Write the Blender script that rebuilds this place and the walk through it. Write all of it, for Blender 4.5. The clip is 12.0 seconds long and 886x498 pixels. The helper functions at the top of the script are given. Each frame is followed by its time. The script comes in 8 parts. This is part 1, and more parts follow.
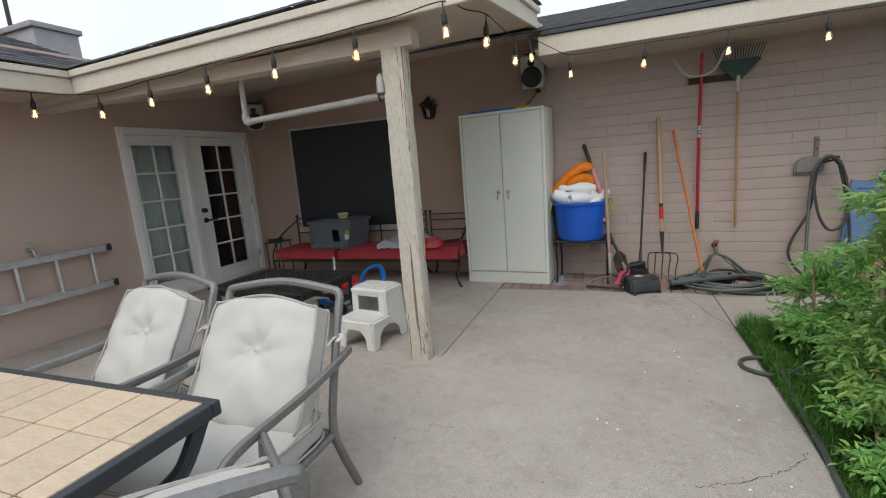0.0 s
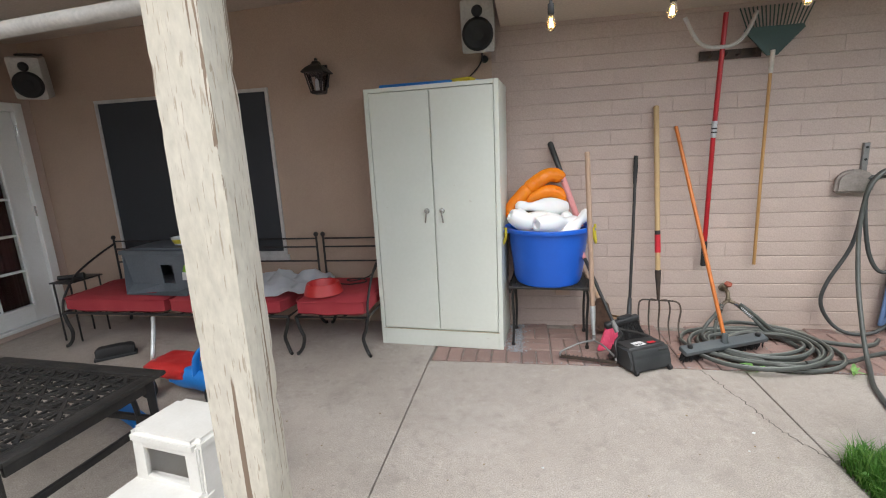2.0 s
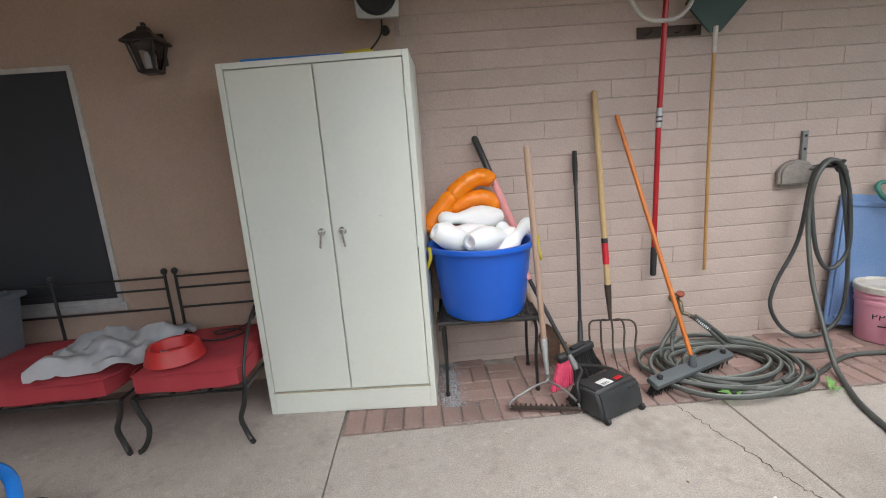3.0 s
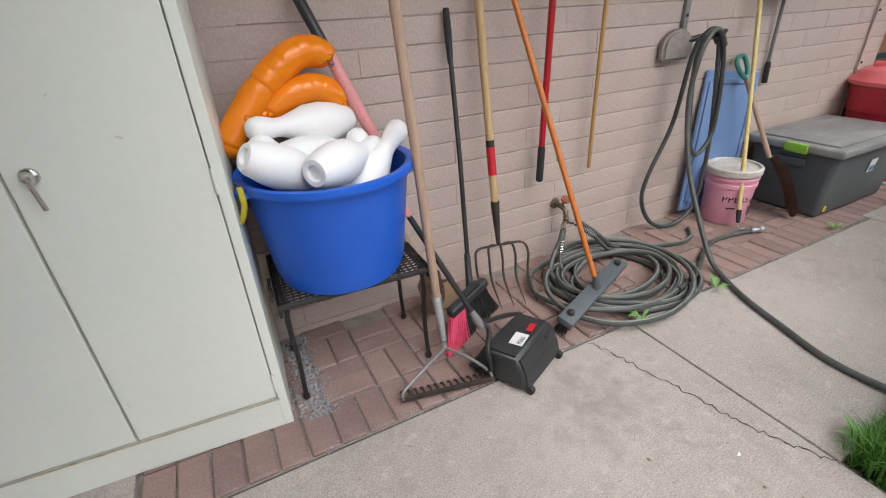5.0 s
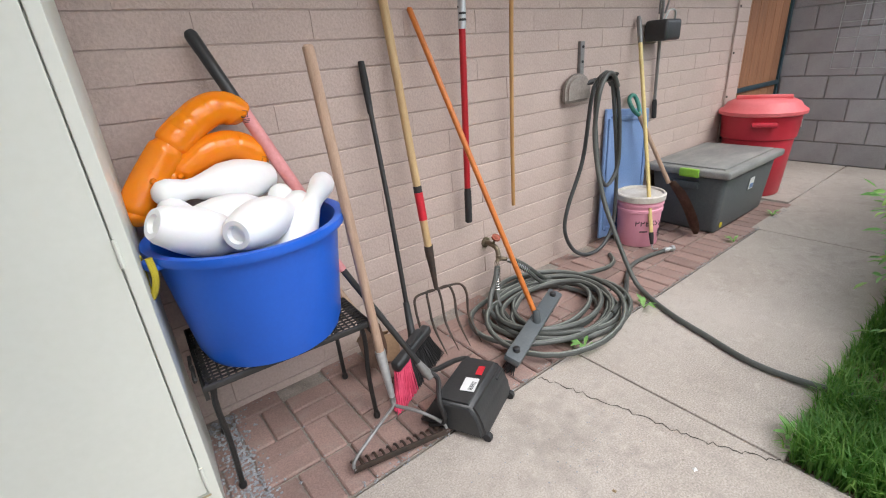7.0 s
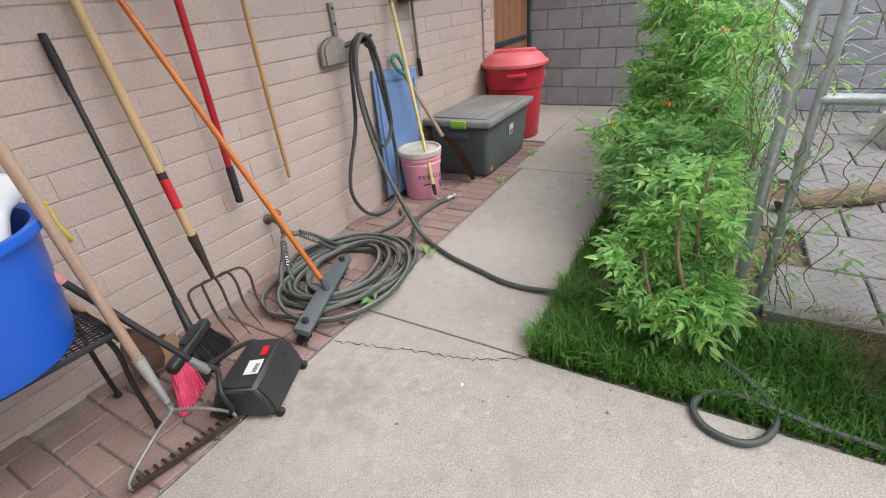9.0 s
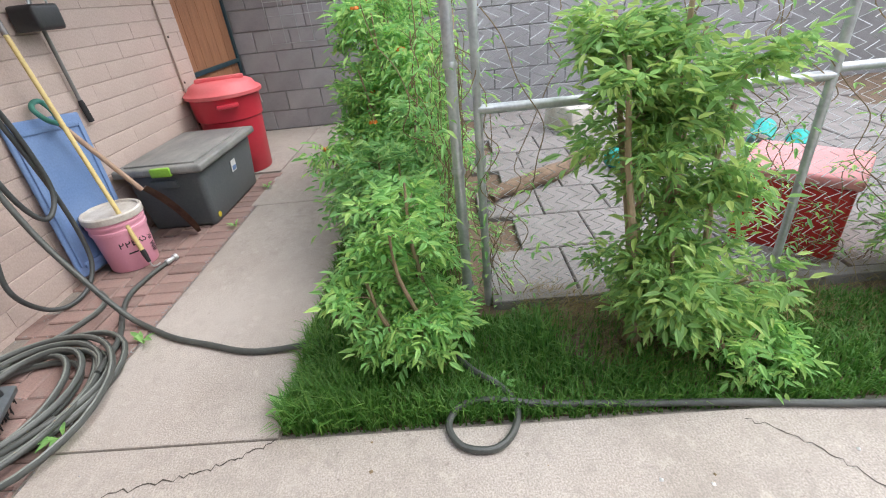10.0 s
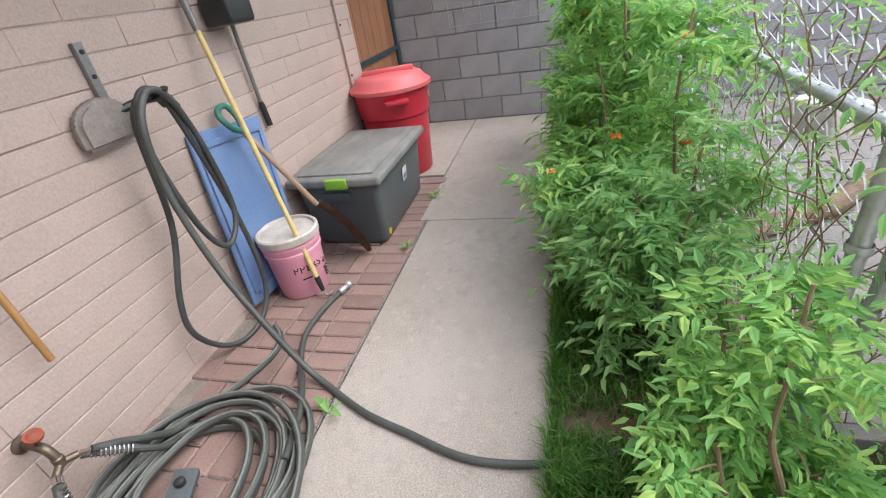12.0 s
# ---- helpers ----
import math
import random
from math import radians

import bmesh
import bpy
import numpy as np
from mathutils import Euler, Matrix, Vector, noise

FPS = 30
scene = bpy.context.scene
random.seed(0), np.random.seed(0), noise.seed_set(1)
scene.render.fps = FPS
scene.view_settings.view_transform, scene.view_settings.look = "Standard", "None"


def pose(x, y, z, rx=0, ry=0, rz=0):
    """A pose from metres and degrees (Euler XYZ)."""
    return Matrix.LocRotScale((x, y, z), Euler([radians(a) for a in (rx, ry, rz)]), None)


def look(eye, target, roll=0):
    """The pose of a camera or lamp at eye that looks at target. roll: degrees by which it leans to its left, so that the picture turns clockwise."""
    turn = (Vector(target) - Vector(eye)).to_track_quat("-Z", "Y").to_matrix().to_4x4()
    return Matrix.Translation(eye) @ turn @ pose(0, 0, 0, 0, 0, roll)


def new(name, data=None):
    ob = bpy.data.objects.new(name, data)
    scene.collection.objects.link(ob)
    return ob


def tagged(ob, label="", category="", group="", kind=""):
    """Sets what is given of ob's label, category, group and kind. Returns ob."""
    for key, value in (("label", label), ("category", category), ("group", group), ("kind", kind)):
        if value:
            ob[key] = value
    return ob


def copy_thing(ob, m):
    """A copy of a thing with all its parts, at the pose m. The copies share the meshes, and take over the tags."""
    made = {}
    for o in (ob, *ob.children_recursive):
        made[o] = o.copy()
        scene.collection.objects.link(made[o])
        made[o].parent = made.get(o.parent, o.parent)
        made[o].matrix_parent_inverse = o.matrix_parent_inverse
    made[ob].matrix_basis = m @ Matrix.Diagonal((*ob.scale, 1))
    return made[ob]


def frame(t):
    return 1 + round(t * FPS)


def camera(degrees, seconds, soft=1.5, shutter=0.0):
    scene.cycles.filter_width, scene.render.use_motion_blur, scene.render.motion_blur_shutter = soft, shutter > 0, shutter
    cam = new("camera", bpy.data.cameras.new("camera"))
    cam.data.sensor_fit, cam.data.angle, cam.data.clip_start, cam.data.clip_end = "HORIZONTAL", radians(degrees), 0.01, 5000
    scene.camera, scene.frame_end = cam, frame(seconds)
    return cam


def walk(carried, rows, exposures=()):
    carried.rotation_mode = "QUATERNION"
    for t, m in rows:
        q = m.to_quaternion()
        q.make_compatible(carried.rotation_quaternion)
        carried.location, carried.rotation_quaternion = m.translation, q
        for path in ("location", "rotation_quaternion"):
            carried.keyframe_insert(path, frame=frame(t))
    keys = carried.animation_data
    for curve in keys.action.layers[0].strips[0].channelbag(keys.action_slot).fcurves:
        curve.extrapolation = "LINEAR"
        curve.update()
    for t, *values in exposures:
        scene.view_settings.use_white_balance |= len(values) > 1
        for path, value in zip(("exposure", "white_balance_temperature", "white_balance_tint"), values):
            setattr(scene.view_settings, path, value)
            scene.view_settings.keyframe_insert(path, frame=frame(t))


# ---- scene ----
cam = camera(88.6, 12.0, soft=1.1)
PATH = [
    (0, (0.941, -0.293, 1.329), (0.224, 1.538, 0.966), -4.5),
    (0.2, (0.880, -0.085, 1.320), (0.198, 1.767, 0.970), -4.9),
    (0.5, (0.737, 0.146, 1.329), (-0.165, 1.901, 1.001), -3.6),
    (1, (0.612, 0.586, 1.339), (-0.394, 2.285, 1.018), -3.9),
    (1.2, (0.590, 0.810, 1.335), (-0.117, 2.645, 0.965), -3.1),
    (1.4, (0.543, 0.985, 1.343), (0.118, 2.895, 0.958), -2.6),
    (1.5, (0.512, 1.032, 1.341), (0.13, 2.958, 0.964), -2.9),
    (2, (0.422, 1.412, 1.392), (0.069, 3.336, 0.975), -2.8),
    (2.5, (0.28, 1.786, 1.36), (0.365, 3.732, 0.908), -3.9),
    (2.7, (0.271, 1.943, 1.352), (0.323, 3.899, 0.942), -4.0),
    (4.3, (0.32, 2.97, 1.326), (0.704, 4.859, 0.791), -4.0),
    (4.5, (0.297, 3.036, 1.338), (0.702, 4.896, 0.724), -2.6),
    (5, (0.265, 3.119, 1.296), (1.043, 4.708, 0.364), -3.0),
    (5.5, (0.252, 3.172, 1.27), (1.153, 4.698, 0.341), -2.8),
    (6, (0.256, 3.183, 1.277), (1.317, 4.648, 0.423), -2.8),
    (6.5, (0.259, 3.172, 1.281), (1.361, 4.649, 0.506), -3.9),
    (7, (0.262, 3.172, 1.286), (1.354, 4.659, 0.515), -4.6),
    (7.2, (0.265, 3.168, 1.285), (1.361, 4.661, 0.532), -4.9),
    (8.8, (0.399, 2.977, 1.298), (1.931, 3.864, 0.366), -6.0),
    (9, (0.42, 2.922, 1.291), (1.901, 3.856, 0.325), -5.6),
    (9.5, (0.549, 2.794, 1.25), (2.173, 3.204, 0.158), -5.2),
    (10, (0.709, 2.718, 1.286), (2.442, 2.806, 0.291), -6.3),
    (10.5, (0.822, 2.72, 1.305), (2.591, 3.009, 0.418), -6.8),
    (11, (0.948, 2.907, 1.279), (2.674, 3.435, 0.416), -3.7),
    (11.5, (1.08, 3.115, 1.3), (2.688, 3.901, 0.409), -10.0),
    (12, (1.33, 3.358, 1.321), (2.975, 3.884, 0.312), -9.6),
]
walk(cam, [(t, look(eye, target, roll)) for t, eye, target, roll in PATH], exposures=[(0.0, 0.22, 6500, 5), (0.2, 0.46, 6500, 6), (0.6, 0.64, 6500, 7), (1.2, 0.92, 6500, 7), (2.5, 0.98, 6500, 7), (4.5, 0.80, 6500, 9), (6.0, 1.08, 6500, 9), (7.2, 1.13, 6500, 9), (9.0, 1.06, 6500, 9), (9.5, 1.06, 6500, 10), (10.0, 1.22, 6500, 10), (10.5, 1.45, 6450, 13), (11.2, 1.36, 6450, 13), (12.0, 1.25, 6450, 11)])

# ---------- world, sun, exposure ----------
sky_world = bpy.data.worlds.new("overcast_sky")
scene.world = sky_world
sky_world.use_nodes = True
wn = sky_world.node_tree
wn.nodes.clear()
w_out = wn.nodes.new("ShaderNodeOutputWorld")
w_bg = wn.nodes.new("ShaderNodeBackground")
w_sky = wn.nodes.new("ShaderNodeTexSky")
w_sky.sky_type, w_sky.sun_disc = "NISHITA", False
w_sky.sun_elevation, w_sky.sun_rotation = radians(53), radians(185)
w_sky.air_density, w_sky.dust_density, w_sky.ozone_density = 1.0, 6.0, 1.0
w_mix = wn.nodes.new("ShaderNodeMix")
w_mix.data_type = "RGBA"
w_mix.inputs[0].default_value = 0.8
w_mix.inputs[7].default_value = (8.2, 8.75, 9.8, 1)
w_noise = wn.nodes.new("ShaderNodeTexNoise")
w_noise.inputs["Scale"].default_value = 1.6
w_noise.inputs["Detail"].default_value = 5
w_ramp = wn.nodes.new("ShaderNodeMapRange")
w_ramp.inputs[1].default_value, w_ramp.inputs[2].default_value = 0.3, 0.7
w_ramp.inputs[3].default_value, w_ramp.inputs[4].default_value = 0.88, 1.12
w_mul = wn.nodes.new("ShaderNodeMix")
w_mul.data_type, w_mul.blend_type = "RGBA", "MULTIPLY"
w_mul.inputs[0].default_value = 1.0
w_bg.inputs["Strength"].default_value = 0.12
wn.links.new(w_sky.outputs[0], w_mix.inputs[6])
wn.links.new(w_noise.outputs["Fac"], w_ramp.inputs[0])
wn.links.new(w_mix.outputs[2], w_mul.inputs[6])
wn.links.new(w_ramp.outputs[0], w_mul.inputs[7])
wn.links.new(w_mul.outputs[2], w_bg.inputs[0])
wn.links.new(w_bg.outputs[0], w_out.inputs[0])

sun_data = bpy.data.lights.new("sun", "SUN")
sun_data.energy, sun_data.angle, sun_data.color = 1.1, radians(40), (1.0, 0.99, 0.985)
sun = new("sun", sun_data)
sun.matrix_world = look((1.6, -6.0, 10.0), (0.8, 1.5, 0.0))

# ---------- mesh helpers ----------
def link_mesh(name, bm, material, smooth=False):
    me = bpy.data.meshes.new(name)
    bm.to_mesh(me)
    bm.free()
    for m in (material if isinstance(material, (list, tuple)) else [material]):
        me.materials.append(m)
    if smooth:
        for p in me.polygons:
            p.use_smooth = True
        me.set_sharp_from_angle(angle=radians(40))
    return new(name, me)


def part(name, bm, material, parent, label="", smooth=True):
    ob = link_mesh(name, bm, material, smooth)
    ob.parent = parent
    if label:
        tagged(ob, label)
    return ob


def thing(name, m, label, category, group="", kind=""):
    ob = new(name)
    ob.empty_display_size = 0.1
    ob.matrix_world = m
    return tagged(ob, label, category, group, kind)


def B():
    return bmesh.new()


def box(bm, c, s, r=(0, 0, 0), bev=0.0, seg=2):
    """A box of size s about c, turned by r degrees, with rounded edges."""
    ret = bmesh.ops.create_cube(bm, size=1.0)
    vs = ret["verts"]
    bmesh.ops.scale(bm, vec=s, verts=vs)
    if bev > 0:
        es = list({e for v in vs for e in v.link_edges})
        res = bmesh.ops.bevel(bm, geom=es, offset=bev, segments=seg, profile=0.6, affect="EDGES", clamp_overlap=True)
        vs = list({v for f in res["faces"] for v in f.verts} | {v for v in vs if v.is_valid})
    m = pose(*c, *r)
    bmesh.ops.transform(bm, matrix=m, verts=vs)
    return vs


def smooth_path(pts, n=6, closed=False):
    """A smooth path through the points."""
    P = [Vector(p) for p in pts]
    k = len(P)
    out = []
    rng = range(k if closed else k - 1)
    for i in rng:
        if closed:
            p0, p1, p2, p3 = P[(i - 1) % k], P[i], P[(i + 1) % k], P[(i + 2) % k]
        else:
            p0, p1, p2, p3 = P[max(i - 1, 0)], P[i], P[i + 1], P[min(i + 2, k - 1)]
        for j in range(n):
            t = j / n
            out.append(0.5 * ((2 * p1) + (p2 - p0) * t + (2 * p0 - 5 * p1 + 4 * p2 - p3) * t * t + (3 * p1 - p0 - 3 * p2 + p3) * t ** 3))
    if not closed:
        out.append(P[-1])
    return out


def tube(bm, pts, r, seg=8, closed=False, caps=True, flat=1.0):
    """A tube along pts; r is one radius or one for each point. flat squeezes it."""
    P = [Vector(p) for p in pts]
    k = len(P)
    rs = list(r) if isinstance(r, (list, tuple)) else [r] * k
    up = Vector((0, 0, 1))
    rings = []
    side = None
    for i in range(k):
        a = P[(i - 1) % k] if closed or i > 0 else P[0]
        b = P[(i + 1) % k] if closed or i < k - 1 else P[-1]
        d = (b - a)
        d = d.normalized() if d.length > 1e-9 else Vector((0, 0, 1))
        if side is None:
            side = d.cross(up if abs(d.z) < 0.95 else Vector((1, 0, 0))).normalized()
        else:
            side = side - d * side.dot(d)
            side = side.normalized() if side.length > 1e-6 else d.orthogonal().normalized()
        o = d.cross(side)
        rings.append([bm.verts.new(P[i] + rs[i] * (math.cos(2 * math.pi * j / seg) * side + flat * math.sin(2 * math.pi * j / seg) * o)) for j in range(seg)])
    for i in range(k if closed else k - 1):
        A, C = rings[i], rings[(i + 1) % k]
        for j in range(seg):
            bm.faces.new((A[j], A[(j + 1) % seg], C[(j + 1) % seg], C[j]))
    if caps and not closed:
        bm.faces.new(rings[0])
        bm.faces.new(list(reversed(rings[-1])))
    return [v for ring in rings for v in ring]


def lathe(bm, prof, seg=32, m=None, close=False):
    """Turns a profile of (radius, height) about z."""
    vs, rings = [], []
    for rad, h in prof:
        if rad < 1e-6:
            ring = [bm.verts.new((0, 0, h))]
        else:
            ring = [bm.verts.new((rad * math.cos(2 * math.pi * j / seg), rad * math.sin(2 * math.pi * j / seg), h)) for j in range(seg)]
        rings.append(ring)
        vs += ring
    for A, C in zip(rings, rings[1:]):
        for j in range(seg):
            q = [A[j % len(A)], A[(j + 1) % seg % len(A)], C[(j + 1) % seg % len(C)], C[j % len(C)]]
            q = [v for i, v in enumerate(q) if v not in q[:i]]
            if len(q) > 2:
                bm.faces.new(q)
    if m is not None:
        bmesh.ops.transform(bm, matrix=m, verts=vs)
    return vs


def prism(bm, outline, h, m=None):
    """A plate: the outline (x, y) raised from z=0 to h."""
    lo = [bm.verts.new((x, y, 0)) for x, y in outline]
    hi = [bm.verts.new((x, y, h)) for x, y in outline]
    k = len(lo)
    for i in range(k):
        bm.faces.new((lo[i], lo[(i + 1) % k], hi[(i + 1) % k], hi[i]))
    bm.faces.new(hi)
    bm.faces.new(list(reversed(lo)))
    if m is not None:
        bmesh.ops.transform(bm, matrix=m, verts=lo + hi)
    return lo + hi


def pillow(bm, c, s, r=(0, 0, 0), n=14, puff=0.5, tuft=(), wob=0.006, seed=0):
    """A stuffed cushion of size s with a soft rim and dimples at tuft (u, v)."""
    sx, sy, sz = s
    grid = {}
    vs = []
    for side in (1, -1):
        for i in range(n + 1):
            for j in range(n + 1):
                u, v = 2 * i / n - 1, 2 * j / n - 1
                edge = (1 - u ** 6) * (1 - v ** 6)
                h = sz / 2 * (puff + (1 - puff) * edge ** 0.5) if edge > 0 else sz / 2 * puff
                for a, b in tuft:
                    d2 = (u - a) ** 2 + (v - b) ** 2
                    h -= 0.5 * sz * math.exp(-d2 * 22) * 0.7 if side > 0 else 0
                    if side > 0:
                        ang = math.atan2(v - b, u - a)
                        h -= 0.02 * math.exp(-d2 * 5) * (0.5 + 0.5 * math.cos(7 * ang)) * min(1, d2 * 60)
                k = 1 - 0.05 * (u * u * v * v)
                w = wob * noise.noise((u * 2.3 + seed, v * 2.3, side * 3.0))
                p = bm.verts.new((u * sx / 2 * k, v * sy / 2 * k, side * (h + w)))
                grid[side, i, j] = p
                vs.append(p)
    for side in (1, -1):
        for i in range(n):
            for j in range(n):
                q = [grid[side, i, j], grid[side, i + 1, j], grid[side, i + 1, j + 1], grid[side, i, j + 1]]
                bm.faces.new(q if side > 0 else q[::-1])
    ring = [(i, 0) for i in range(n)] + [(n, j) for j in range(n)] + [(i, n) for i in range(n, 0, -1)] + [(0, j) for j in range(n, 0, -1)]
    for a, b in zip(ring, ring[1:] + ring[:1]):
        bm.faces.new((grid[-1, a[0], a[1]], grid[-1, b[0], b[1]], grid[1, b[0], b[1]], grid[1, a[0], a[1]]))
    bmesh.ops.transform(bm, matrix=pose(*c, *r), verts=vs)
    return vs


def raw(name, verts, faces, material, parent=None, smooth=False):
    me = bpy.data.meshes.new(name)
    me.from_pydata(verts, [], faces)
    me.materials.append(material)
    if smooth:
        for p in me.polygons:
            p.use_smooth = True
    ob = new(name, me)
    ob.parent = parent
    return ob


# ---------- materials ----------
def nodes_of(m):
    m.use_nodes = True
    t = m.node_tree
    return t, t.nodes["Principled BSDF"]


def mat(name, col, rough=0.6, metal=0.0, col2=None, scale=6.0, bump=0.15, bscale=90.0, rnd=0.0, spec=0.5, stretch=(1, 1, 1), fine=0.25, coat=0.0, sub=0.0):
    """A painted or moulded surface: two scales of colour change, fine relief, uneven gloss."""
    m = bpy.data.materials.new(name)
    t, b = nodes_of(m)
    N, L = t.nodes, t.links
    tc = N.new("ShaderNodeTexCoord")
    mp = N.new("ShaderNodeMapping")
    mp.inputs["Scale"].default_value = stretch
    L.new(tc.outputs["Object"], mp.inputs[0])
    n1 = N.new("ShaderNodeTexNoise")
    n1.inputs["Scale"].default_value, n1.inputs["Detail"].default_value, n1.inputs["Roughness"].default_value = scale, 6, 0.6
    n2 = N.new("ShaderNodeTexNoise")
    n2.inputs["Scale"].default_value, n2.inputs["Detail"].default_value = bscale, 4
    L.new(mp.outputs[0], n1.inputs["Vector"])
    L.new(mp.outputs[0], n2.inputs["Vector"])
    c2 = col2 or tuple(c * 0.8 for c in col)
    rp = N.new("ShaderNodeMapRange")
    rp.inputs[1].default_value, rp.inputs[2].default_value = 0.35, 0.68
    L.new(n1.outputs["Fac"], rp.inputs[0])
    mx = N.new("ShaderNodeMix")
    mx.data_type = "RGBA"
    L.new(rp.outputs[0], mx.inputs[0])
    mx.inputs[6].default_value, mx.inputs[7].default_value = (*col, 1), (*c2, 1)
    m2 = N.new("ShaderNodeMix")
    m2.data_type, m2.blend_type = "RGBA", "OVERLAY"
    m2.inputs[0].default_value = fine
    L.new(mx.outputs[2], m2.inputs[6])
    L.new(n2.outputs["Fac"], m2.inputs[7])
    last = m2.outputs[2]
    if rnd:
        oi = N.new("ShaderNodeObjectInfo")
        mr = N.new("ShaderNodeMapRange")
        mr.inputs[3].default_value, mr.inputs[4].default_value = 1 - rnd, 1 + rnd
        L.new(oi.outputs["Random"], mr.inputs[0])
        m3 = N.new("ShaderNodeMix")
        m3.data_type, m3.blend_type = "RGBA", "MULTIPLY"
        m3.inputs[0].default_value = 1.0
        L.new(last, m3.inputs[6])
        L.new(mr.outputs[0], m3.inputs[7])
        last = m3.outputs[2]
    L.new(last, b.inputs["Base Color"])
    rr = N.new("ShaderNodeMapRange")
    rr.inputs[3].default_value, rr.inputs[4].default_value = max(rough - 0.1, 0.03), min(rough + 0.12, 1)
    L.new(n1.outputs["Fac"], rr.inputs[0])
    L.new(rr.outputs[0], b.inputs["Roughness"])
    b.inputs["Metallic"].default_value = metal
    b.inputs["Specular IOR Level"].default_value = spec
    if coat:
        b.inputs["Coat Weight"].default_value = coat
    if sub:
        b.inputs["Subsurface Weight"].default_value = sub
        b.inputs["Subsurface Scale"].default_value = 0.01
    if bump:
        bp = N.new("ShaderNodeBump")
        bp.inputs["Strength"].default_value, bp.inputs["Distance"].default_value = bump, 0.004
        L.new(n2.outputs["Fac"], bp.inputs["Height"])
        L.new(bp.outputs[0], b.inputs["Normal"])
    return m


def noise_mask(m, scale, lo, hi, stretch=(1, 1, 1), detail=8, rough=0.6, off=0.0):
    t = m.node_tree
    N, L = t.nodes, t.links
    tc = N.new("ShaderNodeTexCoord")
    mp = N.new("ShaderNodeMapping")
    mp.inputs["Scale"].default_value = stretch
    mp.inputs["Location"].default_value = (off, off * 0.7, off * 1.3)
    n = N.new("ShaderNodeTexNoise")
    n.inputs["Scale"].default_value, n.inputs["Detail"].default_value, n.inputs["Roughness"].default_value = scale, detail, rough
    r = N.new("ShaderNodeMapRange")
    r.inputs[1].default_value, r.inputs[2].default_value = lo, hi
    L.new(tc.outputs["Object"], mp.inputs[0])
    L.new(mp.outputs[0], n.inputs["Vector"])
    L.new(n.outputs["Fac"], r.inputs[0])
    return r.outputs[0]


def overlay(m, mask, col, amount=1.0):
    """Lays a second colour over a material where the mask is."""
    t, b = m.node_tree, m.node_tree.nodes["Principled BSDF"]
    src = b.inputs["Base Color"].links[0].from_socket
    k = t.nodes.new("ShaderNodeMath")
    k.operation = "MULTIPLY"
    k.inputs[1].default_value = amount
    t.links.new(mask, k.inputs[0])
    mx = t.nodes.new("ShaderNodeMix")
    mx.data_type = "RGBA"
    t.links.new(k.outputs[0], mx.inputs[0])
    t.links.new(src, mx.inputs[6])
    mx.inputs[7].default_value = (*col, 1)
    t.links.new(mx.outputs[2], b.inputs["Base Color"])
    return m


M_concrete = mat("concrete", (0.415, 0.368, 0.328), 0.85, col2=(0.35, 0.305, 0.267), scale=1.3, bump=0.6, bscale=170, fine=0.75)
overlay(M_concrete, noise_mask(M_concrete, 16, 0.52, 0.66, off=7.0, detail=9, rough=0.7), (0.285, 0.25, 0.22), 0.6)
overlay(M_concrete, noise_mask(M_concrete, 24, 0.55, 0.68, off=11.0, detail=9, rough=0.7), (0.55, 0.495, 0.44), 0.45)
overlay(M_concrete, noise_mask(M_concrete, 2.2, 0.56, 0.75, detail=10), (0.255, 0.22, 0.19), 0.62)
overlay(M_concrete, noise_mask(M_concrete, 0.7, 0.52, 0.7, off=4.0), (0.48, 0.435, 0.39), 0.5)
overlay(M_concrete, noise_mask(M_concrete, 38, 0.68, 0.74, off=9.0, detail=3), (0.14, 0.11, 0.09), 0.45)
# dark spill on the slab before the tools, and a paler one by the lawn
def spill(m, x, y, r, col, amount):
    t = m.node_tree
    N, L = t.nodes, t.links
    tc = N.new("ShaderNodeTexCoord")
    n = N.new("ShaderNodeTexNoise")
    n.inputs["Scale"].default_value, n.inputs["Detail"].default_value = 14, 12
    L.new(tc.outputs["Object"], n.inputs["Vector"])
    ds = N.new("ShaderNodeVectorMath")
    ds.operation = "DISTANCE"
    ds.inputs[1].default_value = (x, y, 0)
    L.new(tc.outputs["Object"], ds.inputs[0])
    ad = N.new("ShaderNodeMath")
    ad.operation = "MULTIPLY_ADD"
    ad.inputs[1].default_value = r * 3.4
    L.new(n.outputs["Fac"], ad.inputs[0])
    L.new(ds.outputs["Value"], ad.inputs[2])
    mr = N.new("ShaderNodeMapRange")
    mr.inputs[1].default_value, mr.inputs[2].default_value = r * 2.7, r * 1.5
    L.new(ad.outputs[0], mr.inputs[0])
    overlay(m, mr.outputs[0], col, amount)


spill(M_concrete, 1.27, 3.95, 0.26, (0.21, 0.18, 0.155), 0.5)
spill(M_concrete, 0.15, 3.6, 0.35, (0.47, 0.43, 0.39), 0.5)
spill(M_concrete, -0.2, 1.3, 0.5, (0.45, 0.41, 0.37), 0.5)
M_wall = mat("tan_masonry_paint", (0.48, 0.385, 0.34), 0.8, col2=(0.435, 0.343, 0.30), scale=1.6, bump=0.55, bscale=110, rnd=0.035, fine=0.22)
overlay(M_wall, noise_mask(M_wall, 9, 0.66, 0.8, off=2.0), (0.38, 0.285, 0.24), 0.4)
M_stucco = mat("tan_stucco", (0.48, 0.36, 0.285), 0.85, col2=(0.43, 0.32, 0.25), scale=1.2, bump=0.6, bscale=150, fine=0.2)
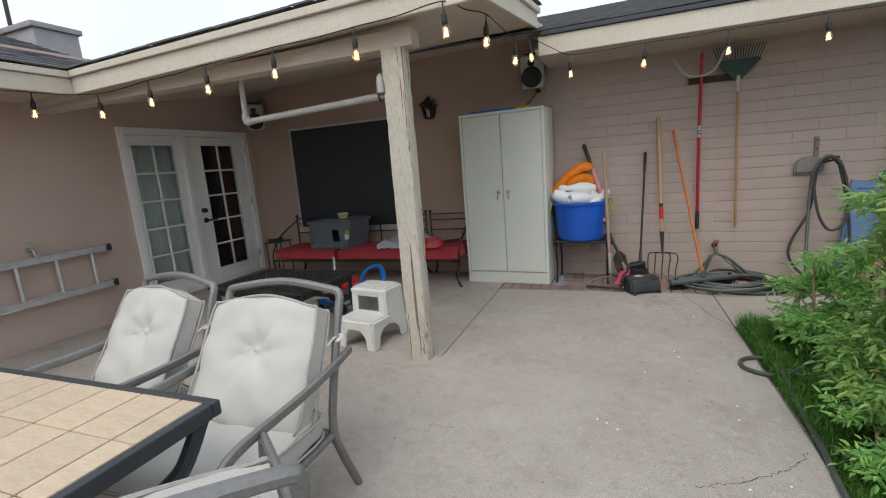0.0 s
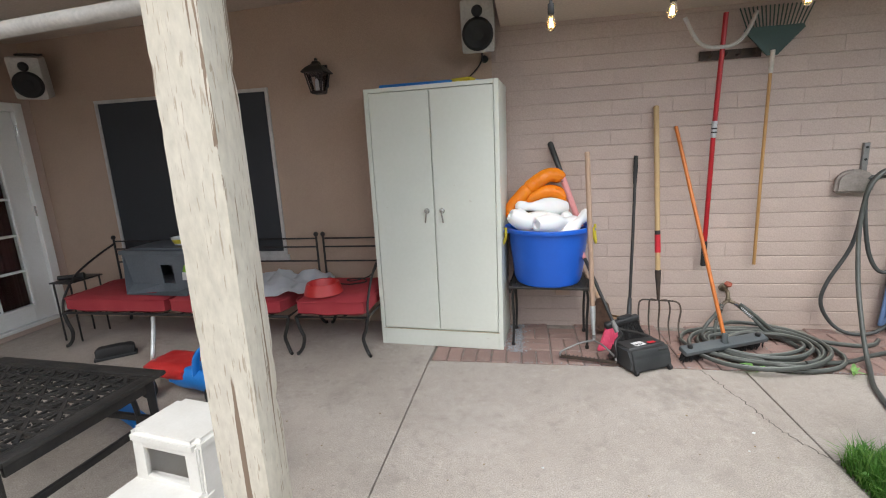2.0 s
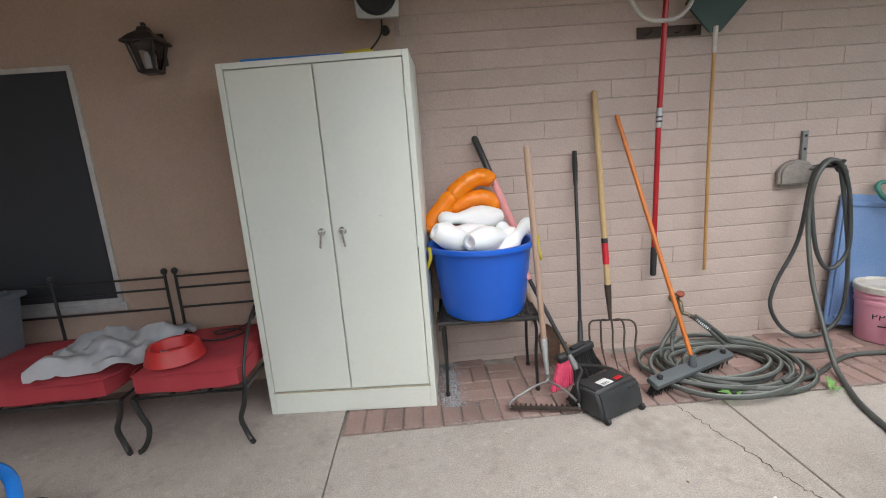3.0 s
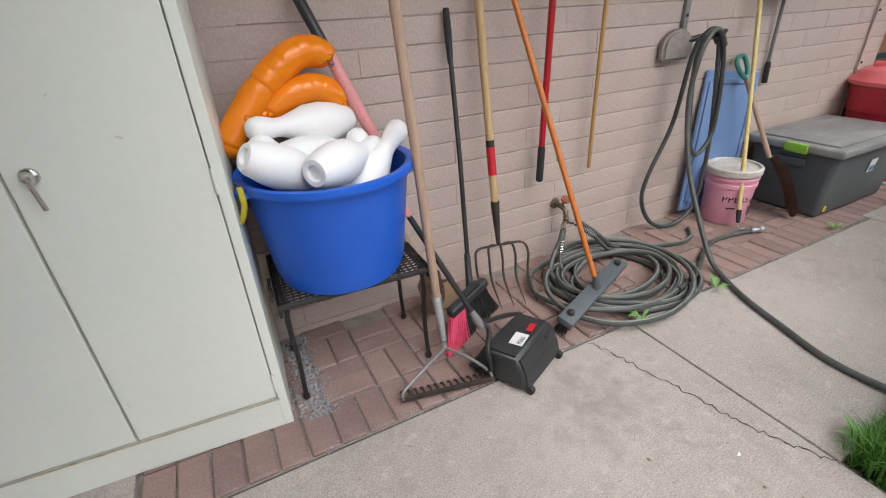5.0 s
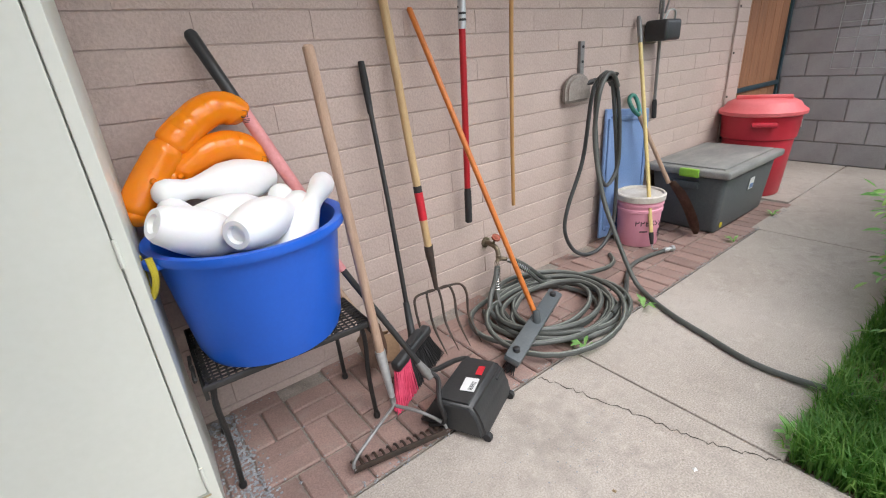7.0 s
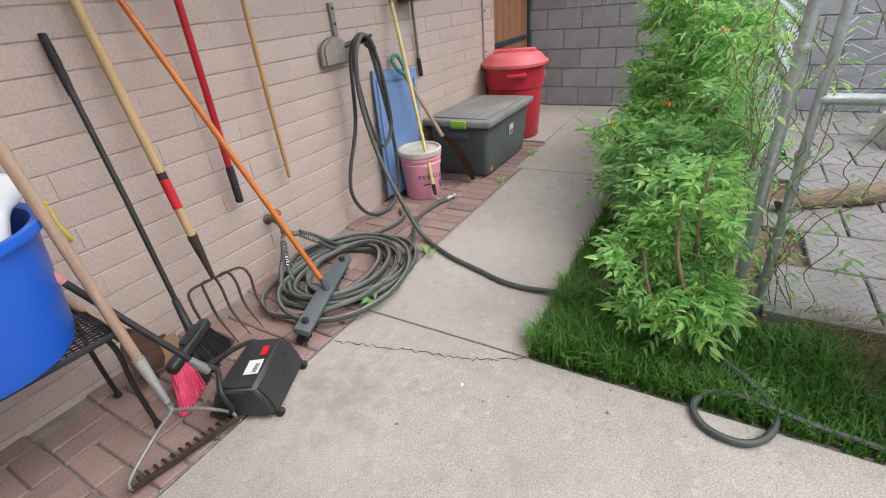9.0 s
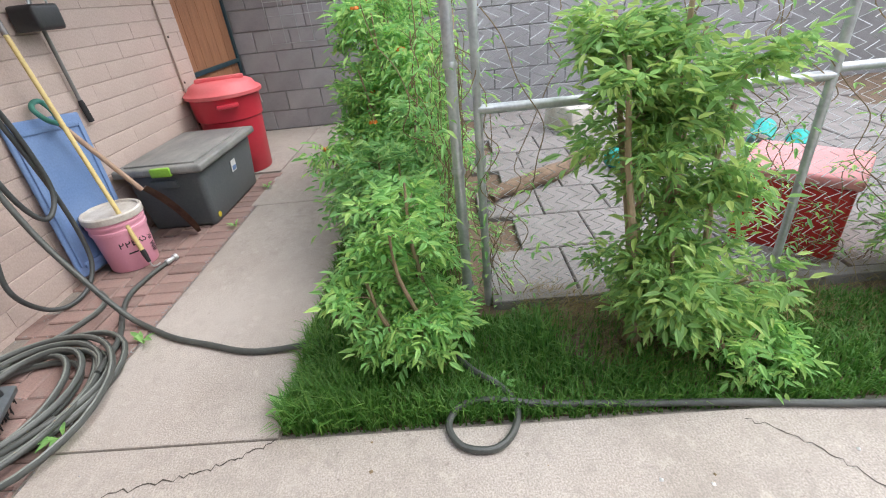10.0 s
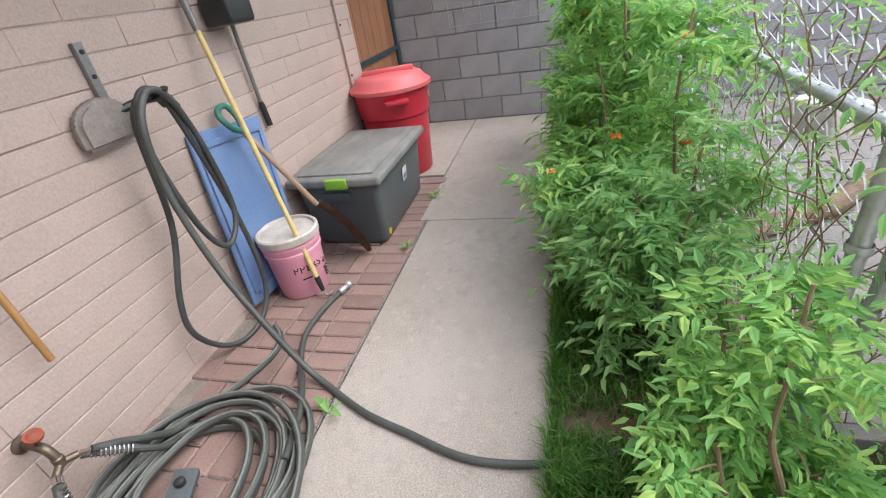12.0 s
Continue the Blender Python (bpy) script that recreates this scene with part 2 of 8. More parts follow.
# paler, pinker tone of the stucco, for the west wall only
M_stucco_pale = mat("pale_pinkish_stucco", (0.55, 0.425, 0.36), 0.85, col2=(0.49, 0.375, 0.315), scale=0.9, bump=0.6, bscale=150, fine=0.2)
M_mortar = mat("painted_mortar", (0.44, 0.352, 0.312), 0.9, bump=0.4, bscale=140)
M_fascia = mat("cream_fascia_paint", (0.60, 0.54, 0.45), 0.6, col2=(0.55, 0.49, 0.40), scale=2.5, bump=0.12, bscale=70)
M_ceiling = mat("patio_ceiling_paint", (0.57, 0.49, 0.42), 0.8, col2=(0.51, 0.44, 0.37), scale=1.0, bump=0.15, bscale=60)
M_white = mat("white_door_paint", (0.84, 0.84, 0.82), 0.45, col2=(0.79, 0.79, 0.77), scale=3, bump=0.05, bscale=60)
M_shingle = mat("grey_shingles", (0.105, 0.105, 0.11), 0.95, col2=(0.17, 0.17, 0.175), scale=9, bump=0.7, bscale=240, fine=0.5)
M_brick_paver = mat("red_brick_paver", (0.285, 0.185, 0.16), 0.9, col2=(0.225, 0.155, 0.135), scale=7, bump=0.5, bscale=160, rnd=0.16, fine=0.4)
overlay(M_brick_paver, noise_mask(M_brick_paver, 12, 0.5, 0.72, off=1.0, detail=10), (0.29, 0.235, 0.205), 0.55)
M_sand = mat("joint_sand", (0.30, 0.26, 0.225), 0.95, col2=(0.20, 0.18, 0.16), scale=14, bump=0.8, bscale=200, fine=0.5)
M_cmu = mat("grey_concrete_block", (0.36, 0.348, 0.36), 0.92, col2=(0.305, 0.295, 0.305), scale=4, bump=0.6, bscale=180, rnd=0.1, fine=0.4)
M_cmu_joint = mat("grey_block_mortar", (0.29, 0.283, 0.285), 0.95, bump=0.5, bscale=150)
M_greypaver = mat("grey_paving_stone", (0.235, 0.215, 0.208), 0.9, col2=(0.185, 0.168, 0.16), scale=5, bump=0.5, bscale=170, rnd=0.08, fine=0.35)
M_soil = mat("dry_soil", (0.16, 0.105, 0.07), 0.95, col2=(0.10, 0.07, 0.045), scale=12, bump=1.0, bscale=110, fine=0.5)
M_cabinet = mat("pale_green_grey_enamel", (0.68, 0.70, 0.635), 0.36, col2=(0.64, 0.66, 0.595), scale=1.5, bump=0.04, bscale=40, fine=0.08)
overlay(M_cabinet, noise_mask(M_cabinet, 22, 0.70, 0.74, off=3.0), (0.35, 0.27, 0.17), 0.4)
M_rust = mat("rusty_edge", (0.34, 0.25, 0.13), 0.8, col2=(0.55, 0.52, 0.40), scale=25, bump=0.3)
M_chrome = mat("worn_chrome", (0.62, 0.61, 0.59), 0.22, 1.0, bump=0.02)
M_galv = mat("galvanised_steel", (0.58, 0.60, 0.61), 0.42, 0.7, col2=(0.42, 0.44, 0.45), scale=14, bump=0.1)
M_alu = mat("dull_aluminium", (0.66, 0.66, 0.655), 0.45, 0.55, col2=(0.54, 0.54, 0.535), scale=9, bump=0.1)
M_black = mat("black_iron_paint", (0.018, 0.018, 0.019), 0.45, 0.2, col2=(0.035, 0.032, 0.03), scale=12, bump=0.3, bscale=120)
M_blackplastic = mat("black_plastic", (0.022, 0.023, 0.025), 0.42, col2=(0.034, 0.035, 0.036), scale=8, bump=0.15)
M_darkiron = mat("weathered_dark_iron", (0.05, 0.042, 0.037), 0.6, 0.5, col2=(0.09, 0.06, 0.045), scale=20, bump=0.4)
M_screen = mat("black_sun_screen", (0.026, 0.03, 0.036), 0.6, col2=(0.034, 0.039, 0.046), scale=1.2, bump=0.3, bscale=600)
M_red_cloth = mat("faded_red_cushion_cloth", (0.40, 0.045, 0.055), 0.9, col2=(0.34, 0.03, 0.042), scale=3.5, bump=0.35, bscale=300)
M_white_cloth = mat("cream_outdoor_canvas", (0.54, 0.52, 0.49), 0.92, col2=(0.47, 0.445, 0.41), scale=2.5, bump=0.4, bscale=350, fine=0.2)
M_piping = mat("grey_piping", (0.40, 0.38, 0.35), 0.9)
M_frame_grey = mat("warm_grey_powder_coat", (0.21, 0.205, 0.20), 0.42, 0.25, col2=(0.18, 0.175, 0.17), scale=8, bump=0.15)
M_table_edge = mat("dark_slate_metal", (0.055, 0.06, 0.068), 0.4, 0.3, bump=0.1)
M_tile = mat("tan_travertine_tile", (0.58, 0.455, 0.33), 0.5, col2=(0.50, 0.385, 0.27), scale=9, bump=0.2, bscale=60, rnd=0.06, stretch=(1, 3, 1))
M_grout = mat("dark_grout", (0.06, 0.045, 0.035), 0.9)
M_blue = mat("blue_moulded_plastic", (0.012, 0.115, 0.60), 0.34, col2=(0.010, 0.10, 0.54), scale=3, bump=0.05, fine=0.08)
M_bluebright = mat("sky_blue_plastic", (0.02, 0.20, 0.62), 0.35, bump=0.05, fine=0.1)
M_teal = mat("teal_plastic", (0.015, 0.42, 0.38), 0.4, bump=0.05, fine=0.1)
M_pin = mat("white_foam_plastic", (0.80, 0.80, 0.80), 0.5, col2=(0.74, 0.74, 0.75), scale=5, bump=0.06, fine=0.06, sub=0.1)
M_stool = mat("white_stool_plastic", (0.68, 0.665, 0.635), 0.45, col2=(0.63, 0.61, 0.57), scale=6, bump=0.08, fine=0.1)
M_yellowrope = mat("yellow_rope", (0.62, 0.50, 0.04), 0.8, bump=0.6, bscale=300)
M_handle_wood = mat("pale_wood_handle", (0.52, 0.37, 0.19), 0.6, col2=(0.44, 0.29, 0.14), scale=5, stretch=(12, 12, 0.8), bump=0.2, bscale=60)
M_grey_wood = mat("weathered_wood_handle", (0.42, 0.29, 0.21), 0.75, col2=(0.31, 0.205, 0.145), scale=5, stretch=(12, 12, 0.8), bump=0.3, bscale=60)
M_orange_pole = mat("orange_painted_pole", (0.56, 0.17, 0.03), 0.4, col2=(0.45, 0.13, 0.025), scale=9, bump=0.1)
M_red_pole = mat("red_lacquer_pole", (0.42, 0.012, 0.02), 0.3, col2=(0.36, 0.01, 0.016), scale=6, bump=0.05)
M_tan_pole = mat("honey_wood_pole", (0.47, 0.27, 0.10), 0.55, col2=(0.37, 0.20, 0.07), scale=5, stretch=(12, 12, 0.8), bump=0.2, bscale=60)
M_yellow_pole = mat("cream_yellow_pole", (0.66, 0.52, 0.22), 0.5, col2=(0.58, 0.45, 0.19), scale=8, bump=0.1)
M_red = mat("red_bin_plastic", (0.56, 0.035, 0.06), 0.38, col2=(0.49, 0.026, 0.045), scale=4, bump=0.12, fine=0.12)
M_redlid = mat("faded_red_lid_plastic", (0.64, 0.085, 0.10), 0.45, col2=(0.66, 0.17, 0.18), scale=3, bump=0.1, fine=0.12)
M_redtoy = mat("red_toy_plastic", (0.52, 0.03, 0.03), 0.35, bump=0.05, fine=0.1)
M_pinkish = mat("faded_pink_plastic", (0.66, 0.28, 0.28), 0.55, col2=(0.58, 0.22, 0.22), scale=4, bump=0.1)
M_pink = mat("pink_pail_plastic", (0.72, 0.33, 0.42), 0.45, col2=(0.68, 0.30, 0.39), scale=6, bump=0.06, fine=0.1)
M_hotpink = mat("pink_bristles", (0.70, 0.08, 0.16), 0.7, col2=(0.60, 0.05, 0.12), scale=30, bump=0.3)
M_dirtywhite = mat("dusty_white_plastic", (0.60, 0.57, 0.53), 0.6, col2=(0.42, 0.37, 0.31), scale=7, bump=0.1)
M_tote = mat("charcoal_tote_plastic", (0.085, 0.098, 0.106), 0.48, col2=(0.105, 0.117, 0.122), scale=5, bump=0.15)
M_totelid = mat("dusty_grey_lid", (0.15, 0.157, 0.155), 0.5, col2=(0.28, 0.275, 0.26), scale=4, bump=0.15, stretch=(1, 2.5, 1))
M_lime = mat("lime_latch_plastic", (0.25, 0.50, 0.05), 0.45, bump=0.05)
M_paleblue = mat("faded_blue_plastic", (0.13, 0.22, 0.42), 0.55, col2=(0.17, 0.26, 0.45), scale=3, bump=0.1)
M_hose = mat("grey_green_hose_rubber", (0.058, 0.063, 0.058), 0.45, col2=(0.085, 0.09, 0.083), scale=10, bump=0.2, bscale=150)
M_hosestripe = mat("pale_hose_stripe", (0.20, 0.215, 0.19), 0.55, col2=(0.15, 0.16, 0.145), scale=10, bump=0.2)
M_hosedark = mat("dark_hose_rubber", (0.045, 0.05, 0.05), 0.45, col2=(0.065, 0.07, 0.07), scale=10, bump=0.2)
M_brass = mat("brass_fitting", (0.22, 0.18, 0.13), 0.5, 0.8, bump=0.1)
M_redvalve = mat("rusty_red_valve", (0.33, 0.07, 0.04), 0.7, col2=(0.22, 0.08, 0.05), scale=40, bump=0.3)
M_litter = mat("slate_grey_plastic", (0.125, 0.145, 0.165), 0.5, col2=(0.11, 0.125, 0.145), scale=4, bump=0.1)
M_paper = mat("white_label", (0.78, 0.78, 0.77), 0.6, bump=0.02, fine=0.05)
M_ink = mat("black_ink", (0.02, 0.02, 0.022), 0.6, bump=0.0)
M_redlabel = mat("red_label", (0.55, 0.015, 0.03), 0.5, bump=0.02)
M_rustblade = mat("rusted_steel_blade", (0.20, 0.12, 0.085), 0.85, 0.2, col2=(0.12, 0.075, 0.055), scale=18, bump=0.4)
M_cardboard = mat("brown_cardboard", (0.27, 0.17, 0.10), 0.9, col2=(0.22, 0.135, 0.08), scale=6, bump=0.15)
M_plasticbag = mat("thin_white_plastic", (0.72, 0.73, 0.75), 0.35, col2=(0.64, 0.65, 0.68), scale=5, bump=0.3, bscale=25)
M_gatewood = mat("reddish_gate_wood", (0.30, 0.135, 0.065), 0.75, col2=(0.21, 0.095, 0.05), scale=4, stretch=(14, 14, 0.9), bump=0.4, bscale=40, rnd=0.12)
M_tealsteel = mat("dark_teal_steel", (0.03, 0.065, 0.085), 0.5, 0.3, bump=0.15)
M_pipe = mat("grey_painted_pipe", (0.46, 0.44, 0.41), 0.5, col2=(0.38, 0.36, 0.33), scale=10, bump=0.1)
M_speaker = mat("white_speaker_shell", (0.50, 0.48, 0.45), 0.6, bump=0.1)
M_leafrake = mat("dark_green_plastic", (0.012, 0.045, 0.035), 0.45, bump=0.1)
M_greengrip = mat("green_grip_plastic", (0.05, 0.22, 0.17), 0.45, bump=0.1)
M_bark = mat("pale_bark", (0.32, 0.235, 0.15), 0.9, col2=(0.24, 0.165, 0.10), scale=30, bump=0.6, bscale=120, stretch=(3, 3, 0.6))
M_vine = mat("dry_vine_stem", (0.27, 0.20, 0.115), 0.9, col2=(0.19, 0.14, 0.08), scale=30, bump=0.4)
M_log = mat("split_log_bark", (0.22, 0.15, 0.10), 0.95, col2=(0.11, 0.075, 0.05), scale=14, bump=1.0, bscale=60, stretch=(0.6, 3, 3))
M_flower = mat("orange_petals", (0.72, 0.19, 0.02), 0.6, bump=0.1)
# dark tone stands in for the shade indoors
M_room_shade = mat("shade_dark_room_wall", (0.12, 0.10, 0.09), 0.9, bump=0.1)
M_curtain_pale = mat("pale_sage_curtain", (0.72, 0.80, 0.74), 0.9, col2=(0.62, 0.70, 0.64), scale=3, stretch=(1, 8, 0.4), bump=0.2)
M_curtain_red = mat("maroon_curtain", (0.10, 0.012, 0.02), 0.9, col2=(0.06, 0.008, 0.013), scale=3, stretch=(1, 8, 0.4), bump=0.2)
M_rubber = mat("black_rubber", (0.02, 0.02, 0.021), 0.7, bump=0.2)
M_disc = mat("weathered_leather_grey", (0.30, 0.265, 0.24), 0.9, col2=(0.23, 0.20, 0.18), scale=18, bump=0.5)
M_gravel = mat("grey_grit", (0.33, 0.34, 0.36), 0.9, col2=(0.20, 0.205, 0.22), scale=30, bump=0.3)

M_glass = bpy.data.materials.new("window_glass")
_t, _b = nodes_of(M_glass)
_b.inputs["Base Color"].default_value = (0.9, 0.93, 0.92, 1)
_b.inputs["Roughness"].default_value = 0.02
_b.inputs["Transmission Weight"].default_value = 1.0
_b.inputs["IOR"].default_value = 1.45

M_bulbglass = bpy.data.materials.new("amber_bulb_glass")
_t, _b = nodes_of(M_bulbglass)
_b.inputs["Base Color"].default_value = (1.0, 0.86, 0.62, 1)
_b.inputs["Roughness"].default_value = 0.05
_b.inputs["Transmission Weight"].default_value = 0.9
_b.inputs["IOR"].default_value = 1.1

M_filament = bpy.data.materials.new("glowing_filament")
_t, _b = nodes_of(M_filament)
_b.inputs["Base Color"].default_value = (1.0, 0.7, 0.3, 1)
_b.inputs["Emission Color"].default_value = (1.0, 0.66, 0.28, 1)
_b.inputs["Emission Strength"].default_value = 7.0

# orange inflatable vinyl: glossy and half see-through
M_orange = bpy.data.materials.new("orange_vinyl")
_t, _b = nodes_of(M_orange)
_b.inputs["Base Color"].default_value = (0.88, 0.25, 0.010, 1)
_b.inputs["Roughness"].default_value = 0.16
_b.inputs["Transmission Weight"].default_value = 0.12
_b.inputs["Subsurface Weight"].default_value = 0.2
_b.inputs["Subsurface Scale"].default_value = 0.03
_b.inputs["IOR"].default_value = 1.4
_n = _t.nodes.new("ShaderNodeTexNoise")
_n.inputs["Scale"].default_value = 9
_p = _t.nodes.new("ShaderNodeBump")
_p.inputs["Strength"].default_value, _p.inputs["Distance"].default_value = 0.25, 0.008
_t.links.new(_n.outputs["Fac"], _p.inputs["Height"])
_t.links.new(_p.outputs[0], _b.inputs["Normal"])


def leaf_material(name, a, b2, c):
    m = bpy.data.materials.new(name)
    t, b = nodes_of(m)
    N, L = t.nodes, t.links
    g = N.new("ShaderNodeNewGeometry")
    r = N.new("ShaderNodeValToRGB")
    r.color_ramp.elements[0].color, r.color_ramp.elements[1].color = (*a, 1), (*c, 1)
    e = r.color_ramp.elements.new(0.5)
    e.color = (*b2, 1)
    L.new(g.outputs["Random Per Island"], r.inputs[0])
    L.new(r.outputs[0], b.inputs["Base Color"])
    b.inputs["Roughness"].default_value = 0.45
    b.inputs["Specular IOR Level"].default_value = 0.4
    tr = N.new("ShaderNodeBsdfTranslucent")
    L.new(r.outputs[0], tr.inputs["Color"])
    mx = N.new("ShaderNodeMixShader")
    mx.inputs[0].default_value = 0.5
    out = N["Material Output"]
    L.new(b.outputs[0], mx.inputs[1])
    L.new(tr.outputs[0], mx.inputs[2])
    L.new(mx.outputs[0], out.inputs[0])
    return m


M_leaf = leaf_material("bright_shrub_leaf", (0.20, 0.44, 0.14), (0.30, 0.57, 0.18), (0.50, 0.71, 0.22))
M_leafyoung = leaf_material("yellow_tipped_leaf", (0.20, 0.375, 0.125), (0.29, 0.49, 0.155), (0.50, 0.63, 0.2))
M_leafdark = leaf_material("deep_shrub_leaf", (0.2, 0.42, 0.165), (0.30, 0.54, 0.205), (0.45, 0.65, 0.25))
M_palebark = mat("pale_smooth_bark", (0.44, 0.33, 0.22), 0.8, col2=(0.33, 0.24, 0.15), scale=9, stretch=(3, 3, 0.6), bump=0.3, bscale=50)
M_grassblade = leaf_material("lawn_blade", (0.06, 0.18, 0.03), (0.11, 0.27, 0.05), (0.20, 0.36, 0.08))
M_straw = leaf_material("dry_straw", (0.30, 0.21, 0.10), (0.24, 0.19, 0.08), (0.20, 0.20, 0.06))

# peeling cream paint over grey-brown wood
M_post = mat("peeling_cream_paint", (0.53, 0.485, 0.41), 0.75, col2=(0.47, 0.43, 0.355), scale=5, bump=0.3, bscale=60, stretch=(1, 1, 0.4))
_mask = noise_mask(M_post, 15, 0.61, 0.625, stretch=(3.2, 3.2, 0.09), detail=9, rough=0.55)
overlay(M_post, _mask, (0.15, 0.095, 0.06), 0.9)
_flecks = noise_mask(M_post, 120, 0.60, 0.66, stretch=(1, 1, 0.10), detail=5, rough=0.5, off=2.0)
overlay(M_post, _flecks, (0.24, 0.175, 0.12), 0.6)
_mask2 = noise_mask(M_post, 7, 0.66, 0.70, stretch=(1, 1, 0.35), detail=6, off=5.0)
overlay(M_post, _mask2, (0.24, 0.16, 0.10), 0.85)

# ---------- large structure ----------
WALL_Y, DOOR_X, BLOCK_X = 4.95, -3.905, 6.15
SLAB_X, WALK_Y, PAVER_Y = 1.77, 3.41, 4.245


def solid(name, boxes, material, label, category, kind="structure", bev=0.0):
    bm = B()
    for c, s in boxes:
        box(bm, c, s, bev=bev)
    return tagged(link_mesh(name, bm, material), label, category, kind=kind)


def span(x0, x1, y0, y1, z0, z1):
    return ((x0 + x1) / 2, (y0 + y1) / 2, (z0 + z1) / 2), (x1 - x0, y1 - y0, z1 - z0)


# ground sheet under everything
solid("ground", [span(-60, 60, -60, 60, -0.5, -0.12)], M_soil, "bare brown earth under the yard", "ground")

# the poured slab is cast in fields with narrow joints between them
def slab(name, x0, x1, y0, y1, label):
    bm = B()
    box(bm, *span(x0, x1, y0, y1, -0.14, 0.0), bev=0.008, seg=2)
    return tagged(link_mesh(name, bm, M_concrete), label, "patio slab", kind="structure")


J = 0.0025
bm = B()
prism(bm, [(DOOR_X, -6.0), (SLAB_X - 0.03 - J, -6.0), (SLAB_X - 0.03 - J, PAVER_Y - 0.012), (-0.23 + J, PAVER_Y - 0.012), (-0.23 + J, 2.50 - J), (DOOR_X, 2.50 - J)], 0.14, pose(0, 0, -0.14))
bmesh.ops.bevel(bm, geom=[e for e in bm.edges if e.verts[0].co.z > -0.01 and e.verts[1].co.z > -0.01], offset=0.006, segments=2, affect="EDGES")
tagged(link_mesh("floor_1", bm, M_concrete), "stained beige concrete patio slab with a crack", "patio slab", kind="structure")
slab("floor_2", DOOR_X, -0.23 - J, 2.50 + J, WALL_Y, "beige concrete slab under the patio roof")
slab("floor_4", SLAB_X - 0.03 + J, 3.845 - J, WALK_Y, PAVER_Y - 0.012, "beige concrete walkway beside the brick strip")
slab("floor_5", 3.845 + J, BLOCK_X, WALK_Y + 0.03, PAVER_Y + 0.04, "beige concrete end of the walkway")
slab("floor_6", 4.62, BLOCK_X, PAVER_Y + 0.05, WALL_Y + 1.2, "beige concrete before the wooden gate")
solid("joint_bed", [span(-3.8, 6.1, -5.9, 5.6, -0.11, -0.022)], M_sand, "dark sandy bed in the slab joints", "joint")

# a wandering crack, as a thin recessed-looking dark line of grit lying in the slab
def crack(pts, w, seed):
    rnd = random.Random(seed)
    path = smooth_path(pts, 14)
    vs, fs = [], []
    for i, p in enumerate(path):
        d = (path[min(i + 1, len(path) - 1)] - path[max(i - 1, 0)]).normalized()
        s = Vector((-d.y, d.x, 0))
        q = p + s * rnd.uniform(-0.011, 0.011)
        h = w * rnd.uniform(0.35, 1.0)
        vs += [(q + s * h)[:2] + (0.0012,), (q - s * h)[:2] + (0.0012,)]
        if i:
            fs.append((2 * i - 2, 2 * i - 1, 2 * i + 1, 2 * i))
    ob = raw("slab_crack", vs, fs, M_crack)
    return tagged(ob, "thin dark wandering crack in the concrete slab", "crack", kind="structure")


M_crack = mat("crack_dirt", (0.06, 0.05, 0.04), 0.95, bump=0.2)
crack([(1.485, 4.22, 0), (1.55, 3.98, 0), (1.61, 3.71, 0), (1.665, 3.53, 0), (1.735, 3.41, 0)], 0.0035, 1)
crack([(1.70, 1.86, 0), (1.58, 1.72, 0), (1.40, 1.60, 0), (1.22, 1.52, 0)], 0.0022, 3)

# house walls
win = (-3.225, -1.59, 0.595, 1.965)
solid("wall_north", [span(DOOR_X - 0.2, win[0], WALL_Y, 5.15, -0.1, 2.62), span(win[1], 0.2, WALL_Y, 5.15, -0.1, 2.62),
                     span(win[0], win[1], WALL_Y, 5.15, -0.1, win[2]), span(win[0], win[1], WALL_Y, 5.15, win[3], 2.62)],
      M_stucco, "tan painted house wall under the patio roof", "wall")
wall_block = solid("wall_north_blocks", [span(0.2, 4.97, WALL_Y + 0.0046, 5.15, -0.1, 2.62)], M_mortar, "tan painted block wall with raked joints", "wall")
door = (3.06, 4.86, 0.045, 1.98)
solid("wall_west", [span(-4.09, DOOR_X, -6.0, door[0], -0.1, 2.62), span(-4.09, DOOR_X, door[1], WALL_Y, -0.1, 2.62), span(-4.09, DOOR_X, door[0], door[1], door[3], 2.62),
                    span(-4.09, DOOR_X, door[0], door[1], -0.1, door[2])], M_stucco_pale, "pale tan painted house wall around the french doors", "wall")

# window: aluminium frame and black sun screen
w1 = tagged(new("window_1"), "large window covered by a black sun screen", "window", kind="structure")
bm = B()
for c, s in (span(win[0], win[1], 4.935, 4.965, win[2], win[2] + 0.028), span(win[0], win[1], 4.935, 4.965, win[3] - 0.028, win[3]),
             span(win[0], win[0] + 0.028, 4.935, 4.965, win[2] + 0.028, win[3] - 0.028), span(win[1] - 0.028, win[1], 4.935, 4.965, win[2] + 0.028, win[3] - 0.028)):
    box(bm, c, s, bev=0.003)
part("window_frame", bm, M_alu, w1, "thin dull aluminium frame", smooth=False)
bm = B()
box(bm, *span(win[0] + 0.026, win[1] - 0.026, 4.945, 4.955, win[2] + 0.026, win[3] - 0.026))
part("sun_screen", bm, M_screen, w1, "black woven sun screen", smooth=False)
bm = B()
box(bm, *span(win[0], win[1], 4.958, 4.97, win[2], win[3]))
part("pane", bm, M_glass, w1, smooth=False).visible_shadow = False
bm = B()
box(bm, *span(win[0] - 0.02, win[1] + 0.02, 4.925, 4.95, win[2] - 0.05, win[2]), bev=0.005)
part("window_sill", bm, M_alu, w1, smooth=False)

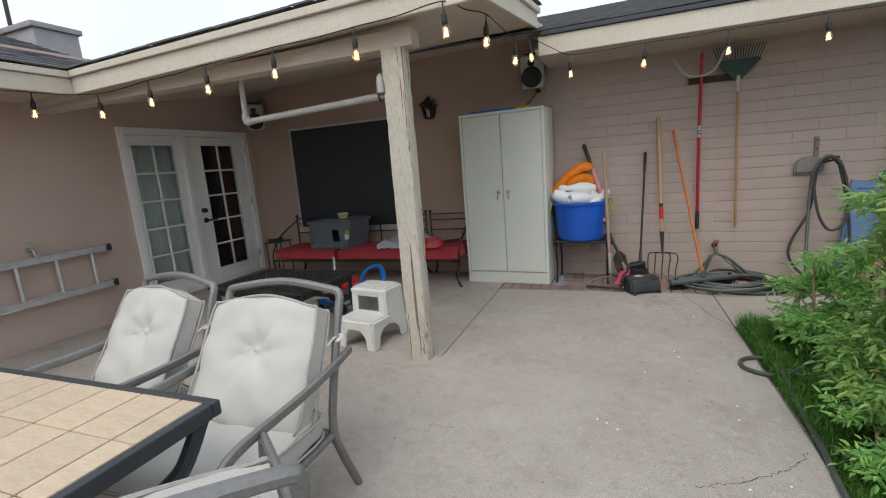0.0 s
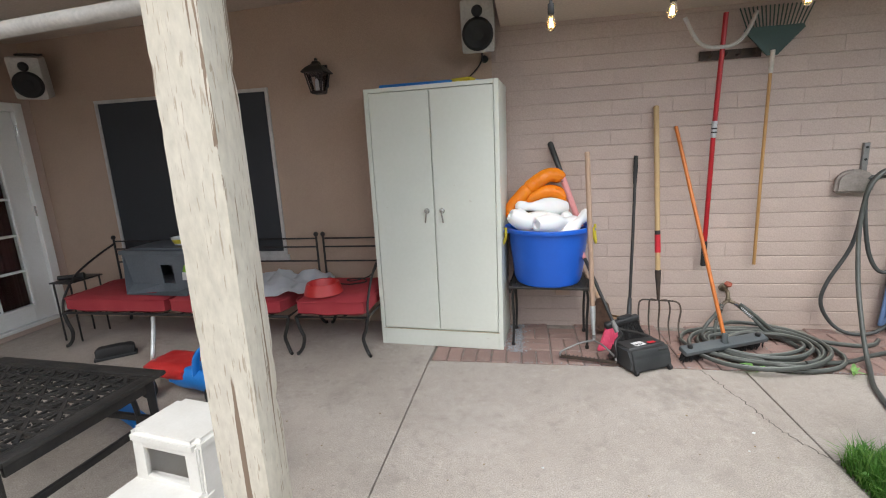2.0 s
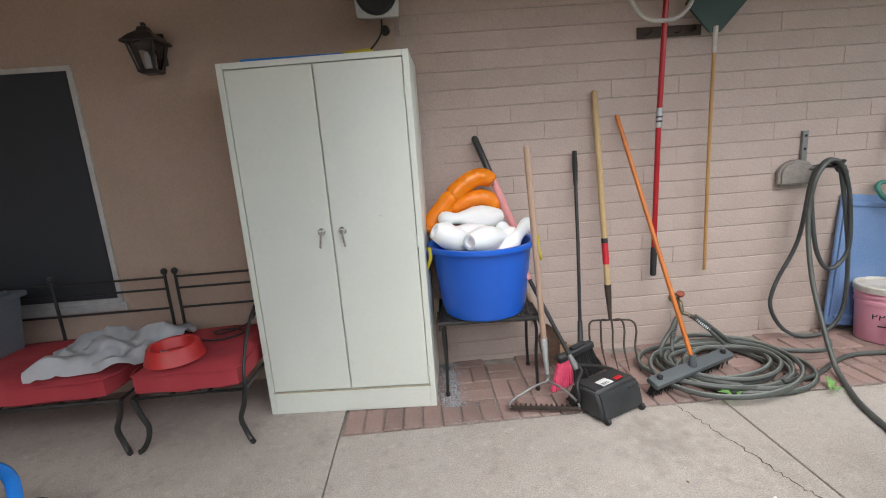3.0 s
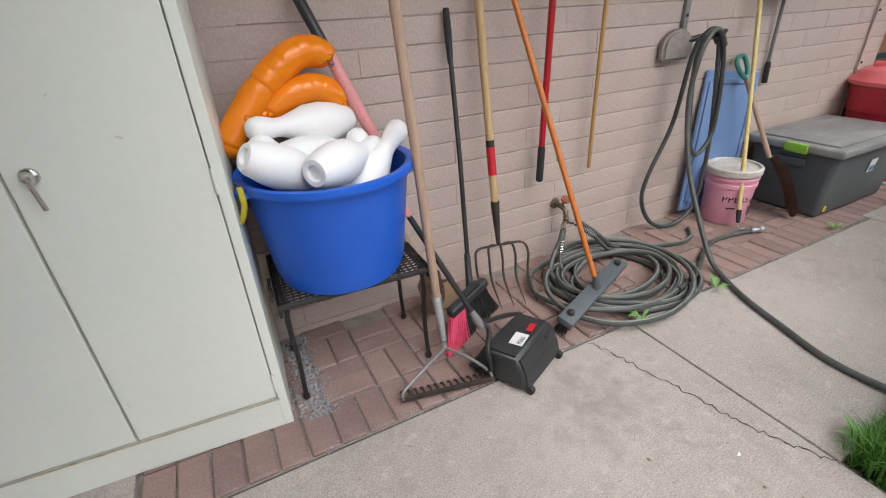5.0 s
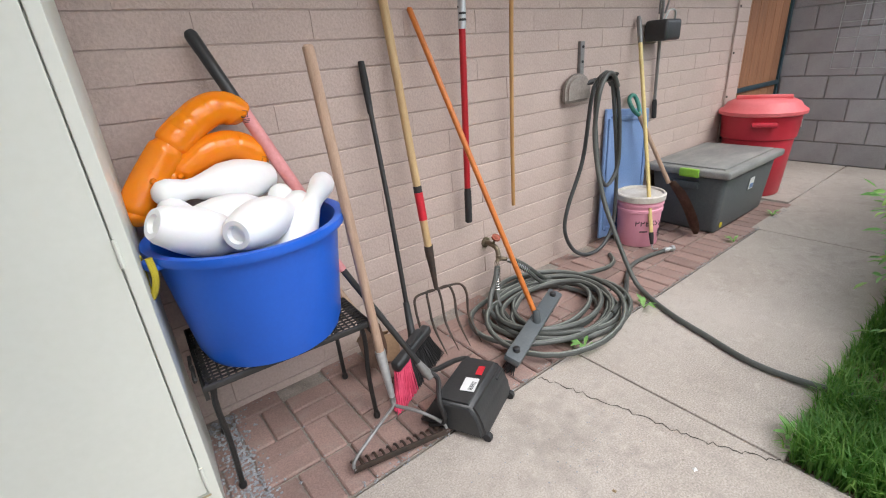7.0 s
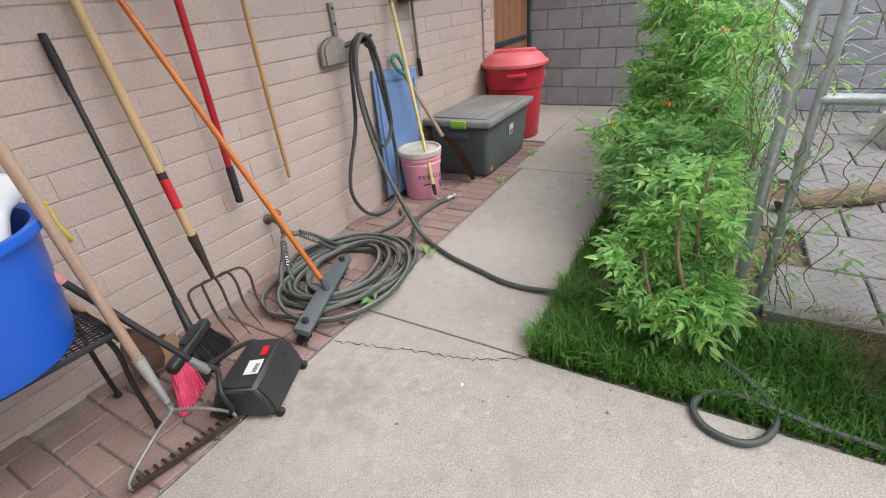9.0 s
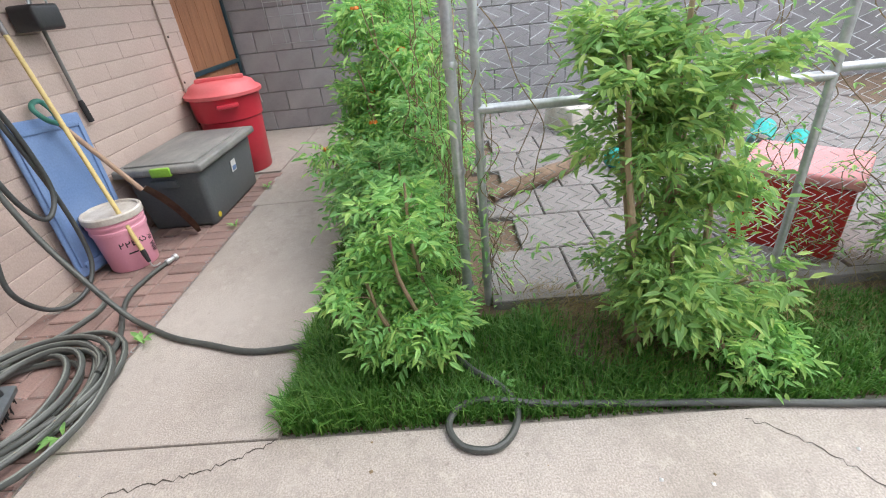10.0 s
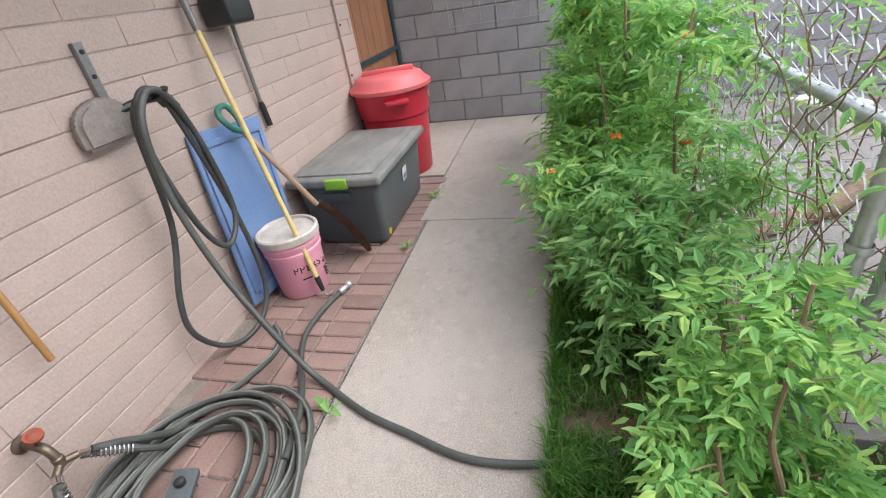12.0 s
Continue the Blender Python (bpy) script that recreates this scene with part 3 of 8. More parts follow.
# french doors
d1 = tagged(new("door_1"), "white double french doors with glazed lights", "door", kind="structure")
XF = DOOR_X + 0.025
bm = B()
for c, s in (span(DOOR_X - 0.12, XF, door[0], door[0] + 0.075, door[2], door[3]), span(DOOR_X - 0.12, XF, door[1] - 0.075, door[1], door[2], door[3]),
             span(DOOR_X - 0.12, XF, door[0] + 0.075, door[1] - 0.075, door[3] - 0.075, door[3]), span(DOOR_X - 0.12, XF, door[0] + 0.075, door[1] - 0.075, door[2], door[2] + 0.03)):
    box(bm, c, s, bev=0.006)
part("door_frame", bm, M_white, d1, smooth=False)
bm = B()
box(bm, *span(DOOR_X - 0.1, DOOR_X + 0.03, 3.80, 3.86, door[2] + 0.03, door[3] - 0.075), bev=0.006)
part("astragal", bm, M_white, d1, smooth=False)


def leaf_door(y0, y1, gy0, gy1, gz0, gz1, x):
    z0, z1 = door[2] + 0.035, door[3] - 0.08
    bm = B()
    for c, s in (span(x - 0.045, x, y0, gy0, z0, z1), span(x - 0.045, x, gy1, y1, z0, z1), span(x - 0.045, x, gy0, gy1, z0, gz0), span(x - 0.045, x, gy0, gy1, gz1, z1)):
        box(bm, c, s, bev=0.004)
    lf = part("door_leaf", bm, M_white, d1, smooth=False)
    for c, s in (span(x, x + 0.012, gy0 - 0.025, gy0, gz0 - 0.025, gz1 + 0.025), span(x, x + 0.012, gy1, gy1 + 0.025, gz0 - 0.025, gz1 + 0.025),
                 span(x, x + 0.012, gy0, gy1, gz0 - 0.025, gz0), span(x, x + 0.012, gy0, gy1, gz1, gz1 + 0.025)):
        bm = B()
        box(bm, c, s, bev=0.005)
        part("moulding", bm, M_white, lf, smooth=False)
    ym = (gy0 + gy1) / 2
    bm = B()
    box(bm, *span(x - 0.02, x + 0.004, ym - 0.011, ym + 0.011, gz0, gz1), bev=0.004)
    part("glazing_bar", bm, M_white, lf, smooth=False)
    for i in range(1, 5):
        z = gz0 + (gz1 - gz0) * i / 5
        bm = B()
        box(bm, *span(x - 0.02, x + 0.003, gy0, gy1, z - 0.011, z + 0.011), bev=0.004)
        part("glazing_bar", bm, M_white, lf, smooth=False)
    for i in range(5):
        for a, b in ((gy0, ym), (ym, gy1)):
            za, zb = gz0 + (gz1 - gz0) * i / 5, gz0 + (gz1 - gz0) * (i + 1) / 5
            bm = B()
            box(bm, *span(x - 0.018, x - 0.013, a, b, za, zb))
            part("pane", bm, M_glass, lf, smooth=False).visible_shadow = False
    return lf


leaf_door(3.14, 3.80, 3.20, 3.70, 0.25, 1.795, DOOR_X - 0.01)
right_leaf = leaf_door(3.865, 4.78, 4.085, 4.60, 0.235, 1.80, DOOR_X - 0.01)
bm = B()
lathe(bm, [(0, 0.05), (0.028, 0.05), (0.03, 0.03), (0.03, 0)], 20, pose(DOOR_X - 0.01, 3.975, 1.0, 0, 90, 0))
part("deadbolt", bm, M_black, right_leaf, "black round deadbolt")
bm = B()
lathe(bm, [(0, 0.02), (0.03, 0.02), (0.032, 0.0)], 20, pose(DOOR_X - 0.01, 3.99, 0.875, 0, 90, 0))
tube(bm, smooth_path([(DOOR_X, 3.99, 0.875), (DOOR_X + 0.045, 3.99, 0.875), (DOOR_X + 0.05, 4.03, 0.875), (DOOR_X + 0.045, 4.11, 0.872)], 5), 0.011, 10)
part("door_handle", bm, M_black, right_leaf, "black lever handle")
for z in (0.3, 1.05, 1.75):
    bm = B()
    tube(bm, [(DOOR_X + 0.012, 4.785, z - 0.045), (DOOR_X + 0.012, 4.785, z + 0.045)], 0.009, 10)
    part("hinge", bm, M_chrome, right_leaf)
# box behind the doors, dark-coloured for the room's shade, with the two curtains
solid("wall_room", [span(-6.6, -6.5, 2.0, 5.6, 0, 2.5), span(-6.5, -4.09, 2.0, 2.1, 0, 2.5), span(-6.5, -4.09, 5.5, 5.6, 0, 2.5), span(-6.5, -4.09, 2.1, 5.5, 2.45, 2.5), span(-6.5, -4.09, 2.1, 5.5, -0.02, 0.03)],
      M_room_shade, "room behind the french doors, its shade put into a dark colour", "wall")


def curtain(y0, y1, z0, z1, x, material, label, amp):
    n, vs, fs = 60, [], []
    for i in range(n + 1):
        y = y0 + (y1 - y0) * i / n
        dx = amp * math.sin(i * 1.15) + amp * 0.5 * math.sin(i * 0.47)
        vs += [(x + dx, y, z0), (x + dx * 0.7, y, z1)]
        if i:
            fs.append((2 * i - 2, 2 * i, 2 * i + 1, 2 * i - 1))
    ob = raw("curtain", vs, fs, material, smooth=True)
    sm = ob.modifiers.new("thickness", "SOLIDIFY")
    sm.thickness = 0.004
    return tagged(ob, label, "curtain")


curtain(3.16, 3.78, 0.12, 1.92, -3.982, M_curtain_pale, "pale sage curtain drawn flat behind the glazed door", 0.004)
curtain(4.40, 4.80, 0.1, 1.95, -4.08, M_curtain_red, "dark maroon curtain drawn to one side behind the door", 0.02)

# ---------- roofs ----------
FB, FBL, FY, RX = 2.185, 2.11, 2.28, 0.265          # fascia bottom, front fascia, right end of the patio roof
EAVE_X, EAVE_Y = -3.145, 4.06           # eaves of the left wing and of the main roof
RISE = 0.15


def board(name, a, b, h, t, material, label, parent=None):
    """A board from a to b (its lower edge), of height h and thickness t."""
    a, b = Vector(a), Vector(b)
    d = b - a
    n = Vector((d.y, -d.x, 0)).normalized() * t
    bm = B()
    v = [bm.verts.new(p) for p in (a, b, b + n, a + n)] + [bm.verts.new(p + Vector((0, 0, h))) for p in (a, b, b + n, a + n)]
    for q in ((3, 2, 1, 0), (4, 5, 6, 7), (0, 1, 5, 4), (1, 2, 6, 5), (2, 3, 7, 6), (3, 0, 4, 7)):
        bm.faces.new([v[i] for i in q])
    bmesh.ops.recalc_face_normals(bm, faces=bm.faces)
    bmesh.ops.bevel(bm, geom=list(bm.edges), offset=0.004, segments=1, affect="EDGES")
    ob = link_mesh(name, bm, material)
    if parent:
        ob.parent = parent
        return ob
    return tagged(ob, label, "fascia board", kind="structure")


zr = FB + RISE * (EAVE_Y - FY)
board("trim_front_fascia", (EAVE_X, FY, FBL), (RX, FY, FB), 0.125, 0.03, M_fascia, "cream painted fascia board of the patio roof")
board("trim_front_drip", (EAVE_X, FY, FBL + 0.127), (RX + 0.02, FY, FB + 0.127), 0.05, 0.055, M_fascia, "cream drip moulding along the patio roof edge")
board("trim_side_fascia", (RX, FY, FB), (RX, EAVE_Y + 0.02, zr), 0.125, 0.03, M_fascia, "cream rake board at the end of the patio roof")
board("trim_side_drip", (RX, FY - 0.02, FB + 0.127), (RX, EAVE_Y + 0.05, zr + 0.127), 0.05, 0.055, M_fascia, "cream drip moulding along the rake board")
board("trim_left_fascia", (EAVE_X, -6.0, FBL - 0.005), (EAVE_X, FY - 0.031, FBL - 0.005), 0.125, 0.03, M_fascia, "cream fascia board of the side wing")
board("trim_left_drip", (EAVE_X, -6.0, FBL + 0.122), (EAVE_X, FY - 0.056, FBL + 0.122), 0.05, 0.055, M_fascia, "cream drip moulding of the side wing")
board("trim_main_fascia", (RX + 0.035, EAVE_Y, 2.21), (5.9, EAVE_Y, 2.21), 0.16, 0.03, M_fascia, "cream fascia board over the tool wall")
board("trim_main_drip", (RX + 0.06, EAVE_Y, 2.372), (5.9, EAVE_Y, 2.372), 0.04, 0.05, M_table_edge, "dark drip edge over the tool wall")


def slab_between(name, quad, t, material, label, category):
    """A sloping sheet with its underside on quad, t thick upwards."""
    bm = B()
    lo = [bm.verts.new(p) for p in quad]
    hi = [bm.verts.new((p[0], p[1], p[2] + t)) for p in quad]
    bm.faces.new(lo[::-1])
    bm.faces.new(hi)
    for i in range(4):
        bm.faces.new((lo[i], lo[(i + 1) % 4], hi[(i + 1) % 4], hi[i]))
    bmesh.ops.recalc_face_normals(bm, faces=bm.faces)
    return tagged(link_mesh(name, bm, material), label, category, kind="structure")


zc = FB + 0.02
slab_between("ceiling", [(DOOR_X, FY + 0.001, zc - 0.12), (RX - 0.001, FY + 0.001, zc), (RX - 0.001, WALL_Y, zc + RISE * (WALL_Y - FY)), (DOOR_X, WALL_Y, zc - 0.12 + RISE * (WALL_Y - FY))], 0.06, M_ceiling,
             "tan painted board ceiling of the covered patio", "ceiling")
slab_between("ceiling_soffit", [(RX + 0.001, EAVE_Y + 0.001, 2.25), (5.9, EAVE_Y + 0.001, 2.25), (5.9, WALL_Y, 2.25), (RX + 0.001, WALL_Y, 2.25)], 0.03, M_ceiling, "tan soffit under the main eave", "soffit")
slab_between("ceiling_wing", [(DOOR_X, -6.0, FBL + 0.03), (EAVE_X - 0.001, -6.0, FBL + 0.03), (EAVE_X - 0.001, FY, FBL + 0.03), (DOOR_X, FY, FBL + 0.03)], 0.03, M_ceiling, "tan soffit under the side wing eave", "soffit")
# beam carried by the post
solid("trim_beam", [span(DOOR_X, -0.21, 2.40, 2.52, 2.06, 2.165)], M_ceiling, "tan painted beam over the patio post", "beam", bev=0.006)


def shingle_roof(name, o, along, up, n_courses, length, label, course=0.14, seed=0):
    """Courses of tabs lapped over one another: o is the eave corner, along the eave, up the slope."""
    rnd = random.Random(seed)
    A, U = Vector(along).normalized(), Vector(up).normalized()
    Nn = A.cross(U).normalized()
    if Nn.z < 0:
        Nn = -Nn
    vs, fs = [], []
    o = Vector(o)
    for k in range(n_courses):
        x = -rnd.uniform(0, 0.3)
        while x < length:
            w = rnd.choice((0.17, 0.3, 0.3, 0.33))
            a, b = max(x, 0), min(x + w - 0.006, length)
            if b > a:
                lift = 0.012 + rnd.uniform(-0.002, 0.004)
                p = [o + A * a + U * (k * course) + Nn * lift, o + A * b + U * (k * course) + Nn * lift, o + A * b + U * ((k + 1.3) * course), o + A * a + U * ((k + 1.3) * course)]
                q = [p[0] - Nn * 0.012, p[1] - Nn * 0.012]
                i = len(vs)
                vs += [tuple(v) for v in p + q]
                fs += [(i, i + 1, i + 2, i + 3), (i + 4, i + 5, i + 1, i)]
            x += w
    # deck under the tabs
    W = n_courses * course
    i = len(vs)
    vs += [tuple(v) for v in (o - Nn * 0.004, o + A * length - Nn * 0.004, o + A * length + U * W - Nn * 0.004, o + U * W - Nn * 0.004)]
    fs.append((i, i + 1, i + 2, i + 3))
    return tagged(raw(name, vs, fs, M_shingle), label, "roof", kind="structure")


zt = FBL + 0.19
shingle_roof("roof_wing", (EAVE_X + 0.06, -6.0, zt - 0.005), (0, 1, 0), (-1, 0, 0.355), 34, 9.0, "dark grey shingled roof of the side wing", seed=1)
shingle_roof("roof_patio", (EAVE_X, FY - 0.06, zt), (RX - EAVE_X, 0, FB - FBL), (0, 1, RISE), 14, RX + 0.06 - EAVE_X, "dark grey shingled patio roof", seed=2)
shingle_roof("roof_main", (-3.2, EAVE_Y - 0.05, 2.415), (1, 0, 0), (0, 1, 0.30), 34, 9.2, "dark grey shingled main roof", seed=3)

# ---------- covered patio ----------
def wobble(bm, amp, freq, seed=0.0):
    for v in bm.verts:
        v.co += amp * noise.noise_vector(v.co * freq + Vector((seed, seed, seed)))


def patio_post():
    p = thing("patio_post", pose(-0.356, 2.455, 0), "peeling cream-painted wooden post with split corners", "post")
    bm = B()
    vs = []
    n, h = 60, 2.06
    w, d = 0.076, 0.058
    ringdef = [(-1, -1), (-0.55, -1), (0, -1), (0.55, -1), (1, -1), (1, -0.5), (1, 0), (1, 0.5), (1, 1), (0.55, 1), (0, 1), (-0.55, 1), (-1, 1), (-1, 0.5), (-1, 0), (-1, -0.5)]
    rings = []
    for i in range(n + 1):
        z = h * i / n
        ring = []
        for k, (a, b) in enumerate(ringdef):
            corner = abs(a) == 1 and abs(b) == 1
            q = 0.94 if corner else 1.0
            if corner:
                q -= max(0, noise.noise((a * 5, b * 5, z * 9)) - 0.15) * 0.30
            q += 0.012 * noise.noise((a * 3, b * 3, z * 9))
            if z < 0.3:
                q += 0.06 * noise.noise((a * 4, b * 4, z * 14)) - (0.08 if corner else 0.0)
            ring.append(bm.verts.new((a * w * q, b * d * q, z)))
        rings.append(ring)
    for A, C in zip(rings, rings[1:]):
        for j in range(16):
            bm.faces.new((A[j], A[(j + 1) % 16], C[(j + 1) % 16], C[j]))
    bm.faces.new(rings[-1])
    bm.faces.new(rings[0][::-1])
    part("shaft", bm, M_post, p)
    # bracing plate, hook and hanging tin lantern near the top
    bm = B()
    tube(bm, smooth_path([(-0.072, -0.02, 1.98), (-0.085, -0.02, 2.0), (-0.10, -0.02, 1.97), (-0.085, -0.02, 1.93)], 5), 0.005, 8)
    part("hook", bm, M_darkiron, p)
    t = thing("hanging_tin", pose(-0.371 - 0.094, 2.435, 1.80), "small rusty tin hung on the post", "tin")
    bm = B()
    lathe(bm, [(0, 0), (0.026, 0), (0.028, 0.01), (0.028, 0.1), (0.02, 0.115), (0.008, 0.13), (0, 0.132)], 16)
    part("can", bm, M_pipe, t)
    bm = B()
    lathe(bm, [(0.03, 0.0), (0.031, 0.006), (0.03, 0.012)], 16)
    part("rim", bm, M_darkiron, t)


patio_post()


def pvc_drain():
    p = thing("ceiling_pipe", pose(0, 0, 0), "grey painted pipe hung below the patio ceiling", "pipe")
    y = 2.60
    bm = B()
    tube(bm, [(-1.745, y, 1.80), (-1.74, y, 2.215)], 0.021, 14)
    part("riser", bm, M_pipe, p)
    bm = B()
    tube(bm, [(-1.70, y, 1.775), (-0.455, y, 1.825)], 0.023, 14)
    part("run", bm, M_pipe, p)
    bm = B()
    tube(bm, smooth_path([(-1.745, y, 1.83), (-1.745, y, 1.795), (-1.735, y, 1.775), (-1.695, y, 1.776)], 4), 0.029, 14)
    part("elbow", bm, M_pipe, p)
    bm = B()
    lathe(bm, [(0.021, 0.0), (0.04, 0.0), (0.04, 0.008), (0.021, 0.012)], 16, pose(-1.74, y, 2.2))
    part("flange", bm, M_darkiron, p)
    bm = B()
    tube(bm, smooth_path([(-0.56, y, 1.79), (-0.56, y - 0.03, 1.82), (-0.56, y, 1.85), (-0.56, y + 0.03, 1.82)], 5, True), 0.006, 8, closed=True)
    part("clamp", bm, M_darkiron, p)


pvc_drain()


def speaker(m, label):
    s = thing("wall_speaker", m, label, "speaker")
    bm = B()
    box(bm, (0, 0, 0), (0.17, 0.15, 0.25), bev=0.02)
    part("housing", bm, M_speaker, s)
    bm = B()
    lathe(bm, [(0, 0.012), (0.03, 0.004), (0.066, 0.022), (0.078, 0.012), (0.080, 0)], 24, pose(0, -0.075, -0.035, 90))
    part("cone", bm, M_rubber, s)
    bm = B()
    lathe(bm, [(0, 0.01), (0.02, 0.014), (0.028, 0)], 20, pose(0, -0.075, 0.07, 90))
    part("tweeter", bm, M_rubber, s)
    bm = B()
    box(bm, (0, 0.10, 0.02), (0.05, 0.06, 0.10), bev=0.006)
    box(bm, (0, 0.08, 0.13), (0.12, 0.10, 0.012), bev=0.003)
    box(bm, (0, 0.16, 0.02), (0.035, 0.12, 0.04), bev=0.006)
    part("bracket", bm, M_black, s)
    return s


speaker(pose(0.13, 4.72, 2.21, 14, 0, 2) @ Matrix.Scale(1.3, 4), "pale outdoor speaker bracketed to the wall above the cabinet")
speaker(pose(-3.55, 4.72, 2.15, 14, 0, 34) @ Matrix.Scale(1.3, 4), "pale outdoor speaker bracketed in the corner above the door")
dome = thing("ceiling_camera", pose(-0.95, 2.95, 2.25), "small dark dome fixed under the patio ceiling", "dome camera")
bm = B()
lathe(bm, [(0, -0.06), (0.03, -0.055), (0.05, -0.03), (0.055, 0.0), (0.055, 0.03)], 20)
part("housing", bm, M_black, dome)
cable = thing("speaker_cable", pose(0, 0, 0), "thin black cable running down to the cabinet", "cable")
bm = B()
tube(bm, smooth_path([(0.14, 4.86, 2.10), (0.13, 4.90, 2.02), (0.07, 4.92, 1.95), (-0.02, 4.93, 1.885), (-0.08, 4.94, 1.84)], 5), 0.005, 6)
part("wire", bm, M_black, cable)
bm = B()
lathe(bm, [(0, 0.03), (0.022, 0.03), (0.026, 0.0)], 14, pose(0.15, 4.949, 2.04, 90))
part("wall_plug", bm, M_black, cable)


def wall_lantern():
    w = thing("wall_lantern", pose(-1.11, 4.84, 1.87), "black four-sided outdoor wall lantern, unlit", "lantern")
    for a in range(4):
        c, s = math.cos(math.pi / 4 + a * math.pi / 2), math.sin(math.pi / 4 + a * math.pi / 2)
        bm = B()
        tube(bm, [(0.062 * c, 0.062 * s, 0.02), (0.098 * c, 0.098 * s, 0.15)], 0.006, 6)
        part("cage_bar", bm, M_black, w)
    bm = B()
    lathe(bm, [(0.125, 0.15), (0.128, 0.158), (0.08, 0.195), (0.04, 0.215), (0.03, 0.235), (0.012, 0.24), (0.014, 0.255), (0, 0.262)], 4, pose(0, 0, 0, 0, 0, 45))
    part("roof", bm, M_black, w, smooth=False)
    bm = B()
    lathe(bm, [(0, 0.0), (0.05, 0.0), (0.07, 0.01), (0.066, 0.02), (0, 0.022)], 4, pose(0, 0, 0, 0, 0, 45))
    part("base", bm, M_black, w, smooth=False)
    bm = B()
    lathe(bm, [(0.054, 0.022), (0.088, 0.15)], 4, pose(0, 0, 0, 0, 0, 45))
    part("glass", bm, M_glass, w, smooth=False)
    bm = B()
    lathe(bm, [(0, 0.02), (0.016, 0.022), (0.016, 0.09), (0.008, 0.11), (0, 0.115)], 12)
    part("candle_sleeve", bm, M_paper, w)
    bm = B()
    box(bm, (0, 0.10, 0.14), (0.09, 0.02, 0.17), bev=0.008)
    tube(bm, smooth_path([(0, 0.1, 0.20), (0, 0.05, 0.235), (0, 0.0, 0.23)], 4), 0.008, 8)
    part("wall_plate", bm, M_black, w)


wall_lantern()


def steel_cabinet():
    W, D, H = 0.914, 0.40, 1.83
    c = thing("steel_cabinet", pose(-0.185, 4.465, 0, 0, 0, -4.3), "tall pale green-grey steel cabinet with two doors, rusty at the foot", "cabinet")
    bm = B()
    box(bm, (0, D / 2 + 0.022, H / 2), (W, D, H), bev=0.006)
    part("body", bm, M_cabinet, c)
    # front rails round the doors, then the two doors
    f = 0.03
    bm = B()
    for a, s in (((-W / 2 + f / 2, 0.011, H / 2), (f, 0.024, H)), ((W / 2 - f / 2, 0.011, H / 2), (f, 0.024, H)), ((0, 0.011, H - 0.014), (W - 2 * f, 0.024, 0.028)), ((0, 0.011, 0.062), (W - 2 * f, 0.024, 0.124))):
        box(bm, a, s, bev=0.003)
    part("front_frame", bm, M_cabinet, c, smooth=False)
    for sgn in (-1, 1):
        bm = B()
        box(bm, (sgn * (W / 4 - f / 2), 0.012, (H - 0.03 + 0.13) / 2), (W / 2 - f - 0.008, 0.02, H - 0.03 - 0.13 - 0.006), bev=0.003)
        dr = part("door", bm, M_cabinet, c, smooth=False)
        for z in (0.20, 0.92, 1.66):
            bm = B()
            tube(bm, [(sgn * (W / 2 - f + 0.002), -0.003, z - 0.035), (sgn * (W / 2 - f + 0.002), -0.003, z + 0.035)], 0.006, 8)
            part("hinge", bm, M_cabinet, dr)
        x = -0.052 if sgn < 0 else 0.055
        bm = B()
        lathe(bm, [(0.018, 0), (0.02, 0.004), (0.019, 0.012), (0.012, 0.018), (0.010, 0.03), (0, 0.032)], 18, pose(x, 0.0, 1.0, 90))
        kn = part("lock_knob", bm, M_chrome, dr, "worn chrome lock knob")
        bm = B()
        box(bm, (x + sgn * 0.004, -0.026, 0.962), (0.011, 0.006, 0.085), (0, -sgn * 8, 0), bev=0.003)
        part("handle_lever", bm, M_chrome, kn, "narrow chrome lever hanging down")
    bm = B()
    box(bm, (0, -0.0025, 0.126), (W - 0.05, 0.003, 0.005))
    part("rust_line", bm, M_rust, c, "rust along the lower rail", smooth=False)


steel_cabinet()


def on_cabinet():
    t = thing("swim_toys", pose(-0.30, 4.67, 1.831, 0, 0, -4), "blue and yellow foam swim toys lying on the cabinet", "toy")
    bm = B()
    box(bm, (0.0, 0, 0.018), (0.52, 0.16, 0.034), (0, 0, 3), bev=0.014)
    part("blue_foam", bm, M_bluebright, t)
    bm = B()
    box(bm, (0.33, -0.02, 0.021), (0.15, 0.11, 0.04), (0, 0, -12), bev=0.014)
    part("yellow_foam", bm, M_yellowrope, t)
    bm = B()
    box(bm, (0.44, 0.02, 0.014), (0.09, 0.10, 0.026), (0, 0, 20), bev=0.01)
    part("blue_fin", bm, M_bluebright, t)


on_cabinet()


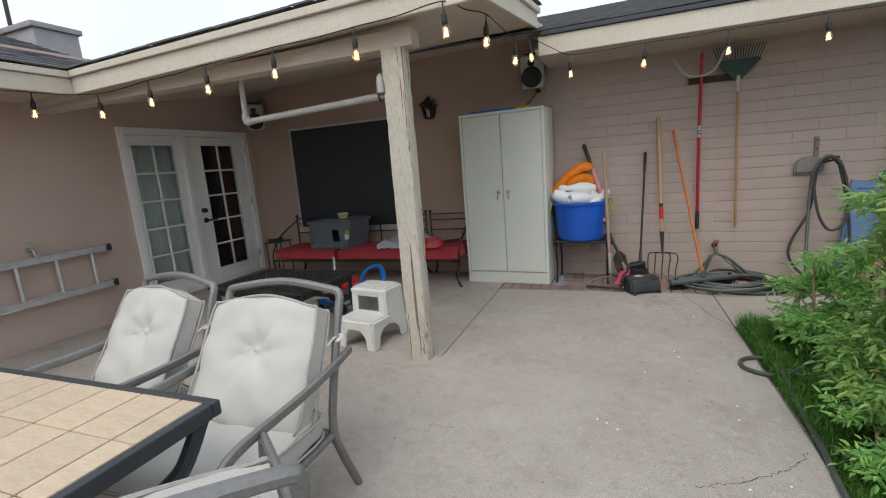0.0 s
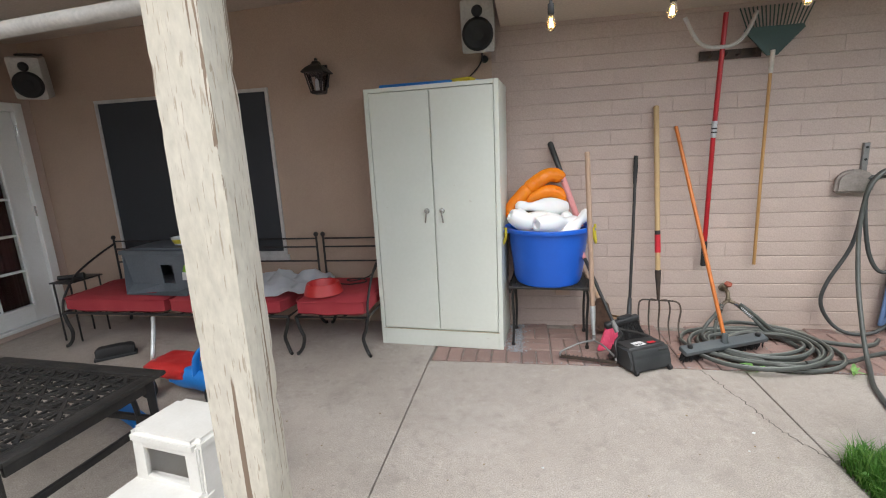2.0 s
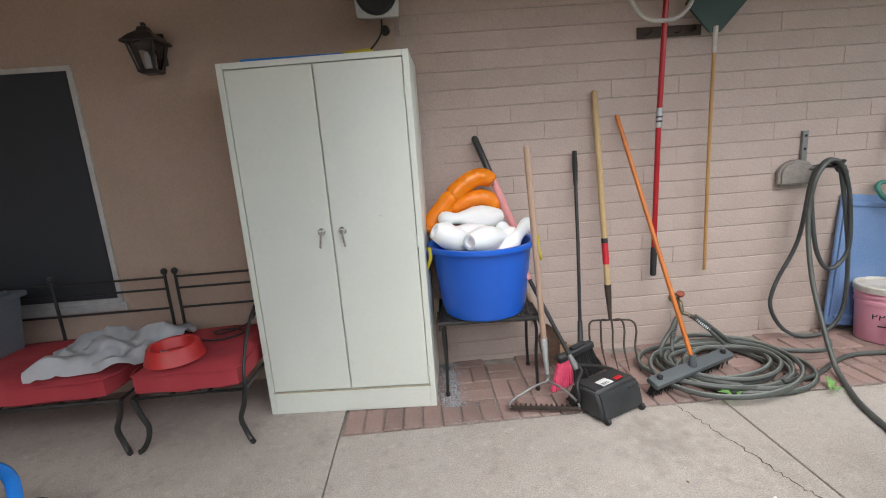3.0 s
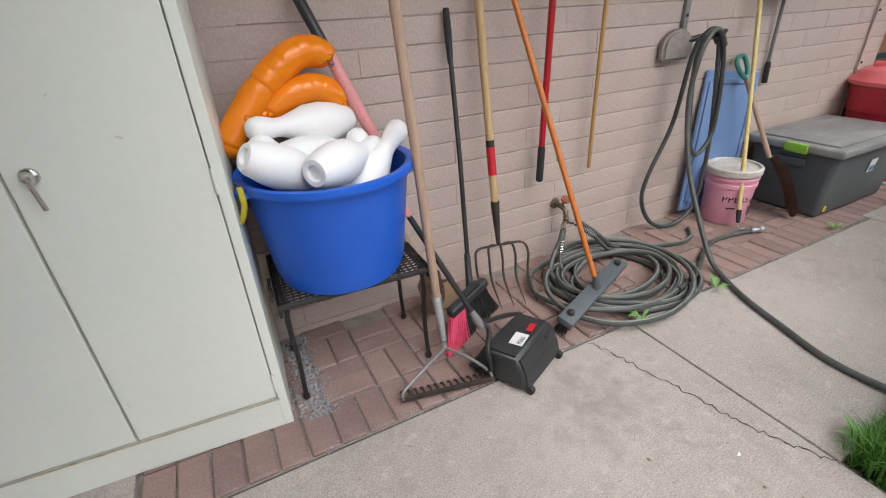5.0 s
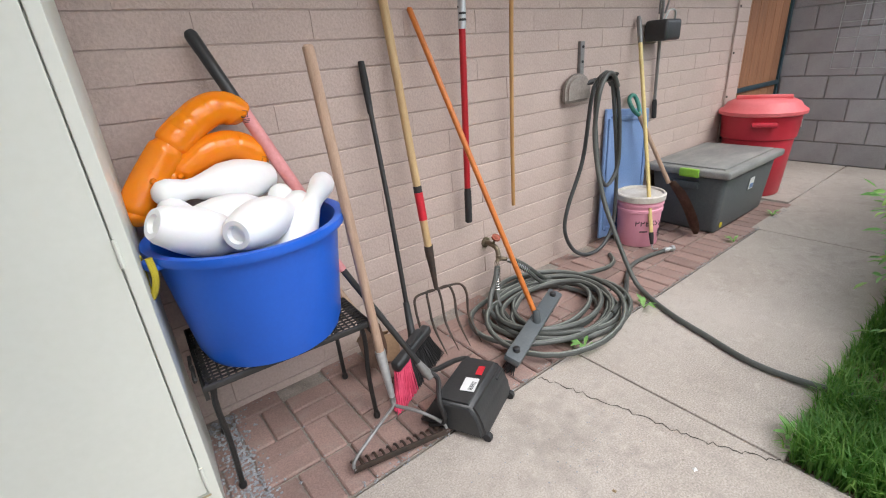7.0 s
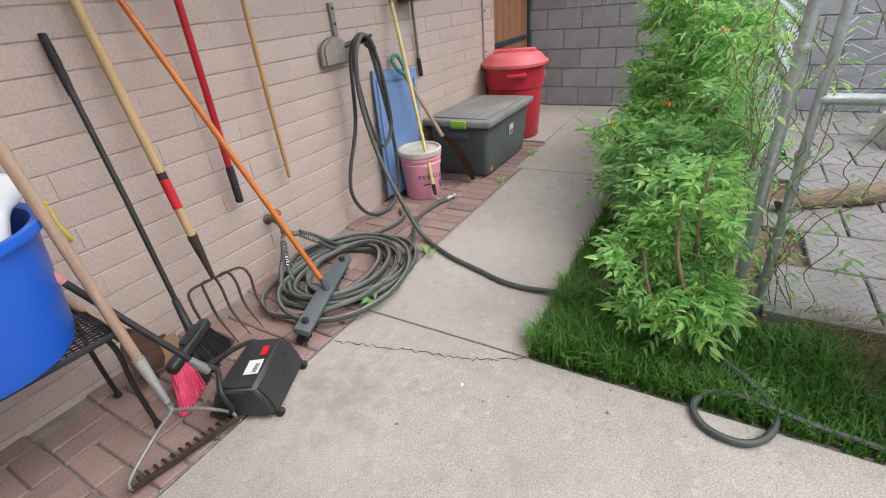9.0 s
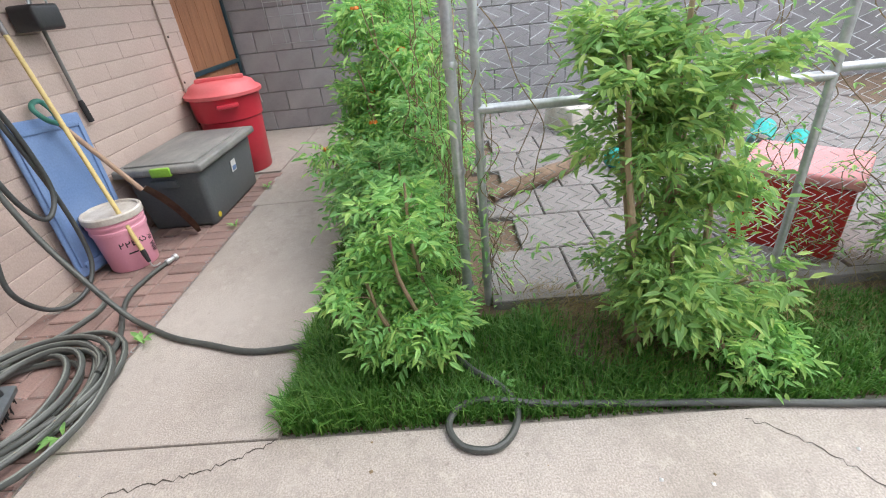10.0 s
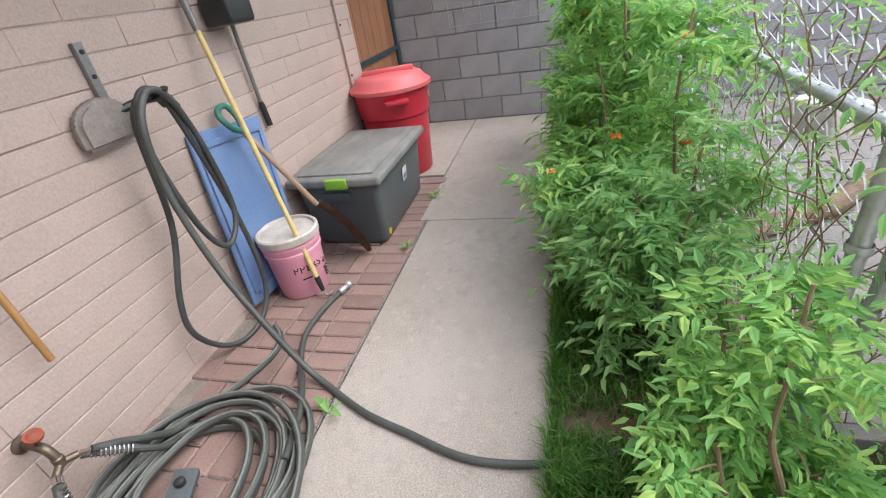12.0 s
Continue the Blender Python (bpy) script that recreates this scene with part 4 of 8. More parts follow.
def iron_seat(x0, x1, cushions, label, arm_at):
    """A low wrought-iron settee: frame, curled legs, back rails with balls, red cushions lie on it."""
    s = thing("iron_bench", pose(0, 0, 0), label, "bench")
    yf, yb, zs = 4.27, 4.84, 0.285
    bm = B()
    tube(bm, smooth_path([(x0, yf, zs), (x1, yf, zs), (x1, yb, zs), (x0, yb, zs)], 1, True), 0.011, 8, closed=True)
    k = max(2, int((x1 - x0) / 0.14))
    part("seat_frame", bm, M_black, s)
    for i in range(1, k):
        x = x0 + (x1 - x0) * i / k
        bm = B()
        box(bm, (x, (yf + yb) / 2, zs), (0.02, yb - yf, 0.005))
        part("slat", bm, M_black, s, smooth=False)
    for x, sg in ((x0, 1), (x1, -1)):
        for y, dy in ((yf, -1), (yb, 1)):
            bm = B()
            tube(bm, smooth_path([(x, y, zs), (x + sg * 0.02, y, 0.20), (x + sg * 0.045, y + dy * 0.0, 0.13), (x + sg * 0.03, y, 0.06), (x + sg * 0.005, y + dy * 0.015, 0.018), (x - sg * 0.01, y + dy * 0.03, 0.013)], 5), [0.013] * 26, 8)
            part("leg", bm, M_black, s)
        if sg != arm_at:
            continue
        bm = B()
        tube(bm, smooth_path([(x, yf, zs), (x, yf + 0.03, 0.40), (x, yf + 0.16, 0.55), (x, yf + 0.38, 0.66), (x, yb, 0.73)], 6), 0.009, 8)
        part("arm", bm, M_black, s)
    for z in (0.56, 0.68, 0.75):
        bm = B()
        tube(bm, [(x0, yb, z), (x1, yb, z)], 0.007, 8)
        part("back_rail", bm, M_black, s)
    m = max(1, round((x1 - x0) / 0.62))
    for i in range(m + 1):
        x = x0 + (x1 - x0) * i / m
        bm = B()
        tube(bm, [(x, yb, zs), (x, yb, 0.775)], 0.009, 8)
        lathe(bm, [(0, 0.765), (0.014, 0.77), (0.02, 0.785), (0.014, 0.80), (0, 0.806)], 12, pose(x, yb, 0))
        part("back_post", bm, M_black, s)
    for i, (a, b) in enumerate(cushions):
        q = thing("seat_cushion", pose((a + b) / 2, (yf + yb) / 2 - 0.01, 0.36), "faded red cloth seat cushion on the iron bench", "cushion", "red bench cushions")
        bm = B()
        pillow(bm, (0, 0, 0), (b - a, yb - yf + 0.02, 0.145), n=18, puff=0.62, wob=0.012, seed=i * 3.1 + x0)
        part("cover", bm, M_red_cloth, q)
        bm = B()
        w2, d2 = (b - a) / 2 * 0.955, (yb - yf + 0.02) / 2 * 0.955
        tube(bm, smooth_path([(-w2, -d2, 0.045), (0, -d2 * 1.045, 0.045), (w2, -d2, 0.045), (w2 * 1.03, 0, 0.045), (w2, d2, 0.045), (-w2, d2, 0.045), (-w2 * 1.03, 0, 0.045)], 5, True), 0.005, 6, closed=True)
        part("piping", bm, M_red_cloth, q)
    return s


iron_seat(-3.20, -1.26, [(-3.17, -2.24), (-2.23, -1.29)], "long low black wrought-iron bench with curled legs", 1)
iron_seat(-1.20, -0.66, [(-1.19, -0.67)], "black wrought-iron seat beside the steel cabinet", -1)
arm_tbl = thing("side_shelf", pose(-3.28, 4.5, 0), "small black metal side shelf with tools on it", "side table")
bm = B()
box(bm, (0, 0, 0.50), (0.20, 0.30, 0.012), bev=0.004)
part("top", bm, M_black, arm_tbl)
for x, y in ((-0.08, -0.13), (0.08, -0.13), (-0.08, 0.13), (0.08, 0.13)):
    bm = B()
    tube(bm, [(x, y, 0), (x, y, 0.5)], 0.007, 8)
    part("leg", bm, M_black, arm_tbl)
torch = thing("hand_torch", pose(-3.27, 4.45, 0.532, 0, 90, 30), "black and silver hand torch on the side shelf", "torch")
bm = B()
lathe(bm, [(0, -0.09), (0.018, -0.09), (0.018, 0.03), (0.028, 0.06), (0.028, 0.09), (0, 0.09)], 14)
part("body", bm, M_blackplastic, torch)


def litter_box():
    t = thing("litter_box", pose(-2.33, 4.56, 0.435, 0, 0, -3), "slate-grey covered plastic litter tub with a cut-out entrance", "litter box")
    w, d, h = 0.31, 0.20, 0.30
    bm = B()
    # tapered tub with a real entrance hole in the front wall
    def ring(z, k):
        return [(-w * k, -d * k, z), (w * k, -d * k, z), (w * k, d * k, z), (-w * k, d * k, z)]
    lo, hi = [bm.verts.new(p) for p in ring(0, 0.90)], [bm.verts.new(p) for p in ring(h, 1.0)]
    bm.faces.new(lo[::-1])
    for i in (1, 2, 3):
        bm.faces.new((lo[i], lo[(i + 1) % 4], hi[(i + 1) % 4], hi[i]))
    def fp(u, v):
        k = 0.90 + 0.10 * v
        return bm.verts.new((w * k * (2 * u - 1), -d * k, h * v))
    us, vv = (0, 0.52, 0.70, 1), (0, 0.22, 0.72, 1)
    g = [[fp(u, v) for v in vv] for u in us]
    for i in range(3):
        for j in range(3):
            if (i, j) != (1, 1):
                bm.faces.new((g[i][j], g[i + 1][j], g[i + 1][j + 1], g[i][j + 1]))
    bmesh.ops.remove_doubles(bm, verts=bm.verts, dist=0.0005)
    bmesh.ops.solidify(bm, geom=list(bm.faces), thickness=0.006)
    part("tub", bm, M_litter, t, smooth=False)
    bm = B()
    box(bm, (0, 0, h + 0.012), (2 * w + 0.05, 2 * d + 0.05, 0.035), bev=0.012)
    box(bm, (0, 0, h + 0.036), (2 * w - 0.06, 2 * d - 0.06, 0.016), bev=0.006)
    part("lid", bm, M_litter, t)
    bm = B()
    box(bm, (0.235, -d * 0.97 - 0.003, 0.13), (0.07, 0.002, 0.06), (-6, 0, 0))
    part("label", bm, M_paper, t, "white paper label", smooth=False)
    bm = B()
    box(bm, (0.245, -d * 0.98 - 0.004, 0.185), (0.05, 0.002, 0.05), (-6, 20, 0))
    part("sticker", bm, M_lime, t, "green sticker", smooth=False)
    bm = B()
    box(bm, (0, 0, 0.03), (0.5, 0.3, 0.05), bev=0.01)
    part("litter", bm, M_gravel, t)
    b = thing("food_tub", pose(-2.24, 4.52, 0.435 + h + 0.0455), "small white and yellow food tub on the litter box", "tub")
    bm = B()
    lathe(bm, [(0, 0), (0.05, 0), (0.068, 0.055), (0.072, 0.06), (0.066, 0.06), (0.05, 0.008), (0, 0.008)], 24)
    part("bowl", bm, M_paper, b)
    bm = B()
    lathe(bm, [(0.0545, 0.012), (0.0665, 0.045)], 24)
    part("band", bm, M_yellowrope, b, "yellow printed band")


litter_box()


def red_bowl_and_bag():
    b = thing("pet_bowl", pose(-1.01, 4.36, 0.445), "red plastic pet bowl on the red cushion", "bowl")
    bm = B()
    lathe(bm, [(0, 0.02), (0.085, 0.02), (0.10, 0.07), (0.112, 0.075), (0.118, 0.068), (0.14, 0.0), (0.13, 0.0), (0, 0.004)], 32)
    part("shell", bm, M_redtoy, b)
    bm = B()
    n = 26
    g = [[None] * (n + 1) for _ in range(n + 1)]
    for i in range(n + 1):
        for j in range(n + 1):
            u, v = i / n * 2 - 1, j / n * 2 - 1
            k = 1 + 0.25 * noise.noise((u * 1.5, v * 1.5, 7.0))
            z = 0.055 + 0.055 * noise.noise((u * 1.9, v * 1.9, 2.0)) + 0.03 * noise.noise((u * 5, v * 5, 1.0)) - 0.05 * max(abs(u), abs(v)) ** 4
            g[i][j] = bm.verts.new((u * 0.25 * k, v * 0.15 * k, max(z, 0.004)))
    for i in range(n):
        for j in range(n):
            bm.faces.new((g[i][j], g[i + 1][j], g[i + 1][j + 1], g[i][j + 1]))
    bmesh.ops.solidify(bm, geom=list(bm.faces), thickness=0.002)
    p = thing("plastic_bag", pose(-1.38, 4.52, 0.432, 0, 0, 14) @ Matrix.Diagonal((1.2, 1.6, 1.3, 1)), "crumpled white plastic bag on the red cushion", "bag")
    part("film", bm, M_plasticbag, p)
    c = thing("loose_cable", pose(-0.86, 4.60, 0.452), "black cable looped on the red cushion", "cable")
    bm = B()
    tube(bm, smooth_path([(-0.13, -0.05, 0), (0.0, -0.08, 0.004), (0.09, 0.0, 0.002), (0.02, 0.08, 0.003), (-0.08, 0.05, 0.004), (-0.02, 0.0, 0.006), (0.1, 0.1, 0.03), (0.14, 0.20, 0.15), (0.15, 0.22, 0.3)], 6), 0.005, 6)
    part("wire", bm, M_rubber, c)


red_bowl_and_bag()


def lattice_table():
    t = thing("patio_coffee_table", pose(-1.765, 2.785, 0, 0, 0, -4), "low black cast-metal table with a pierced lattice top", "table")
    L2, W2, z = 0.51, 0.36, 0.452
    bm = B()
    for a, s in (((0, -W2 + 0.03, z), (2 * L2, 0.06, 0.02)), ((0, W2 - 0.03, z), (2 * L2, 0.06, 0.02)), ((-L2 + 0.03, 0, z), (0.06, 2 * W2 - 0.12, 0.02)), ((L2 - 0.03, 0, z), (0.06, 2 * W2 - 0.12, 0.02))):
        box(bm, a, s, bev=0.006)
    part("rim", bm, M_black, t)
    bm = B()
    p = 0.072
    nx, ny = int((2 * L2 - 0.12) / p), int((2 * W2 - 0.12) / p)
    ox, oy = -nx * p / 2, -ny * p / 2
    for i in range(nx + 1):
        box(bm, (ox + i * p, 0, z - 0.002), (0.011, 2 * W2 - 0.11, 0.010))
    for j in range(ny + 1):
        box(bm, (0, oy + j * p, z - 0.0005), (2 * L2 - 0.11, 0.011, 0.010))
    for i in range(nx):
        for j in range(ny):
            r = 45 if (i + j) % 2 else -45
            box(bm, (ox + (i + 0.5) * p, oy + (j + 0.5) * p, z + 0.001), (0.080, 0.015, 0.009), (0, 0, r))
            box(bm, (ox + (i + 0.5) * p, oy + (j + 0.5) * p, z - 0.001), (0.034, 0.010, 0.007), (0, 0, -r))
    part("lattice", bm, M_black, t, smooth=False)
    bm = B()
    for a, s in (((0, -W2 + 0.05, z - 0.045), (2 * L2 - 0.16, 0.018, 0.05)), ((0, W2 - 0.05, z - 0.045), (2 * L2 - 0.16, 0.018, 0.05)), ((-L2 + 0.05, 0, z - 0.045), (0.018, 2 * W2 - 0.16, 0.05)), ((L2 - 0.05, 0, z - 0.045), (0.018, 2 * W2 - 0.16, 0.05))):
        box(bm, a, s, bev=0.004)
    part("apron", bm, M_black, t)
    for sx in (-1, 1):
        for sy in (-1, 1):
            bm = B()
            tube(bm, smooth_path([(sx * (L2 - 0.05), sy * (W2 - 0.05), z - 0.01), (sx * (L2 - 0.052), sy * (W2 - 0.052), 0.28), (sx * (L2 - 0.045), sy * (W2 - 0.045), 0.12), (sx * (L2 - 0.03), sy * (W2 - 0.03), 0.02), (sx * (L2 - 0.025), sy * (W2 - 0.025), 0.0)], 6),
                 [0.026 - 0.011 * i / 24 for i in range(25)], 4)
            lg = part("leg", bm, M_black, t, smooth=False)
            bm = B()
            tube(bm, smooth_path([(sx * (L2 - 0.21), sy * (W2 - 0.055), z - 0.03), (sx * (L2 - 0.165), sy * (W2 - 0.055), 0.33), (sx * (L2 - 0.15), sy * (W2 - 0.055), 0.22), (sx * (L2 - 0.18), sy * (W2 - 0.05), 0.10), (sx * (L2 - 0.12), sy * (W2 - 0.045), 0.035), (sx * (L2 - 0.05), sy * (W2 - 0.04), 0.03)], 6), 0.012, 8)
            part("bowed_bar", bm, M_black, lg)
    for sy in (-1, 1):
        bm = B()
        box(bm, (0, sy * (W2 - 0.055), 0.235), (2 * L2 - 0.13, 0.022, 0.03), bev=0.005)
        part("stretcher", bm, M_black, t)
    for sx in (-1, 1):
        bm = B()
        box(bm, (sx * (L2 - 0.055), 0, 0.235), (0.022, 2 * W2 - 0.13, 0.03), bev=0.005)
        part("stretcher", bm, M_black, t)


lattice_table()


def step_stool():
    t = thing("step_stool", pose(-0.885, 2.715, 0, 0, 0, -9), "white moulded plastic two-step stool", "stool")
    # stepped side walls leaning inwards, two rounded treads, an open riser, and arches between the feet
    def lean(bm, k=0.14):
        for q in bm.verts:
            q.co.x *= 1.0 + k * (0.42 - q.co.z)
            q.co.y += 0.05 * (q.co.z - 0.2) * (1 if q.co.y < 0 else -1) * 0.5
    def rounded(bm, r=0.008):
        bmesh.ops.recalc_face_normals(bm, faces=bm.faces)
        bmesh.ops.bevel(bm, geom=list(bm.edges), offset=r, segments=2, affect="EDGES")
        lean(bm)
        return bm
    def tread(c, q):
        bm = B()
        box(bm, c, q)
        bmesh.ops.bevel(bm, geom=[e for e in bm.edges if abs(e.verts[0].co.z - e.verts[1].co.z) > 0.01], offset=0.022, segments=4, affect="EDGES")
        bmesh.ops.bevel(bm, geom=[e for e in bm.edges if e.verts[0].co.z > c[2] and e.verts[1].co.z > c[2]], offset=0.014, segments=3, affect="EDGES")
        lean(bm)
        return bm
    part("upper_tread", tread((0, 0.085, 0.412), (0.345, 0.265, 0.036)), M_stool, t)
    part("lower_tread", tread((0, -0.10, 0.212), (0.35, 0.25, 0.036)), M_stool, t)
    # riser round the opening, between the treads
    bm = B()
    for c, q in (((-0.128, -0.028, 0.312), (0.056, 0.022, 0.185)), ((0.128, -0.028, 0.312), (0.056, 0.022, 0.185)), ((0, -0.028, 0.385), (0.21, 0.022, 0.04)), ((0, -0.028, 0.236), (0.21, 0.022, 0.026))):
        box(bm, c, q, bev=0.008)
    lean(bm)
    part("riser", bm, M_stool, t)
    for sx in (-1, 1):
        bm = B()
        v = prism(bm, [(0.205, 0.405), (-0.03, 0.405), (-0.035, 0.225), (-0.205, 0.222), (-0.225, 0.0), (-0.145, 0.0), (-0.13, 0.09), (-0.09, 0.135), (-0.02, 0.15), (0.06, 0.135), (0.115, 0.09), (0.135, 0.0), (0.215, 0.0)], 0.02)
        bmesh.ops.transform(bm, matrix=Matrix.Translation((sx * 0.158 - 0.01, 0, 0)) @ Matrix(((0, 0, 1, 0), (1, 0, 0, 0), (0, 1, 0, 0), (0, 0, 0, 1))), verts=v)
        part("side_panel", rounded(bm), M_stool, t)
    for y, top in ((-0.212, 0.212), (0.202, 0.40)):
        bm = B()
        v = prism(bm, [(-0.165, 0.0), (-0.10, 0.0), (-0.09, 0.10), (-0.05, 0.15), (0.05, 0.15), (0.09, 0.10), (0.10, 0.0), (0.165, 0.0), (0.162, top), (-0.162, top)], 0.02, pose(0, y + 0.01, 0, 90))
        part("end_panel", rounded(bm), M_stool, t)


step_stool()


def trike():
    t = thing("ride_on_toy", pose(-1.50, 3.67, 0, 0, 0, -11), "red and blue plastic ride-on toy lying under the bench edge", "toy")
    bm = B()
    pillow(bm, (-0.22, 0, 0.17), (0.34, 0.24, 0.10), n=12, puff=0.45)
    part("seat", bm, M_redtoy, t, "red plastic seat")
    bm = B()
    pillow(bm, (0.05, 0, 0.14), (0.50, 0.22, 0.13), n=12, puff=0.45)
    part("body", bm, M_bluebright, t, "blue plastic body")
    bm = B()
    tube(bm, smooth_path([(0.02, -0.08, 0.16), (0.06, -0.09, 0.30), (0.12, -0.05, 0.37), (0.16, 0.05, 0.37), (0.16, 0.10, 0.28), (0.16, 0.09, 0.16)], 6), 0.026, 10, flat=0.6)
    part("grab_arch", bm, M_bluebright, t, "blue arched handle")
    bm = B()
    tube(bm, smooth_path([(-0.46, -0.03, 0.06), (-0.42, -0.02, 0.2), (-0.47, 0.05, 0.34), (-0.52, 0.1, 0.42)], 5), 0.014, 8)
    part("handlebar", bm, M_galv, t, "grey metal handlebar")
    for x, y, r in ((-0.34, -0.14, 0.075), (-0.34, 0.14, 0.075), (0.22, -0.13, 0.085), (0.22, 0.13, 0.085)):
        bm = B()
        lathe(bm, [(0, -0.02), (r - 0.012, -0.02), (r, -0.012), (r, 0.012), (r - 0.012, 0.02), (0, 0.02)], 24, pose(x, y, r, 90))
        part("wheel", bm, M_rubber, t)
    s = thing("toy_scooter", pose(-1.70, 3.32, 0.0, 0, 0, -20), "light blue child's scooter lying on the slab", "toy")
    bm = B()
    box(bm, (0, 0, 0.06), (0.36, 0.09, 0.03), (0, 8, 0), bev=0.012)
    part("deck", bm, M_bluebright, s, "light blue deck")
    bm = B()
    tube(bm, [(0.16, 0, 0.05), (0.34, 0.06, 0.14)], 0.014, 10)
    part("stem", bm, M_teal, s)
    for x in (-0.17, 0.19):
        bm = B()
        lathe(bm, [(0, -0.012), (0.04, -0.012), (0.05, 0), (0.04, 0.012), (0, 0.012)], 20, pose(x, 0, 0.05, 90))
        part("wheel", bm, M_rubber, s)
    sh = thing("old_shoe", pose(-2.62, 4.12, 0, 0, 0, 40), "dark worn shoe under the iron bench", "shoe")
    bm = B()
    pillow(bm, (0, 0, 0.05), (0.25, 0.09, 0.09), n=10, puff=0.5)
    part("upper", bm, M_rubber, sh)
    bm = B()
    box(bm, (0, 0, 0.012), (0.27, 0.095, 0.022), bev=0.008)
    part("sole", bm, M_blackplastic, sh)
    m = thing("door_mat", pose(-3.665, 2.81, 0.001, 0, 0, -6), "dark rubber boot tray lying by the door", "mat")
    bm = B()
    box(bm, (0, 0, 0.008), (0.35, 0.37, 0.014), bev=0.005)
    for c, q in (((-0.165, 0, 0.02), (0.02, 0.37, 0.03)), ((0.165, 0, 0.02), (0.02, 0.37, 0.03)), ((0, -0.175, 0.02), (0.31, 0.02, 0.03)), ((0, 0.175, 0.02), (0.31, 0.02, 0.03)), ((0, 0.0, 0.022), (0.31, 0.05, 0.034))):
        box(bm, c, q, bev=0.006)
    part("pad", bm, M_rubber, m)


trike()


def ladder():
    t = thing("aluminium_ladder", pose(DOOR_X + 0.07, 0.515, -0.015), "aluminium extension ladder hung flat along the wall", "ladder")
    for z in (0.435, 0.795):
        bm = B()
        box(bm, (0, 0, z), (0.03, 4.35, 0.062), bev=0.004)
        box(bm, (0.016, 0, z + 0.027), (0.02, 4.35, 0.008), bev=0.002)
        box(bm, (0.016, 0, z - 0.027), (0.02, 4.35, 0.008), bev=0.002)
        part("rail", bm, M_alu, t, smooth=False)
        bm = B()
        box(bm, (0.0, 2.19, z), (0.05, 0.05, 0.072), bev=0.01)
        part("end_cap", bm, M_blackplastic, t)
    for i in range(14):
        y = 2.03 - i * 0.305
        bm = B()
        tube(bm, [(0, y, 0.43), (0, y, 0.80)], 0.018, 10)
        part("rung", bm, M_alu, t)
    for y in (1.6, -0.4):
        bm = B()
        box(bm, (-0.04, y, 0.84), (0.06, 0.03, 0.04), bev=0.004)
        part("wall_hook", bm, M_galv, t)
    f = thing("wall_tap", pose(DOOR_X, 2.08, 0.88), "old outdoor tap on the wall above the ladder", "tap")
    bm = B()
    tube(bm, smooth_path([(0, 0, 0), (0.06, 0, 0), (0.09, 0, -0.01), (0.095, 0, -0.05)], 4), 0.013, 10)
    part("spout", bm, M_galv, f)
    bm = B()
    tube(bm, [(0.06, 0, 0), (0.06, 0, 0.06)], 0.009, 8)
    box(bm, (0.06, 0, 0.065), (0.02, 0.06, 0.012), bev=0.004)
    part("valve", bm, M_pipe, f)


ladder()

